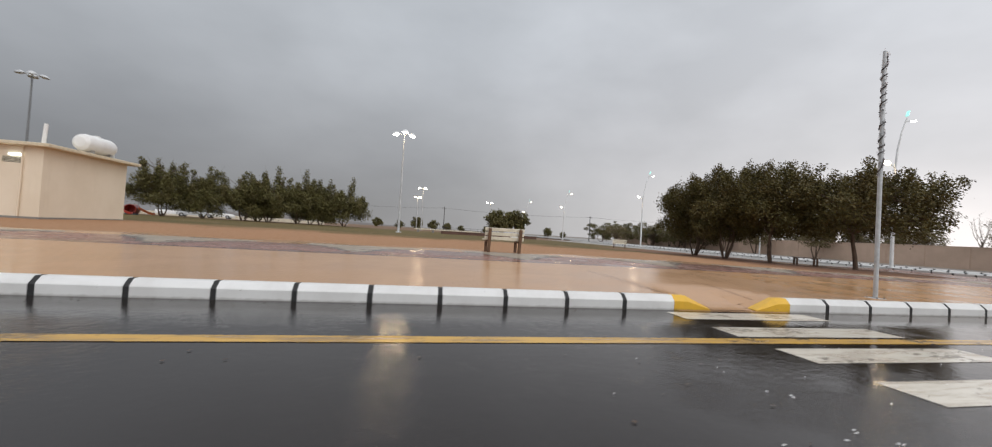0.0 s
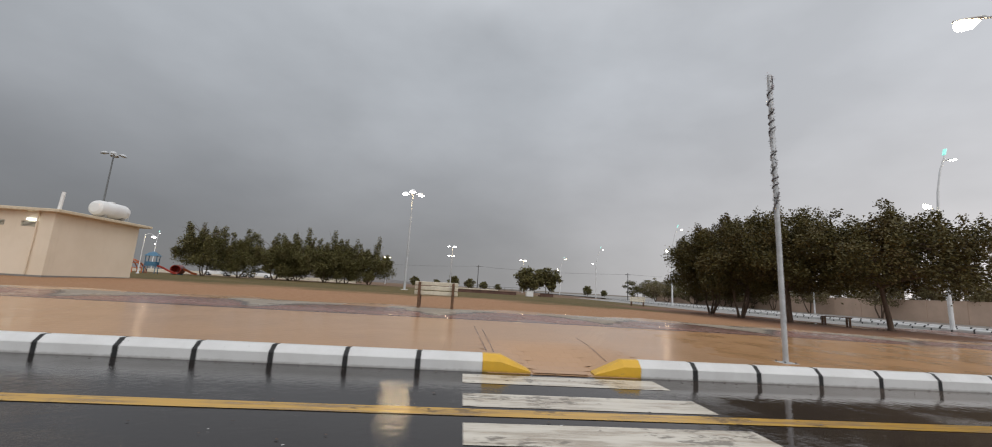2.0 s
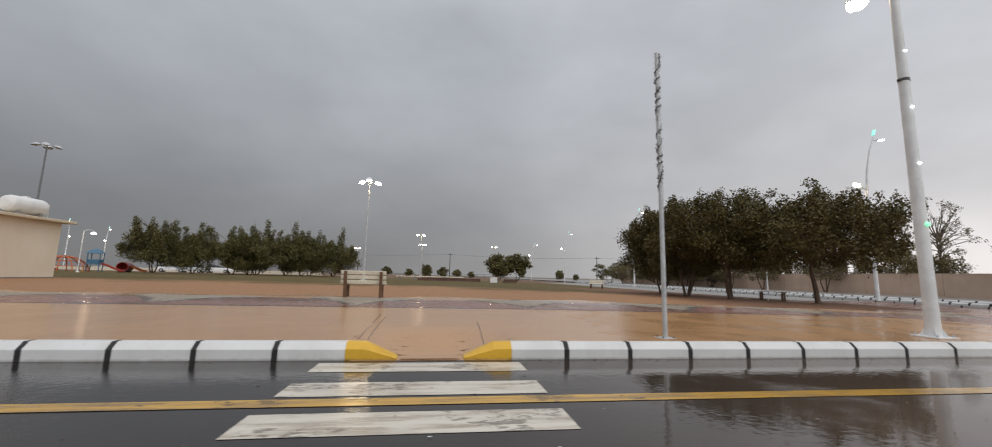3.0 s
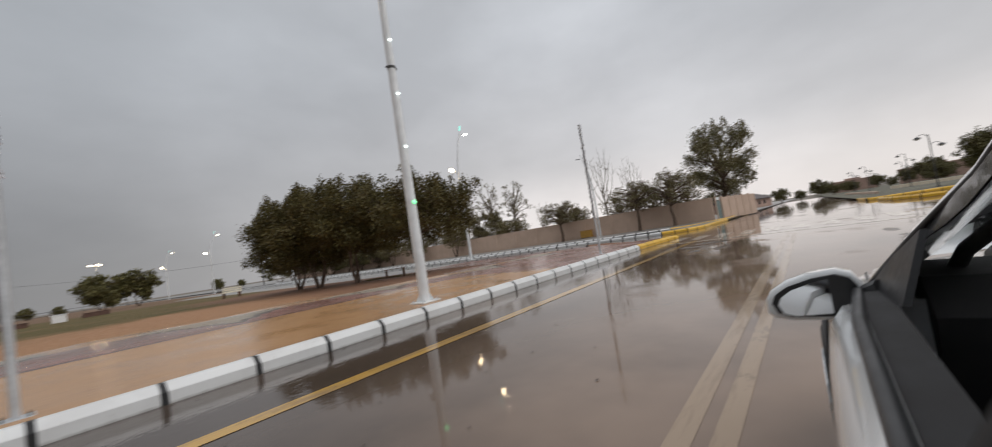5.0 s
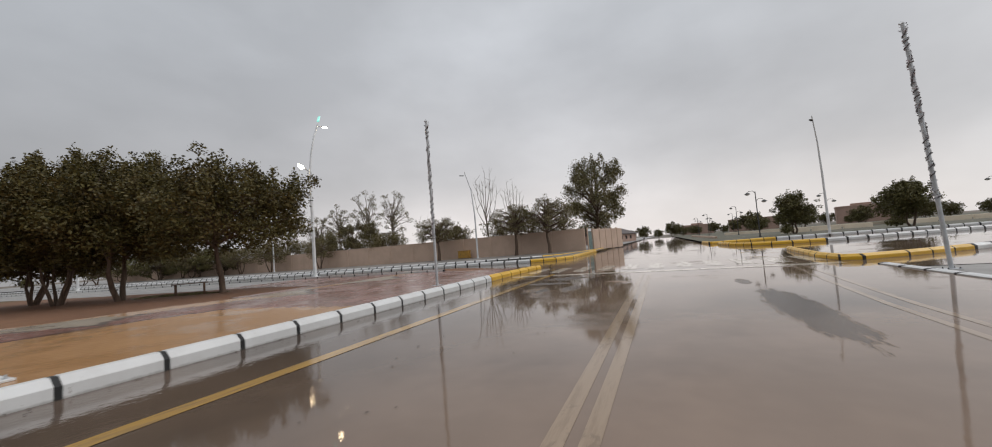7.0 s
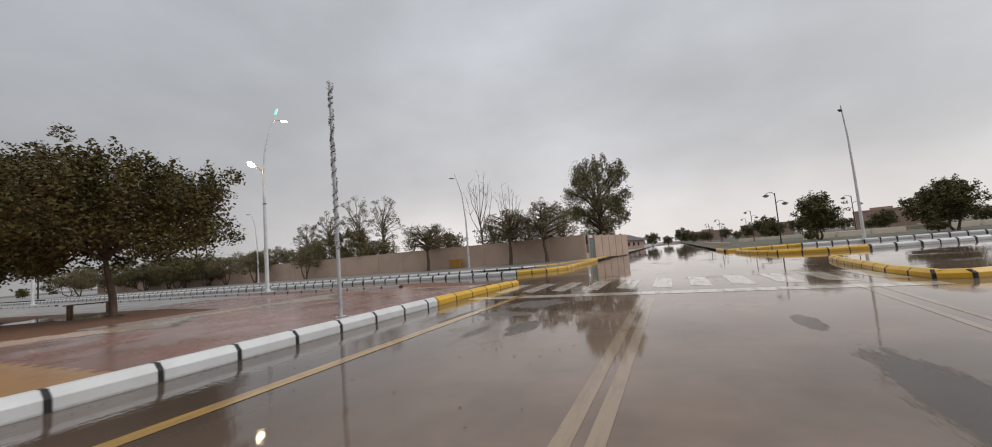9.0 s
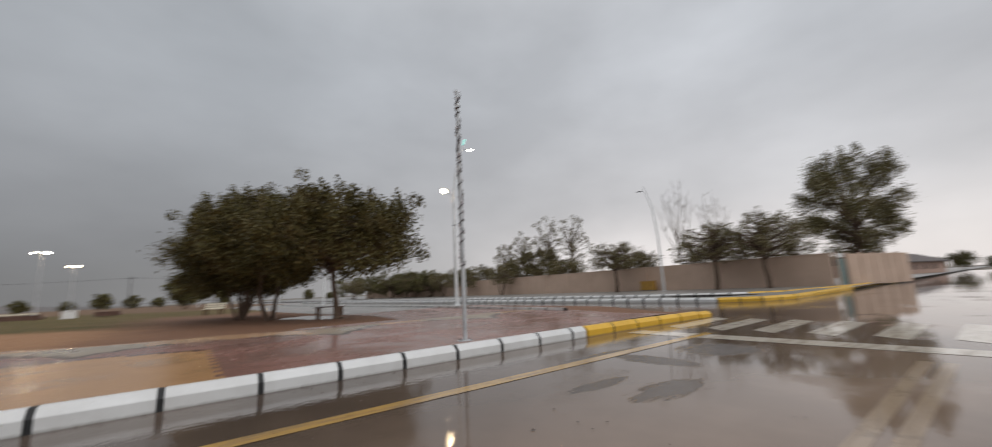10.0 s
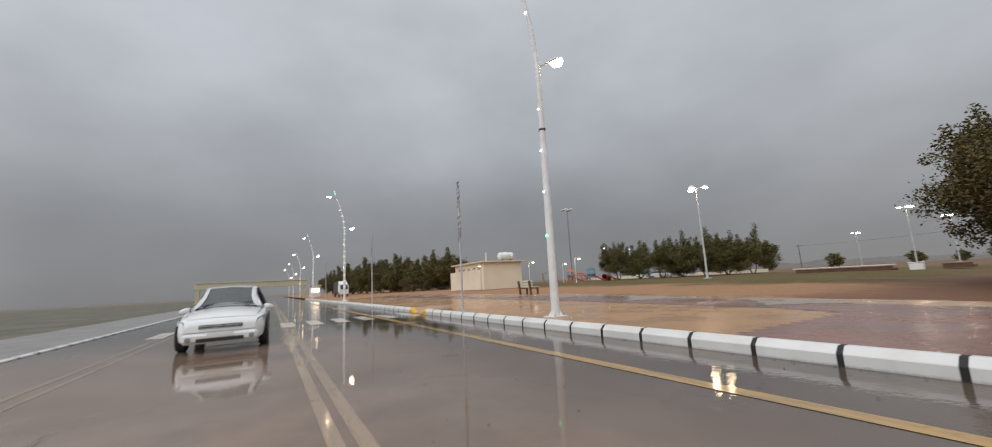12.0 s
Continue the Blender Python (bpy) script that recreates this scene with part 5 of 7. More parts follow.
far_wall = thing("wall_park_far", "long low white wall behind the lawn trees", "wall", kind="structure")
for k in range(13):
    part("panel", Geo().box(-70 + 4 * k, -66.06 + 4 * k, 86, 86.2, 0.2, 1.15 + 0.02 * (k % 3), 0.02), BENCH_SLAT, far_wall)
fence = thing("pipe_fence", "thin dark pipe fence at the far side of the park", "fence", pose(8, 130, 0.15))
for k in range(9):
    part("post", Geo().tube([(2.5 * k, 0, -0.1), (2.5 * k, 0, 1.6)], [0.05, 0.05], 6), POLE_DARK, fence)
for z in (0.7, 1.5):
    part("rail", Geo().tube([(0, 0, z), (20, 0, z)], [0.04, 0.04], 6), POLE_DARK, fence)

PLAY_RED = plain("play_red_plastic", (0.42, 0.05, 0.035), (0.34, 0.045, 0.03), 0.35, local=True)
PLAY_ORANGE = plain("play_orange_plastic", (0.55, 0.13, 0.035), (0.45, 0.11, 0.03), 0.35, local=True)
PLAY_BLUE = plain("play_blue_plastic", (0.05, 0.17, 0.27), (0.05, 0.13, 0.22), 0.35, local=True)
PLAY_YELLOW = plain("play_yellow_plastic", (0.78, 0.47, 0.06), (0.66, 0.4, 0.05), 0.35, local=True)


def play_tower(x, y, turn, roof_mat, label):
    root = thing("play_tower", label, "playground", pose(x, y, gz(x, y), 0, 0, turn) @ Matrix.Diagonal((0.85, 0.85, 0.8, 1)), "playground towers")
    for sx in (-0.7, 0.7):
        for sy in (-0.7, 0.7):
            part("post", Geo().tube([(sx, sy, -0.05), (sx, sy, 2.9)], [0.06, 0.06], 8), PLAY_BLUE, root)
    part("deck", Geo().box(-0.78, 0.78, -0.78, 0.78, 1.15, 1.25, 0.02), PLAY_BLUE, root)
    for sy in (-0.74, 0.74):
        part("side_panel", Geo().box(-0.62, 0.62, sy - 0.03, sy + 0.03, 1.28, 1.95, 0.02), PLAY_BLUE, root, "blue plastic panel")
    rings = [[(-0.95, -0.95, 2.9), (0.95, -0.95, 2.9), (0.95, 0.95, 2.9), (-0.95, 0.95, 2.9)], [(-0.5, -0.5, 3.4), (0.5, -0.5, 3.4), (0.5, 0.5, 3.4), (-0.5, 0.5, 3.4)], [(-0.08, -0.08, 3.7), (0.08, -0.08, 3.7), (0.08, 0.08, 3.7), (-0.08, 0.08, 3.7)]]
    part("roof", Geo().loft(rings), roof_mat, root, "bright plastic roof")
    rings = []
    for s, z in ((0.8, 1.22), (1.4, 1.0), (2.2, 0.55), (2.9, 0.22), (3.4, 0.15)):
        rings.append([(s, -0.34, z + 0.22), (s, -0.30, z), (s, 0.30, z), (s, 0.34, z + 0.22), (s, 0.39, z + 0.22), (s, 0.35, z - 0.05), (s, -0.35, z - 0.05), (s, -0.39, z + 0.22)])
    part("slide", Geo().loft(rings), PLAY_RED, root, "red plastic slide")
    for k in range(5):
        part("rung", Geo().tube([(-1.25 + 0.1 * k, -0.3, 0.22 + 0.22 * k), (-1.25 + 0.1 * k, 0.3, 0.22 + 0.22 * k)], [0.03, 0.03], 6), PLAY_YELLOW, root)
    for sy in (-0.3, 0.3):
        part("ladder_side", Geo().tube([(-1.35, sy, -0.03), (-0.8, sy, 1.25)], [0.035, 0.035], 6), PLAY_YELLOW, root)


play_tower(-38.0, 58.0, 20, PLAY_BLUE, "blue plastic play tower with a red slide")
play_tower(-47.5, 60.5, 70, PLAY_ORANGE, "blue play tower with an orange roof and slide")
barrel = thing("play_tunnel", "red plastic crawl tunnel with an orange chute", "playground", pose(-36.3, 60.6, gz(-36.3, 60.6), 0, 0, 15))
part("tube", Geo().lathe([(0.62, -0.9), (0.66, -0.88), (0.66, 0.88), (0.62, 0.9), (0.56, 0.88), (0.56, -0.88), (0.62, -0.9)], 20, pose(0, 0, 0.68, 90, 0, 0)), PLAY_RED, barrel, smooth=40)
for y in (-0.6, 0.6):
    part("cradle", Geo().box(-0.5, 0.5, y - 0.06, y + 0.06, -0.04, 0.14, 0.01), PLAY_BLUE, barrel)
rings = [[(sx, -0.32, z + 0.2), (sx, -0.28, z), (sx, 0.28, z), (sx, 0.32, z + 0.2), (sx, 0.36, z + 0.2), (sx, 0.33, z - 0.05), (sx, -0.33, z - 0.05), (sx, -0.36, z + 0.2)] for sx, z in ((0.7, 0.75), (1.2, 0.5), (1.8, 0.2), (2.3, 0.1))]
part("chute", Geo().loft(rings), PLAY_ORANGE, barrel, "orange plastic chute")
dome = thing("climbing_dome", "orange steel climbing dome in the playground", "climbing frame", pose(-40.6, 56.8, gz(-40.6, 56.8)))
for k in range(6):
    a = math.pi * k / 6
    part("hoop", Geo().tube([(2.4 * math.cos(t) * math.cos(a), 2.4 * math.cos(t) * math.sin(a), 1.9 * math.sin(t)) for t in [math.pi * i / 14 for i in range(15)]], [0.06] * 15, 6), PLAY_ORANGE, dome)
for t in (0.35, 0.75, 1.1):
    r, z = 2.4 * math.cos(t), 1.9 * math.sin(t)
    part("ring", Geo().tube([(r * math.cos(a), r * math.sin(a), z) for a in [2 * math.pi * i / 24 for i in range(25)]], [0.05] * 25, 6), PLAY_ORANGE, dome)
swing = thing("swing_frame", "red painted steel swing frame in the playground", "swing", pose(-47.5, 54.5, gz(-47, 54.5), 0, 0, 35))
for x in (-1.6, 1.6):
    for y in (-0.8, 0.8):
        part("leg", Geo().tube([(x, y, -0.05), (x, 0, 2.3)], [0.05, 0.045], 8), PLAY_RED, swing)
part("top_bar", Geo().tube([(-1.7, 0, 2.3), (1.7, 0, 2.3)], [0.05, 0.05], 8), PLAY_RED, swing)
for x in (-0.7, 0.7):
    seat = part("seat", Geo().box(x - 0.22, x + 0.22, -0.09, 0.09, 0.5, 0.54, 0.01), POLE_DARK, swing)
    for dx2 in (-0.2, 0.2):
        part("chain", Geo().tube([(x + dx2, 0, 0.54), (x + dx2, 0, 2.27)], [0.012, 0.012], 5), POLE_GREY, seat)


def lantern(x, y, z, turn, lit):
    """A dark park lantern post with a hooked arm, or a lit white one."""
    root = thing("park_lantern", "lit white lantern on a short post" if lit else "dark lantern post with two hooded lamps", "lamp post", pose(x, y, z, 0, 0, turn), "lit lanterns" if lit else "dark lanterns")
    m = POLE_WHITE if lit else POLE_DARK
    h = 4.6 if lit else 5.0
    part("post", Geo().tube([(0, 0, -0.02), (0, 0, 0.5), (0, 0, h)], [0.09, 0.06, 0.045], 10), m, root)
    part("foot", Geo().lathe([(0.16, 0), (0.16, 0.06), (0.09, 0.14)], 10), m, root)
    for side, drop in ((1, 0.0), (-1, 0.9)):
        if lit and side < 0:
            continue
        part("hook", Geo().tube([(0, 0, h - 0.15 - drop), (side * 0.25, 0, h + 0.10 - drop), (side * 0.62, 0, h + 0.08 - drop), (side * 0.78, 0, h - 0.10 - drop)], [0.03, 0.028, 0.025, 0.022], 6), m, root)
        part("hood", Geo().lathe([(0.05, 0.05), (0.20, -0.04), (0.30, -0.12), (0.29, -0.14)], 12, pose(side * 0.78, 0, h - 0.1 - drop)), m, root)
        part("globe", Geo().lathe([(0.22, -0.145), (0.20, -0.22), (0.06, -0.27)], 12, pose(side * 0.78, 0, h - 0.1 - drop)), LAMP_LIT if lit else TANK_WHITE, root, "lit globe" if lit else "unlit globe")


for x, y, turn in ((64.5, -9.4, 100), (82.0, -21.0, 80), (95.0, -12.0, 95), (118.0, -9.5, 100), (140.0, -9.0, 100), (104.0, -52.0, 60), (120.0, -64.0, 60), (82.0, -38.0, 70), (78.0, -47.0, 60), (150.0, -13.0, 95), (165.0, -11.0, 95), (128.0, -16.0, 90)):
    lantern(x, y, 0.16, turn, False)

for x, y in ((-33.5, 50.0), (-41.5, 45.0), (-52.0, 62.0)):
    lantern(x, y, gz(x, y), 40, True)

# ---- beyond the junction ----
for x, y, seed, h, w in ((68.8, -13.6, 81, 4.7, 3.9), (66.5, -22.8, 82, 4.6, 4.4)):
    tree(x, y, 0.16, seed, h, w, "round dark tree on the verge", "trees on the verge", trunks=2, clear=0.9, leaf=0.10, count=9500, lobes=28, clump=0.72, leaves=LEAF_FAR, spires=9)
verge_tree = tree(96.0, -34.0, 0.1, 83, 5.4, 6.6, "grey-green tree far beyond the junction", "trees on the verge", trunks=2, clear=0.7, leaf=0.17, count=4200, lobes=24, clump=0.9, leaves=LEAF_FAR, spires=6)
for k, (x, y) in enumerate(((118, -44), (128, -20), (150, -26), (172, 2), (178, -3), (168, 7), (180, 12), (160, -18), (128, 20), (60, -70), (84, -62), (140, -34), (146, -48), (156, -62), (134, -70), (110, -74), (120, -90), (96, -84), (165, -40), (180, -24), (190, -12), (172, -54), (200, -34), (150, -84), (74, -84), (104, -56), (136, -56), (112, -18), (190, 20), (200, 30), (185, 38), (112, -48), (118, -60), (126, -74), (150, -74), (162, -92), (140, -100), (172, -70), (186, -62), (190, -80), (205, -58), (210, -90), (220, -44), (226, -22), (215, -12), (160, -52), (176, -38), (178, -98), (196, -104), (130, -88), (228, -70), (232, -98), (90, -52), (98, -60), (236, -6), (168, -6))):
    size = 0.5 + 0.09 * (k * 5 % 7)
    copy_thing(verge_tree, pose(x, y, 0.0, 0, 0, 63 * k) @ Matrix.Diagonal((size, size * 1.1, size, 1)))
shrub = thing("shrub", "small clipped shrub at the foot of a tree", "shrub", pose(67.4, -12.6, 0.16))
part("stem", Geo().tube([(0, 0, -0.03), (0, 0, 0.3)], [0.05, 0.04], 6), BARK, shrub)
tagged(part("leaf_mass", crown_mesh("leaf_mass", [((0, 0, 0.55), 0.6, 0.7), ((0.4, 0.1, 0.5), 0.45, 0.7), ((-0.35, 0.2, 0.5), 0.45, 0.7)], 0.08, 900, np.random.default_rng(9), LEAF_FAR), None, shrub), kind="stuff")
copy_thing(shrub, pose(66.0, -21.4, 0.16, 0, 0, 80))

bank = thing("verge_wall", "long low cream wall across the verge", "wall", kind="structure")
for k in range(22):
    part("panel", Geo().box(98, 98.2, -74 + 2.9 * k, -71.12 + 2.9 * k, 0.1, 0.62 + 0.03 * (k % 2), 0.02), PLASTER, bank)
garden = thing("garden_wall", "low cream garden wall behind the second kerb", "wall", kind="structure")
for k in range(15):
    if k % 5 == 3:
        continue
    part("panel", Geo().box(-0.1, 0.1, -1.7, 1.7, 0.1, 0.72 + 0.04 * (k % 2), 0.02, pose(76.0 + 1.1 * k, -15.5 - 3.6 * k, 0, 0, 0, 17)), PLASTER, garden)
low_rail = thing("road_barrier", "low tan concrete barrier along the road ahead", "barrier", kind="structure")
for k in range(16):
    part("segment", Geo().box(74 + 3.0 * k, 76.9 + 3.0 * k, -6.3, -6.0, 0.0, 0.45, 0.03), WALL_TAN, low_rail)

HOUSE_TAN = make_wall_plaster("house_plaster", (0.46, 0.31, 0.25), (0.40, 0.27, 0.215), (0.30, 0.205, 0.165))
DARK_GLASS = plain("dark_window_glass", (0.03, 0.035, 0.04), (0.05, 0.055, 0.06), 0.1)


def house(x, y, turn, w, d, h, label):
    root = thing("house", label, "house", pose(x, y, 0, 0, 0, turn), "far houses")
    part("wall", Geo().box(-w / 2, w / 2, -d / 2, d / 2, -0.1, h, 0.03), HOUSE_TAN, root)
    part("parapet", Geo().box(-w / 2 - 0.12, w / 2 + 0.12, -d / 2 - 0.12, d / 2 + 0.12, h + 0.004, h + 0.55, 0.03), HOUSE_TAN, root)
    part("roof", Geo().box(-w * 0.18, w * 0.2, -d * 0.2, d * 0.2, h + 0.552, h + 1.3, 0.03), HOUSE_TAN, root, "stair head on the flat roof")
    n = int(w // 3.2)
    for k in range(n):
        cx = -w / 2 + w * (k + 0.5) / n
        win = part("window", Geo().box(cx - 0.6, cx + 0.6, -d / 2 - 0.05, -d / 2 - 0.004, 1.0, 2.3, 0.01), HOUSE_TAN, root)
        part("pane", Geo().box(cx - 0.5, cx + 0.5, -d / 2 - 0.07, -d / 2 - 0.054, 1.1, 2.2), DARK_GLASS, win)


house(205, -34, 80, 17, 9, 4.6, "tan flat-roofed house far beyond the junction")
house(190, -64, 75, 14, 9, 5.6, "tan flat-roofed house behind the verge trees")
house(240, -16, 85, 14, 9, 4.4, "tan flat-roofed house beside the road ahead")
house(300, -120, 70, 17, 10, 4.2, "tan flat-roofed house among trees")
ROOF_DARK = plain("dark_sheet_roof", (0.10, 0.075, 0.07), (0.07, 0.055, 0.05), 0.6)
shed = thing("long_shed", "long low shed with a dark pitched roof", "shed", pose(122, 14.5, 0, 0, 0, -12))
part("wall", Geo().box(-14, 14, -4, 4, -0.1, 2.2, 0.03), HOUSE_TAN, shed)
part("roof", Geo().prism([(-4.6, 2.2), (4.6, 2.2), (4.6, 2.35), (0, 4.0), (-4.6, 2.35)], -14.6, 14.6, "x"), ROOF_DARK, shed, "dark pitched roof")
for k in range(6):
    part("window", Geo().box(-12 + 4 * k, -10.6 + 4 * k, -4.05, -4.004, 0.9, 1.8, 0.01), DARK_GLASS, shed)
RAIL_WHITE = thing("road_rail", "low white rail beside the road ahead", "rail", pose(78, 8.6, 0.16, 0, 0, 3))
for k in range(10):
    part("post", Geo().tube([(3 * k, 0, -0.05), (3 * k, 0, 0.7)], [0.05, 0.05], 6), TANK_WHITE, RAIL_WHITE)
part("bar", Geo().tube([(0, 0, 0.62), (27, 0, 0.62)], [0.05, 0.05], 6), TANK_WHITE, RAIL_WHITE)


def wire_pole(x, y, h):
    root = thing("utility_pole", "dark utility pole carrying thin wires", "utility pole", pose(x, y, 0), "utility poles")
    part("post", Geo().tube([(0, 0, -0.1), (0, 0, h)], [0.14, 0.09], 8), POLE_DARK, root)
    part("crossarm", Geo().box(-0.8, 0.8, -0.05, 0.05, h - 0.5, h - 0.38, 0.01), POLE_DARK, root)
    return root


spots = [(50.0, 108.0, 7.4), (9.0, 128.0, 8.2), (-40.0, 152.0, 8.4), (92.0, 84.0, 7.4)]
for s in spots:
    wire_pole(*s)
for a, b in ((0, 1), (1, 2), (3, 0)):
    (x0, y0, h0), (x1, y1, h1) = spots[a], spots[b]
    cable = thing("overhead_cable", "thin dark cable strung between utility poles", "cable", None, "overhead cables")
    for off in (-0.7, 0.7):
        pts = [(x0 + (x1 - x0) * t + off, y0 + (y1 - y0) * t, h0 - 0.36 + (h1 - h0) * t - 2.4 * t * (1 - t)) for t in [i / 12 for i in range(13)]]
        part("wire", Geo().tube(pts, [0.012] * 13, 5), POLE_DARK, cable)

# low far hills behind the park
RIDGE = plain("far_hill_earth", (0.17, 0.15, 0.14), (0.13, 0.12, 0.115), 0.95, scale=0.02, grain=0.3, bump=0.2)
g = Geo()
n = 60
tops = [2.0 + 8.0 * ease(k, 0, 18) * (1 - ease(k, 38, 60)) * (0.75 + 0.5 * noise.noise(Vector((k * 0.21, 4.0, 0)))) for k in range(n + 1)]
g.add([(-420 + 6.4 * k, 690 + d, h * (1 if d == 30 else -0.1)) for k, h in enumerate(tops) for d in (0, 30, 60)],
      [(3 * k + j, 3 * k + 3 + j, 3 * k + 4 + j, 3 * k + 1 + j) for k in range(n) for j in (0, 1)])
tagged(part("backdrop_hills", g, RIDGE, smooth=True), "low bare hills on the far horizon", "hills", kind="structure")

# gate beam over the road far behind
BEAM = plain("cream_beam_paint", (0.55, 0.50, 0.36), (0.46, 0.41, 0.29), 0.6)
portal = thing("road_portal", "cream concrete portal beam across the road", "portal", pose(-92, 0, 0))
part("beam", Geo().box(-0.6, 0.6, -15.0, 8.6, 3.3, 4.7, 0.04), BEAM, portal)
for y in (-14.4, -5.6, 7.7):
    part("column", Geo().box(-0.45, 0.45, y - 0.45, y + 0.45, -0.05, 3.296, 0.03), BEAM, portal)
part("coping", Geo().box(-0.75, 0.75, -15.2, 8.8, 4.702, 4.85, 0.03), BEAM, portal)
kiosk = thing("guard_kiosk", "small white kiosk with a lit front", "kiosk", pose(-80, 9.6, gz(-80, 9.6)))
part("body", Geo().box(-1.2, 1.2, -1.1, 1.1, -0.05, 2.5, 0.03), TANK_WHITE, kiosk)
part("roof", Geo().box(-1.5, 1.5, -1.4, 1.4, 2.502, 2.66, 0.03), ROOF_TAN, kiosk)
part("lit_window", Geo().box(1.202, 1.24, -0.8, 0.8, 1.0, 2.0, 0.01), WINDOW_LIT, kiosk, "lit window")
truck = thing("box_truck", "dark box truck with a white cab roof, parked", "truck", pose(-47.0, 10.6, gz(-47, 10.6), 0, 0, 4) @ Matrix.Diagonal((0.82, 0.72, 0.9, 1)))
part("cargo_box", Geo().box(-2.6, 1.1, -1.05, 1.05, 0.75, 2.75, 0.03), POLE_DARK, truck, "dark cargo box")
part("cab", Geo().prism([(1.15, 0.5), (2.9, 0.5), (2.95, 1.3), (2.55, 2.2), (1.15, 2.25)], -0.95, 0.95, "y"), TANK_WHITE, truck, "white cab")
part("windscreen", Geo().prism([(2.955, 1.35), (2.985, 1.35), (2.60, 2.14), (2.57, 2.14)], -0.8, 0.8, "y"), DARK_GLASS, truck)
part("wind_deflector", Geo().prism([(1.15, 2.252), (2.3, 2.252), (1.2, 2.85)], -0.9, 0.9, "y"), TANK_WHITE, truck)
RUBBER = plain("black_rubber", (0.018, 0.018, 0.019), (0.03, 0.03, 0.03), 0.7, local=True)
for x in (-1.7, 2.0):
    for y in (-0.9, 0.9):
        wheel = part("wheel", Geo().lathe([(0.20, -0.12), (0.40, -0.11), (0.44, -0.06), (0.44, 0.06), (0.40, 0.11), (0.20, 0.12)], 18, pose(x, y, 0.44, 90, 0, 0)), RUBBER, truck, smooth=40)
        part("rim", Geo().lathe([(0.02, -0.125), (0.19, -0.122), (0.19, 0.122), (0.02, 0.125)], 14, pose(x, y, 0.44, 90, 0, 0)), POLE_GREY, wheel)
part("chassis", Geo().box(-2.5, 2.8, -0.4, 0.4, 0.48, 0.745, 0.02), POLE_DARK, truck)


def parked_car(x, y, z, turn, paint_mat, label):
    root = thing("parked_car", label, "car", pose(x, y, z, 0, 0, turn), "cars parked behind the trees")
    rings = []
    for cx, w, top in ((-2.15, 0.62, 0.72), (-2.05, 0.80, 0.92), (-1.2, 0.86, 0.98), (0.9, 0.86, 0.96), (1.9, 0.82, 0.82), (2.2, 0.62, 0.64)):
        rings.append([(cx, -w, 0.30), (cx, -w, top - 0.14), (cx, -w + 0.10, top), (cx, w - 0.10, top), (cx, w, top - 0.14), (cx, w, 0.30)])
    part("body", Geo().loft(rings), paint_mat, root, smooth=40)
    rings = [[(cx, -w, top - 0.47 if 0 < k < 3 else 0.95), (cx, -w + 0.14, top), (cx, w - 0.14, top), (cx, w, top - 0.47 if 0 < k < 3 else 0.95)] for k, (cx, w, top) in enumerate(((-1.75, 0.72, 0.98), (-1.0, 0.74, 1.40), (0.25, 0.74, 1.40), (1.15, 0.74, 0.98)))]
    part("cabin_glass", Geo().loft(rings), DARK_GLASS, root, "dark side and rear windows")
    part("roof", Geo().box(-0.98, 0.24, -0.56, 0.56, 1.402, 1.44, 0.015), paint_mat, root)
    for wx in (-1.35, 1.35):
        for wy in (-0.80, 0.80):
            wheel = part("wheel", Geo().lathe([(0.18, -0.10), (0.29, -0.10), (0.32, -0.06), (0.32, 0.06), (0.29, 0.10), (0.18, 0.10)], 14, pose(wx, wy, 0.32, 90, 0, 0)), RUBBER, root, smooth=40)
            part("rim", Geo().lathe([(0.02, -0.105), (0.17, -0.102), (0.17, 0.102), (0.02, 0.105)], 10, pose(wx, wy, 0.32, 90, 0, 0)), POLE_GREY, wheel)


for x, y, turn in ((-57.5, 28.0, 70), (-63.5, 25.6, 95), (-53.0, 29.4, 60), (-45.5, 32.6, 100), (-41.0, 78.0, 20), (-34.0, 79.0, 10)):
    parked_car(x, y, gz(x, y), turn, TANK_WHITE, "white saloon car parked under the trees")
parked_car(-37.5, 77.5, gz(-37, 77), 190, POLE_GREY, "silver saloon car parked under the trees")


# ---- white car standing in the lane ----
def make_car_paint():
    q = Mat("white_car_paint")
    drops = q.cells(70, True)
    big = q.noise(2.0, 3, 0.5, True)
    q.set(Base_Color=q.mix(q.ramp(big, 0.3, 0.7, 0.0, 0.35), (0.74, 0.75, 0.75), (0.60, 0.61, 0.61)), Roughness=0.25, Coat_Weight=1.0, Coat_Roughness=0.04)
    q.bump(q.ramp(drops, 0.10, 0.24), 0.35, 0.003)
    return q.m


CAR_WHITE = make_car_paint()
TRIM = plain("black_trim", (0.016, 0.016, 0.018), (0.026, 0.026, 0.027), 0.45, local=True)
CABIN = plain("dark_cabin_cloth", (0.020, 0.019, 0.020), (0.035, 0.033, 0.033), 0.85, local=True)
CABIN_LIGHT = plain("grey_cabin_plastic", (0.12, 0.115, 0.11), (0.09, 0.088, 0.085), 0.6, local=True)


def make_glass():
    q = Mat("car_glass")
    q.set(Base_Color=(0.55, 0.60, 0.60), Roughness=0.02, Transmission_Weight=0.92, IOR=1.45)
    q.bump(q.ramp(q.cells(60, True), 0.08, 0.2), 0.25, 0.002)
    return q.m


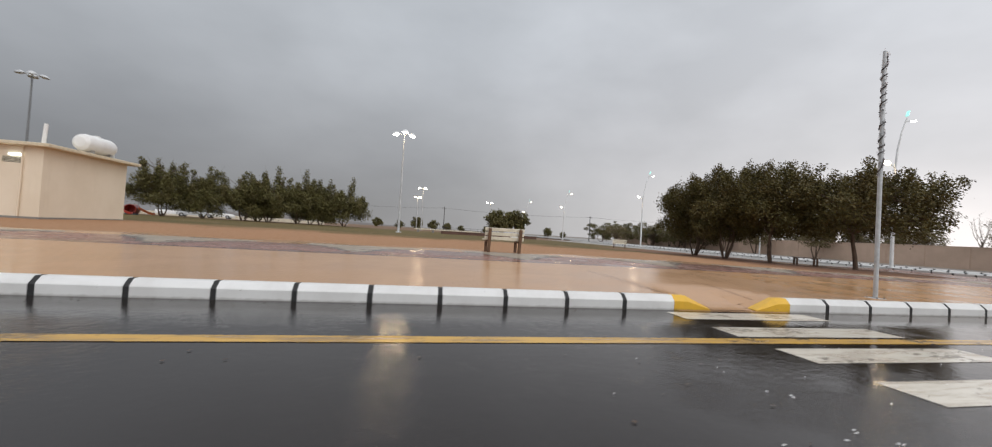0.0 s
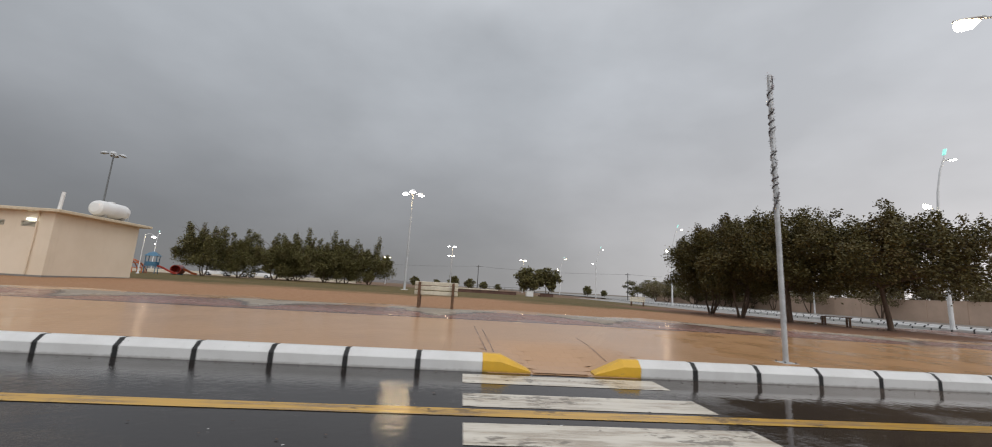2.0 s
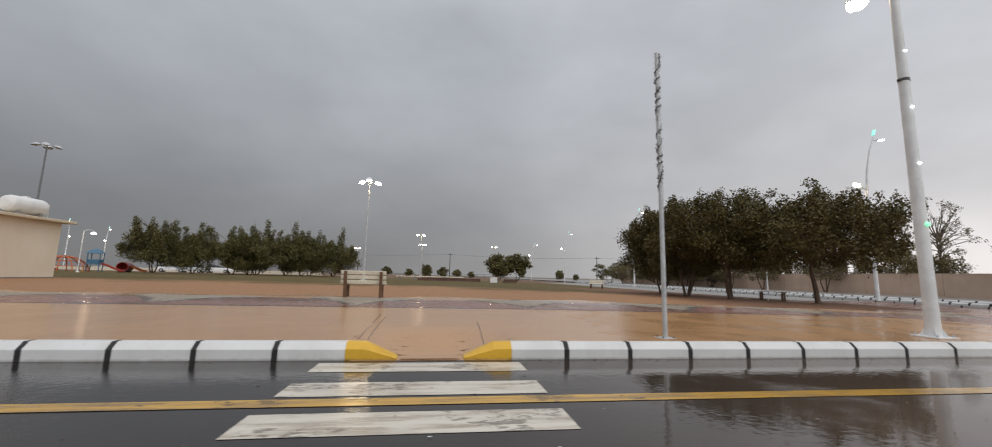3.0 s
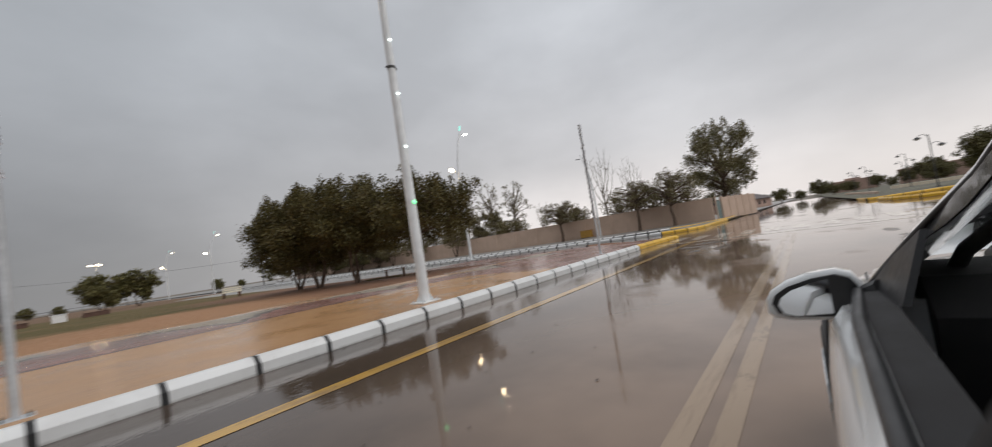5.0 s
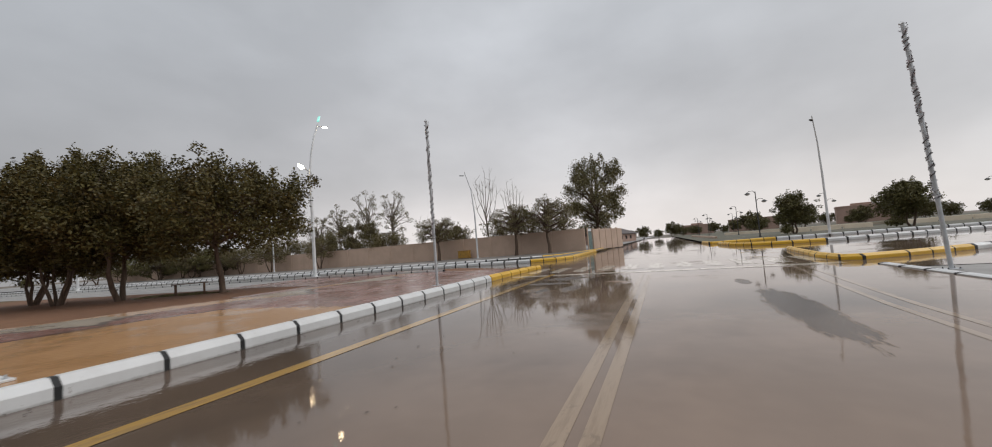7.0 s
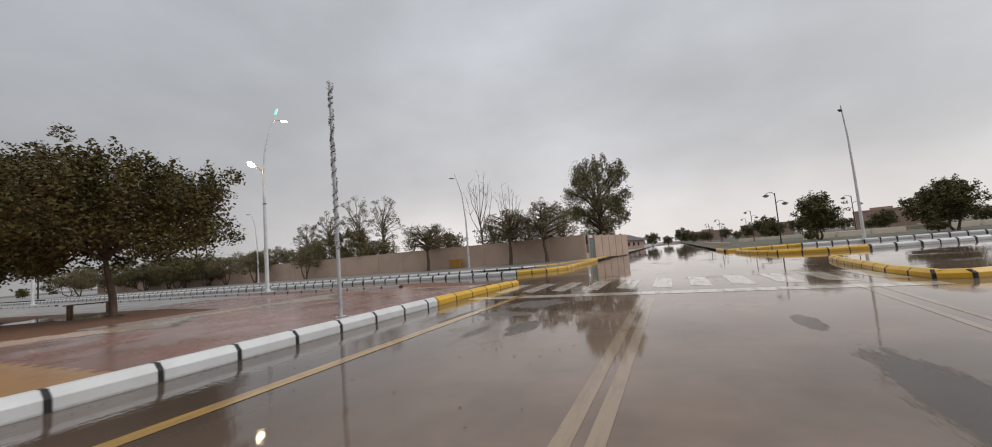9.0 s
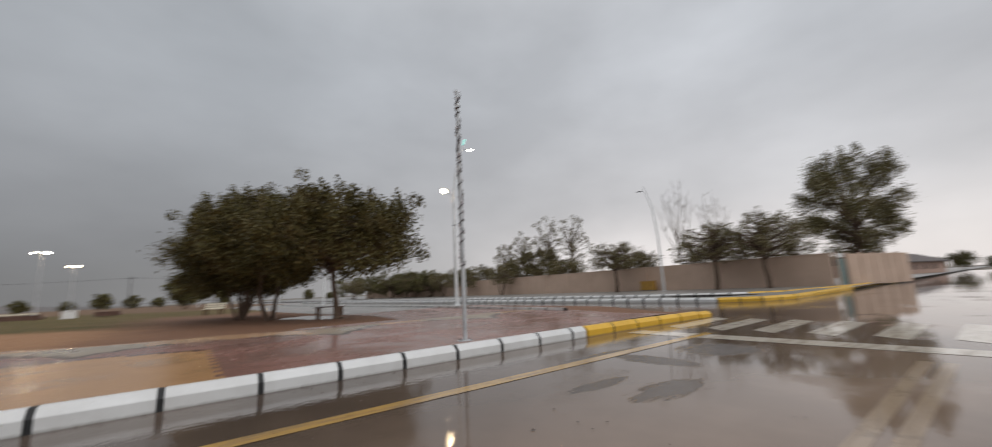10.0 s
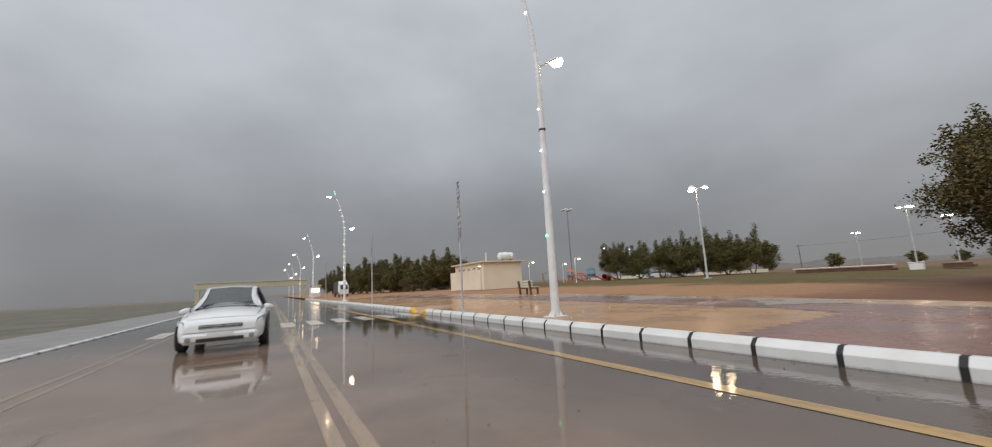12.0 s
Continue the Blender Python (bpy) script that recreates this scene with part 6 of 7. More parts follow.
GLASS = make_glass()
MIRROR = Mat("mirror_glass").set(Base_Color=(0.85, 0.86, 0.87), Metallic=1.0, Roughness=0.02).m
CHROME = plain("alloy_metal", (0.55, 0.56, 0.57), (0.48, 0.49, 0.5), 0.25, metal=0.9, local=True)
HEADLAMP = plain("headlamp_lens", (0.24, 0.26, 0.28), (0.18, 0.20, 0.22), 0.08, local=True, coat=1.0)
VISOR = plain("smoked_visor_plastic", (0.030, 0.030, 0.032), (0.07, 0.07, 0.072), 0.12, local=True, coat=0.6)
TAIL_RED = plain("tail_lamp_red", (0.30, 0.015, 0.012), (0.22, 0.012, 0.01), 0.15, local=True, coat=1.0)

car = thing("car", "white car wet with rain, driver's window open, on the road", "car", pose(10.318, -0.632, 0, 0, 0, -0.4))


def car_ring(x, w, zb, zt, crown):
    """One cross-section of the body; with no crown it is open above, for the cabin."""
    half = [(0.0, zb), (w * 0.86, zb), (w * 0.97, zb + 0.08), (w, zb + 0.24), (w * 0.995, zt - 0.20), (w * 0.975, zt - 0.07), (w * 0.935, zt - 0.015)]
    half += [(w * 0.895, zt), (w * 0.87, zb + 0.06), (0.0, zb + 0.06)] if crown is None else [(w * 0.86, zt + crown * 0.3), (w * 0.5, zt + crown * 0.85), (0.0, zt + crown)]
    return [(x, y, z) for y, z in half] + [(x, -y, z) for y, z in reversed(half[1:-1])]


lower = [(-2.30, 0.66, 0.45, 0.94, 0.02), (-2.24, 0.76, 0.36, 0.98, 0.02), (-2.05, 0.84, 0.28, 0.99, 0.01), (-1.90, 0.862, 0.26, 0.988, 0.01), (-1.88, 0.864, 0.26, 0.987, None), (-1.5, 0.90, 0.22, 0.98, None), (-0.4, 0.92, 0.20, 0.97, None), (0.60, 0.92, 0.20, 0.945, None), (0.62, 0.92, 0.20, 0.945, 0.0)]
part("body", Geo().loft([car_ring(*r) for r in lower]), CAR_WHITE, car, smooth=35)
nose = [(0.625, 0.92, 0.20, 0.925, 0.02), (1.06, 0.92, 0.20, 0.888, 0.03), (1.32, 0.91, 0.20, 0.862, 0.035), (1.57, 0.89, 0.21, 0.838, 0.04), (1.85, 0.865, 0.23, 0.80, 0.04), (2.06, 0.84, 0.21, 0.765, 0.04), (2.21, 0.80, 0.21, 0.715, 0.03), (2.30, 0.74, 0.22, 0.65, 0.02), (2.34, 0.68, 0.24, 0.59, 0.01)]
part("front_wing", Geo().loft([car_ring(*r) for r in nose]), CAR_WHITE, car, smooth=35)
rows = []
for x, w, z, rise in ((0.80, 0.745, 0.935, 0.07), (0.98, 0.755, 0.918, 0.10), (1.2, 0.748, 0.896, 0.098), (1.42, 0.738, 0.874, 0.092), (1.6, 0.728, 0.852, 0.086), (1.82, 0.712, 0.832, 0.076), (2.02, 0.69, 0.795, 0.058), (2.16, 0.66, 0.752, 0.035)):
    top = [(x, w * s, z + rise * v) for s, v in ((-1, 0.0), (-0.985, 0.14), (-0.93, 0.24), (-0.72, 0.56), (-0.66, 0.62), (-0.35, 0.9), (0, 1.0), (0.35, 0.9), (0.66, 0.62), (0.72, 0.56), (0.93, 0.24), (0.985, 0.14), (1, 0.0))]
    rows.append(top + [(x, w * s, z - 0.03) for s in (1, 0.5, 0, -0.5, -1)])
part("bonnet", Geo().loft(rows), CAR_WHITE, car, smooth=32)
part("cowl", Geo().prism([(0.86, 0.90), (1.08, 0.90), (1.06, 0.99), (0.98, 1.02)], -0.50, 0.50, "y"), TRIM, car, "black cowl below the windscreen")

roof_rows = []
for x, w, z in ((-0.08, 0.52, 1.485), (-0.25, 0.56, 1.512), (-0.7, 0.575, 1.535), (-1.3, 0.56, 1.515), (-1.75, 0.53, 1.45)):
    roof_rows.append([(x, w * s, z + 0.035 * (1 - s * s)) for s in (-1, -0.5, 0, 0.5, 1)] + [(x, w * s, z + 0.035 * (1 - s * s) - 0.035) for s in (1, 0.5, 0, -0.5, -1)])
part("roof", Geo().loft(roof_rows), CAR_WHITE, car, smooth=40)
# door edge and windscreen edge of the front pillars, from the cowl up to the roof
PILLAR = (((0.86, 0.785, 0.935), (1.14, 0.66, 0.985)), ((0.704, 0.728, 1.047), (0.984, 0.585, 1.060)), ((0.575, 0.703, 1.110), (0.86, 0.562, 1.118)), ((0.475, 0.668, 1.172), (0.767, 0.542, 1.165)),
          ((0.40, 0.645, 1.213), (0.677, 0.531, 1.202)), ((0.33, 0.628, 1.248), (0.60, 0.521, 1.232)), ((0.18, 0.612, 1.320), (0.40, 0.51, 1.320)), ((0.0, 0.605, 1.392), (0.14, 0.505, 1.43)), ((-0.22, 0.605, 1.445), (-0.10, 0.51, 1.500)))
RAIL = [(-0.22, 0.605, 1.445), (-0.7, 0.615, 1.475), (-1.25, 0.60, 1.455), (-1.72, 0.56, 1.375)]
for side in (1, -1):
    rings = []
    for a, b in PILLAR:
        a, b = Vector((a[0], side * a[1], a[2])), Vector((b[0], side * b[1], b[2]))
        out = Vector((0.0, side * 0.016, 0.014))
        rings.append([a, a.lerp(b, 0.10) + out * 0.7, a.lerp(b, 0.35) + out, a.lerp(b, 0.7) + out * 0.9, b + out * 0.2, b - out * 0.8, a.lerp(b, 0.5) - out * 1.6, a - out * 0.8])
    part("a_pillar", Geo().loft(rings), CAR_WHITE, car, smooth=45)
    edge = [Vector((a[0], side * (a[1] + 0.006), a[2] - 0.008)) for a, b in PILLAR] + [Vector((x, side * (y + 0.004), z - 0.01)) for x, y, z in RAIL[1:]]
    part("pillar_seal", Geo().tube(edge, [0.010, 0.009] + [0.0075] * (len(edge) - 2), 8), TRIM, car, "black rubber seal", smooth=50)
    part("roof_rail", Geo().tube([(x, side * (y - 0.03), z + 0.028) for x, y, z in RAIL], [0.042, 0.048, 0.048, 0.046], 10), CAR_WHITE, car, smooth=50)
    # tinted rain visor clipped along the top of the door window
    visor = []
    for x, y, z in ((0.60, 0.700, 1.090), (0.50, 0.680, 1.146), (0.42, 0.662, 1.192), (0.33, 0.642, 1.234), (0.16, 0.626, 1.307), (-0.02, 0.620, 1.380), (-0.22, 0.620, 1.428), (-0.40, 0.622, 1.442)):
        drop = 0.05 if x < 0.45 else 0.034
        visor.append([(x, side * y, z), (x - 0.012, side * (y + 0.014), z - drop), (x - 0.014, side * (y + 0.010), z - drop), (x - 0.002, side * (y - 0.004), z)])
    part("rain_visor", Geo().loft(visor), VISOR, car, "smoked rain visor with drops", smooth=50)
    part("inner_trim", Geo().tube([(0.92, side * 0.60, 0.945), (0.70, side * 0.60, 1.05), (0.47, side * 0.575, 1.14), (0.22, side * 0.545, 1.255), (-0.02, side * 0.53, 1.36)], [0.02, 0.018, 0.016, 0.02, 0.022], 8), CABIN_LIGHT, car, "grey inner pillar trim", smooth=50)
    part("b_pillar", Geo().tube([(-0.44, side * 0.815, 0.97), (-0.48, side * 0.715, 1.22), (-0.52, side * 0.60, 1.47)], [0.055, 0.05, 0.042], 8), TRIM, car, smooth=50)
    part("c_pillar", Geo().tube([(-2.0, side * 0.745, 0.97), (-1.84, side * 0.645, 1.22), (-1.66, side * 0.545, 1.42)], [0.08, 0.065, 0.055], 8), CAR_WHITE, car, smooth=50)
    part("belt_trim", Geo().tube([(0.80, side * 0.815, 0.945), (0.3, side * 0.842, 0.968), (-0.4, side * 0.846, 0.978), (-1.5, side * 0.82, 0.988), (-1.95, side * 0.765, 0.99)], [0.013] * 5, 8), TRIM, car, "black belt trim", smooth=50)
    pane = Geo().add([(-0.54, side * 0.79, 0.985), (-1.9, side * 0.735, 0.995), (-1.66, side * 0.575, 1.38), (-0.56, side * 0.615, 1.455)], [(0, 1, 2, 3)])
    part("rear_window", pane, GLASS, car, "rain-wet side glass")
    sill = part("door_card", Geo().loft([[(0.70, side * y, z) for y, z in ((0.82, 0.95), (0.76, 0.955), (0.74, 0.5), (0.82, 0.5))], [(-0.40, side * y, z) for y, z in ((0.83, 0.972), (0.77, 0.975), (0.75, 0.5), (0.83, 0.5))]]), CABIN, car, "dark inner door panel")
    for x in (-0.10, -1.22):
        part("door_handle", Geo().tube([(x - 0.11, side * 0.918, 0.80), (x - 0.07, side * 0.942, 0.803), (x + 0.07, side * 0.942, 0.803), (x + 0.11, side * 0.918, 0.80)], [0.013] * 4, 8), CAR_WHITE, sill, smooth=50)
    for x in (0.78, -0.42, -1.58):
        w = 0.921 if x > -1 else 0.898
        part("door_gap", Geo().tube([(x, side * w * 0.982, 0.36), (x, side * w * 0.998, 0.55), (x, side * w * 0.994, 0.74), (x, side * w * 0.972, 0.90)], [0.004] * 4, 5), TRIM, car, "dark shut line")
    part("bonnet_gap", Geo().tube([(0.72, side * 0.792, 0.930), (1.0, side * 0.772, 0.912), (1.3, side * 0.762, 0.889), (1.58, side * 0.748, 0.862), (1.9, side * 0.725, 0.815)], [0.0035] * 5, 6), TRIM, car, "dark shut line")
    sail = Geo().loft([[(0.84, side * 0.79, 0.935), (0.66, side * 0.735, 1.055), (0.50, side * 0.70, 1.13), (0.44, side * 0.76, 0.965)], [(0.84, side * 0.775, 0.935), (0.66, side * 0.72, 1.055), (0.50, side * 0.685, 1.13), (0.44, side * 0.745, 0.965)]])
    part("quarter_panel", sail, TRIM, car, "black sail panel")
    rings = []
    for y, front, zlo, zhi in ((0.80, 0.05, 0.895, 0.965), (0.825, 0.09, 0.872, 1.004), (0.86, 0.115, 0.862, 1.015), (0.92, 0.12, 0.858, 1.006), (0.985, 0.105, 0.858, 0.984), (1.03, 0.075, 0.866, 0.955), (1.046, 0.04, 0.88, 0.93)):
        mid, half = (zlo + zhi) / 2, (zhi - zlo) / 2
        rings.append([(0.752 + front * max(0.0, math.cos(t)) ** 0.6 if math.cos(t) > 0 else 0.752 + 0.012 * math.cos(t), side * y, mid + half * math.copysign(abs(math.sin(t)) ** 0.6, math.sin(t))) for t in [2 * math.pi * i / 18 for i in range(18)]])
    mirror = part("door_mirror", Geo().loft(rings), CAR_WHITE, car, "white door mirror", smooth=50)
    ring = [(0.815, 0.895), (0.812, 0.955), (0.83, 0.988), (0.862, 1.000), (0.92, 0.990), (0.985, 0.967), (1.02, 0.942), (1.032, 0.915), (1.02, 0.884), (0.985, 0.872), (0.87, 0.873), (0.835, 0.879)]
    part("mirror_frame", Geo().prism([(side * y, z) for y, z in ring], 0.732, 0.742, "x"), TRIM, mirror, "black mirror surround")
    tilt = pose(0.722, side * 0.92, 0.933, 0, 0, side * 17)
    glass = [[tilt @ Vector((d, side * (y - 0.92) * 0.86, (z - 0.933) * 0.84)) for y, z in ring] for d in (-0.002, 0.002)]
    part("mirror_glass", Geo().loft(glass), MIRROR, mirror, "mirror glass")
    part("mirror_arm", Geo().tube([(0.72, side * 0.765, 0.955), (0.76, side * 0.82, 0.92)], [0.028, 0.03], 8), TRIM, mirror)
    part("headlamp", Geo().loft([[(x, side * y, z) for x, y, z in ((1.93, 0.83, 0.755), (2.20, 0.70, 0.715), (2.28, 0.66, 0.60), (1.98, 0.845, 0.64))], [(x, side * y, z) for x, y, z in ((1.945, 0.862, 0.755), (2.255, 0.735, 0.715), (2.33, 0.68, 0.60), (1.99, 0.872, 0.64))]]), HEADLAMP, car, "clear headlamp")
    part("fog_lamp", Geo().lathe([(0.02, 0.0), (0.055, 0.004), (0.055, 0.02), (0.03, 0.026)], 14, pose(2.385, side * 0.60, 0.33, 0, 90, 0)), HEADLAMP, car, "round fog lamp", smooth=50)
    part("tail_lamp", Geo().box(-2.31, -2.20, side * 0.66 - 0.11, side * 0.66 + 0.11, 0.78, 0.95, 0.02), TAIL_RED, car, "red tail lamp")
    part("wiper", Geo().tube([(1.04, side * 0.30 - 0.25, 1.035), (0.97, side * 0.30, 1.075), (0.90, side * 0.30 + 0.27, 1.092)], [0.009] * 3, 6), TRIM, car, "black wiper")
    for x in (1.42, -1.42):
        part("wheel_arch", Geo().tube([(x + 0.395 * math.cos(a), side * 0.912, 0.36 + 0.385 * math.sin(a)) for a in [math.pi * i / 12 for i in range(13)]], [0.018] * 13, 6), TRIM, car, "dark wheel arch lip", smooth=50)
        wheel = part("wheel", Geo().lathe([(0.20, -0.11), (0.31, -0.105), (0.345, -0.07), (0.345, 0.07), (0.31, 0.105), (0.20, 0.11)], 24, pose(x, side * 0.835, 0.345, 90, 0, 0)), RUBBER, car, "black tyre", smooth=40)
        rim = Geo()
        for k in range(5):
            rim.box(-0.028, 0.028, 0.02, 0.21, 0.085, 0.105, 0.005, pose(x, side * 0.835, 0.345, 90, 0, 0) @ pose(0, 0, 0, 0, 0, 72 * k) if side < 0 else pose(x, side * 0.835, 0.345, 90, 0, 0) @ pose(0, 0, -0.19, 0, 0, 72 * k))
        rim.lathe([(0.19, -0.115), (0.215, -0.115), (0.215, 0.115), (0.19, 0.115)], 20, pose(x, side * 0.835, 0.345, 90, 0, 0))
        part("rim", rim, CHROME, wheel)
part("windscreen", Geo().add([(1.10, -0.63, 0.985), (1.10, 0.63, 0.985), (-0.08, 0.50, 1.485), (-0.08, -0.50, 1.485), (1.17, 0, 1.02), (-0.04, 0, 1.512)], [(0, 4, 5, 3), (4, 1, 2, 5)]), GLASS, car, "rain-wet windscreen")
part("rear_glass", Geo().add([(-2.12, -0.66, 1.0), (-2.12, 0.66, 1.0), (-1.75, 0.50, 1.435), (-1.75, -0.50, 1.435)], [(0, 1, 2, 3)]), GLASS, car, "rain-wet rear glass")
part("tailgate", Geo().loft([[(-2.325, -0.64, 0.56), (-2.325, 0.64, 0.56), (-2.335, 0.64, 0.78), (-2.335, -0.64, 0.78)], [(-2.30, -0.64, 0.56), (-2.30, 0.64, 0.56), (-2.30, 0.64, 0.78), (-2.30, -0.64, 0.78)]]), CAR_WHITE, car, "white tailgate panel")
part("grille", Geo().box(2.27, 2.352, -0.44, 0.44, 0.52, 0.63, 0.03), TRIM, car, "black grille")
for z in (0.553, 0.597):
    part("grille_bar", Geo().box(2.350, 2.362, -0.41, 0.41, z - 0.008, z + 0.008, 0.003), CHROME, car, "bright grille bar")
part("bumper", Geo().box(2.12, 2.395, -0.74, 0.74, 0.22, 0.47, 0.07), CAR_WHITE, car, "white front bumper")
part("air_intake", Geo().box(2.36, 2.402, -0.46, 0.46, 0.26, 0.35, 0.015), TRIM, car, "black lower intake")
part("bumper", Geo().box(-2.37, -2.16, -0.70, 0.70, 0.34, 0.56, 0.05), TRIM, car, "black rear bumper")
part("number_plate", Geo().box(2.396, 2.408, -0.26, 0.26, 0.365, 0.455, 0.004), TANK_WHITE, car, "blank pale plate")
part("number_plate", Geo().box(-2.350, -2.338, -0.26, 0.26, 0.60, 0.70, 0.004), TANK_WHITE, car, "blank pale plate")
part("dashboard", Geo().loft([[(x, y, z) for y in (-0.70,) for x, z in ((0.98, 0.99), (0.62, 1.00), (0.52, 0.92), (0.60, 0.55), (0.98, 0.55))], [(x, 0.70, z) for x, z in ((0.98, 0.99), (0.62, 1.00), (0.52, 0.92), (0.60, 0.55), (0.98, 0.55))]]), CABIN, car, "dark dashboard")
wheel_pts = [(0.42 + 0.09 * math.sin(t), 0.38 + 0.185 * math.cos(t), 0.90 + 0.165 * math.sin(t)) for t in [2 * math.pi * i / 24 for i in range(25)]]
sw = part("steering_wheel", Geo().tube(wheel_pts, [0.016] * 25, 8), TRIM, car, smooth=50)
part("spoke", Geo().box(0.40, 0.44, 0.22, 0.54, 0.87, 0.92, 0.01), TRIM, sw)
for y in (0.38, -0.38):
    seat = part("seat", Geo().box(-0.42, 0.12, y - 0.25, y + 0.25, 0.42, 0.60, 0.06), CABIN, car, "dark cloth seat")
    part("backrest", Geo().box(-0.09, 0.09, -0.24, 0.24, 0, 0.62, 0.06, pose(-0.46, y, 0.56, 0, -16, 0)), CABIN, seat)
    part("headrest", Geo().box(-0.05, 0.05, -0.13, 0.13, 0, 0.18, 0.04, pose(-0.66, y, 1.20, 0, -12, 0)), CABIN, seat)
part("rear_seat", Geo().box(-1.45, -1.0, -0.66, 0.66, 0.42, 0.60, 0.05), CABIN, car, "dark rear bench seat")
part("rear_backrest", Geo().box(-1.62, -1.45, -0.64, 0.64, 0.55, 1.15, 0.05), CABIN, car)
part("floor_pan", Geo().box(-1.9, 0.9, -0.72, 0.72, 0.24, 0.30), CABIN, car)
part("headliner", Geo().box(-1.6, -0.12, -0.52, 0.52, 1.452, 1.468), CABIN, car, "dark headliner")


# ---- paving stones of the park's pavement, dropped kerb ramp ----
PITCH = 0.205


def zone(x, y):
    """Which paving colour lies at a place: tan, orange, red, grey, dark or dull red."""
    base = 11.2 - 0.8 * ease(x, 18, 21)
    east = x > 20.2
    beat = ((x - 3.4) / 4.9) % 1.0
    arc = 0.28 + 2.2 * math.sin(math.pi * beat) ** 0.85
    near_tip = beat > 0.66 or beat < 0.36
    off = y - base
    if abs(off) < 0.105 and not east:
        return 5
    if off > 0:
        if off < arc - 0.11:
            return 2
        if off < arc + (0.22 if near_tip and off < 2.2 else -0.2):
            return 4
        if off < 2.9:
            return 0 if 19.0 < x < 22.5 or not near_tip else 3
        return (2 if off < 4.0 else -1) if x > 22.5 else 0 if off < 3.5 + 0.4 * math.sin(x * 1.3) else -1
    return 2 if east else 1 if x + 1.6 * noise.noise(Vector((x * 0.9, y * 1.3, 2.0))) + 0.9 * noise.noise(Vector((x * 4.7, y * 4.1, 7.0))) > 8.9 else 0


PAVERS = [PAVE_TAN, PAVE_ORANGE, PAVE_RED, PAVE_GREY, PAVE_DARK, PAVE_DULL]


SIZE = PITCH - 0.0002
BEV = 0.0025


def paver_shape(tilt):
    h = SIZE / 2
    vs = [(-h, -h, -0.0004), (h, -h, -0.0004), (h, h, -0.0004), (-h, h, -0.0004)]
    t = h - BEV
    vs += [(-t, -t, 0.001 + tilt[0]), (t, -t, 0.001 + tilt[1]), (t, t, 0.001 + tilt[2]), (-t, t, 0.001 + tilt[3])]
    return vs, [(4, 5, 6, 7), (0, 1, 5, 4), (1, 2, 6, 5), (2, 3, 7, 6), (3, 0, 4, 7)]


paving = thing("pavement", "wet interlocking paving in tan, orange, red and grey", "pavement", kind="structure")
one = []
for k, m in enumerate(PAVERS):
    vs, fs = paver_shape((0.0005, -0.0004, 0.0004, -0.0005))
    one.append(Geo().add(vs, fs).data("paving_stone", m))
rng = np.random.default_rng(17)
verts, faces, slots = [], [], []
rows_y = int((15.2 - 6.53) / PITCH)
y_first = 6.53 + SIZE / 2
for j in range(-1, rows_y):
    y = y_first + j * PITCH
    shift = 0.5 * PITCH * (j % 2)
    for i in range(int(58 / PITCH)):
        x = -26.0 + i * PITCH + shift
        if x > 31.8 or (j < 0 and not 5.15 < x < 6.05):
            continue
        z = stone_height(x, y)
        kind = zone(x, y)
        if kind < 0:
            continue
        if 13.9 < x < 23.6 and 0 <= j < 6:
            ob = part("paving_stone", one[kind], None, paving)
            ob.matrix_local = pose(x, y, z, rng.uniform(-0.1, 0.1), rng.uniform(-0.1, 0.1), 90 * int(rng.integers(4)))
            continue
        tx, ty = rng.normal(0, 0.0012 if kind == 0 else 0.002, 2)
        vs, fs = paver_shape((0, 0, 0, 0))
        k = len(verts)
        verts.extend((x + a, y + b, stone_height(x + a, y + b) + c + a * tx + b * ty) for a, b, c in vs)
        faces.extend(tuple(v + k for v in f) for f in fs)
        slots.extend([kind] * 5)
me = bpy.data.meshes.new("paving_field")
me.from_pydata(verts, [], faces)
for m in PAVERS:
    me.materials.append(m)
me.polygons.foreach_set("material_index", slots)
me.update()
g = Geo()
lip = [(4.50, 6.30, 0.002), (6.70, 6.30, 0.002), (6.70, 6.56, 0.028), (4.50, 6.56, 0.028)]
g.add(lip + [(x, y, z - 0.03) for x, y, z in lip], [(0, 1, 2, 3), (0, 4, 5, 1), (1, 5, 6, 2), (2, 6, 7, 3), (3, 7, 4, 0)])
part("ramp_lip", g, PAVE_TAN, paving, "muddy lip of the dropped kerb")
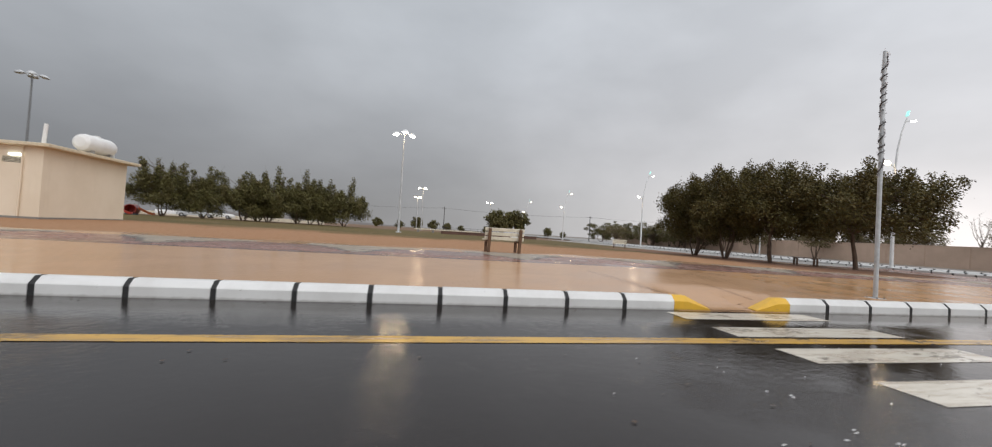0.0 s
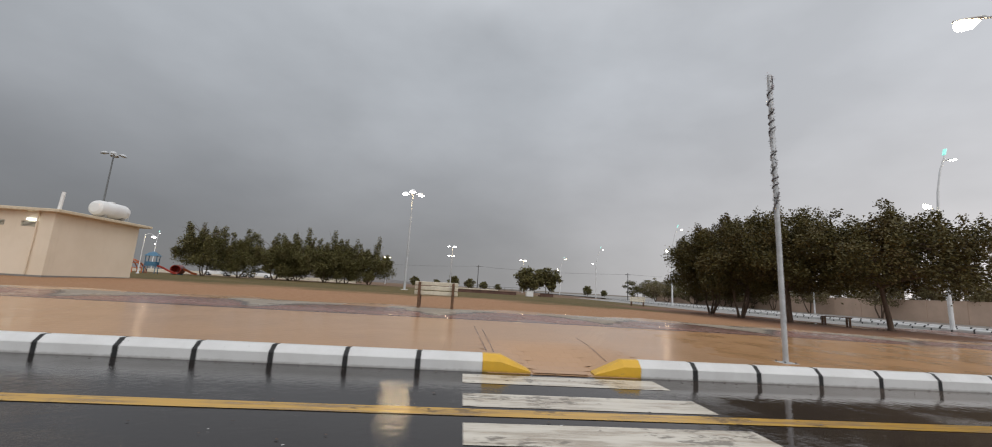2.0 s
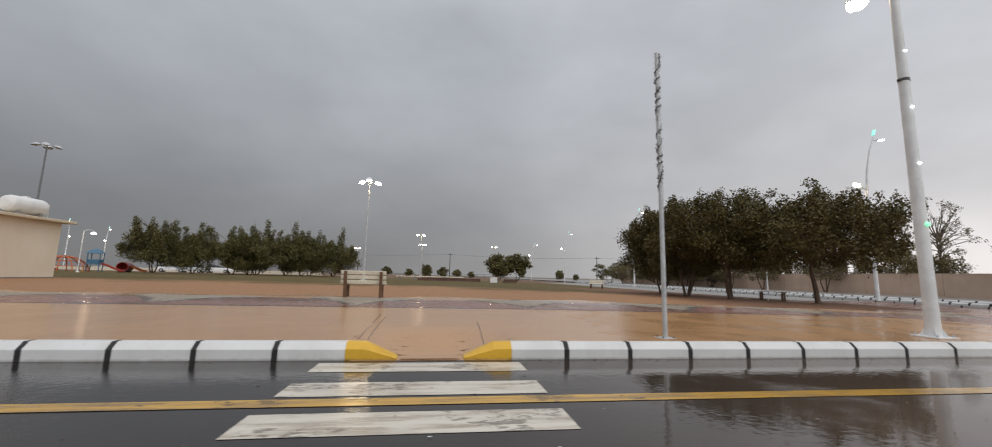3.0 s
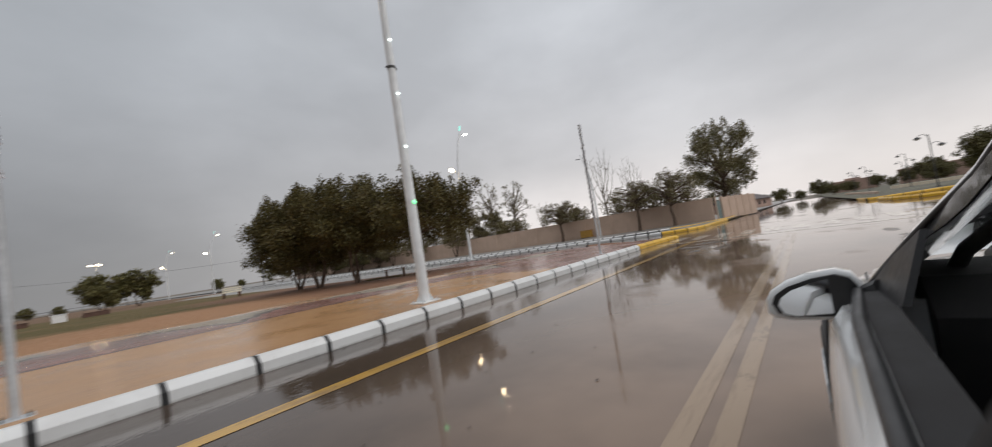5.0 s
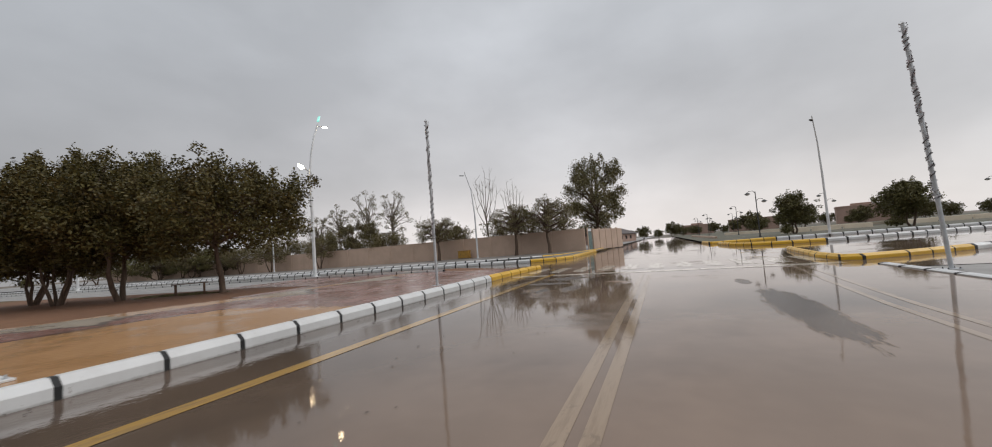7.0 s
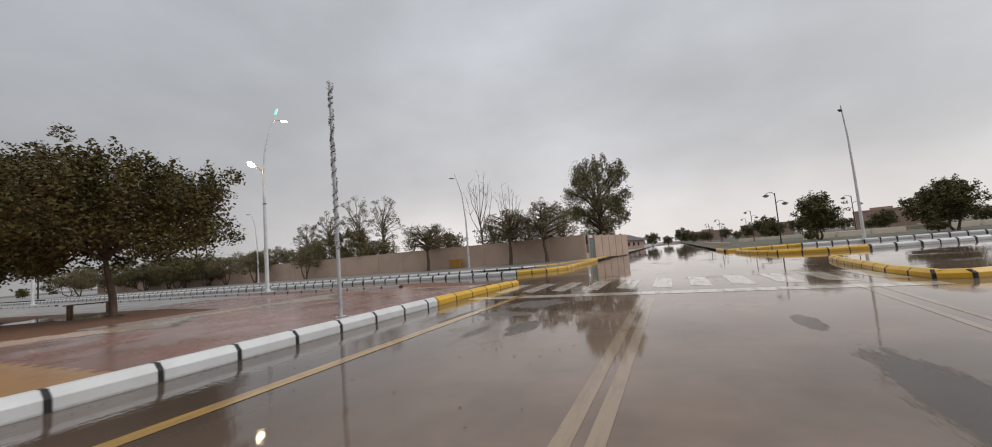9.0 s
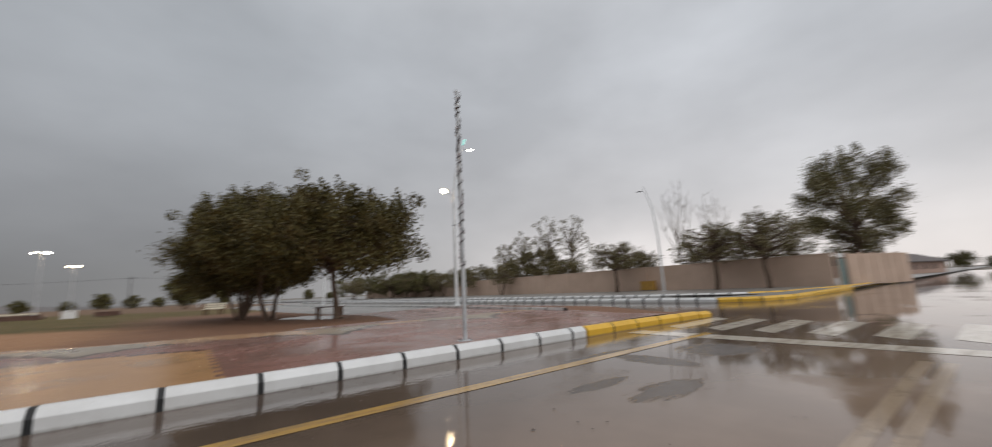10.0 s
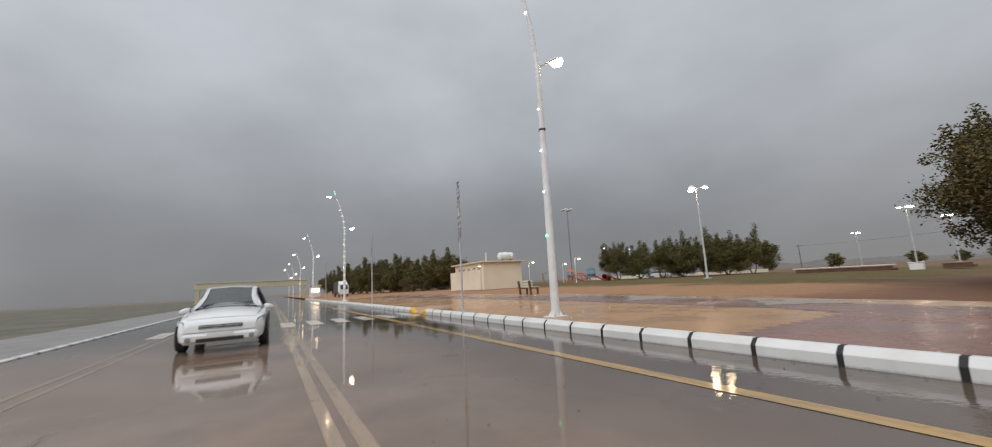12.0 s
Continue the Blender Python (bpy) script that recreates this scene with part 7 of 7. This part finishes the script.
for run in (((4.50, 6.75), (4.40, 9.8)), ((4.62, 6.9), (4.56, 9.4)), ((6.40, 6.75), (6.48, 8.8))):
    (xa, ya), (xb, yb) = run
    pts = [(xa + (xb - xa) * i / 8, ya + (yb - ya) * i / 8) for i in range(9)]
    g = Geo().add([(x + d, y, stone_height(x, y) + 0.0045) for x, y in pts for d in (-0.006, 0.006)], [(2 * i, 2 * i + 2, 2 * i + 3, 2 * i + 1) for i in range(8)])
    part("seam", g, PAVE_DULL, paving, "dark open seam beside the ramp")
field = new("paving_field", me)
field.parent = paving
tagged(field, "wet paving stones laid in coloured bands", kind="stuff")


# ---- washed-up specks on the road ----
LITTER = plain("wet_leaf_litter", (0.085, 0.045, 0.022), (0.035, 0.022, 0.014), 0.4)
rng = np.random.default_rng(4)
g = Geo()
for k in range(520):
    near_kerb = rng.random() < 0.5
    x = rng.uniform(-6, 24)
    y = 6.30 - abs(rng.normal()) * 0.12 if near_kerb else rng.uniform(1.4, 6.2)
    if 4.0 < x < 7.0 and near_kerb:
        y = 6.36 - abs(rng.normal()) * 0.25
    s, a = rng.uniform(0.008, 0.028), rng.uniform(0, 6.28)
    u, w = Vector((math.cos(a), math.sin(a), 0)) * s, Vector((-math.sin(a), math.cos(a), 0)) * s * rng.uniform(0.25, 0.6)
    c = Vector((x, y, 0.010))
    g.add([c - u, c + w, c + u, c - w, c + Vector((0, 0, 0.004))], [(0, 1, 4), (1, 2, 4), (2, 3, 4), (3, 0, 4)])
pale = Geo()
for k in range(24):
    x, y = rng.uniform(1.5, 9.0), rng.uniform(2.0, 4.2)
    if k % 3 == 0:
        x, y = rng.uniform(2.5, 4.4), rng.uniform(2.2, 3.6)
    s, a = rng.uniform(0.007, 0.020), rng.normal() * 0.5
    u, w = Vector((math.cos(a), math.sin(a), 0)) * s, Vector((-math.sin(a), math.cos(a), 0)) * s * 0.35
    c = Vector((x, y, 0.010))
    pale.add([c - u, c + w, c + u, c - w, c + Vector((0, 0, 0.005))], [(0, 1, 4), (1, 2, 4), (2, 3, 4), (3, 0, 4)])
tagged(part("paint_flakes", pale, TANK_WHITE), "pale flakes lying on the wet asphalt", "litter", kind="stuff")
litter = part("leaf_litter", g, LITTER)
tagged(litter, "small brown leaves and grit washed along the gutter", "litter", kind="stuff")
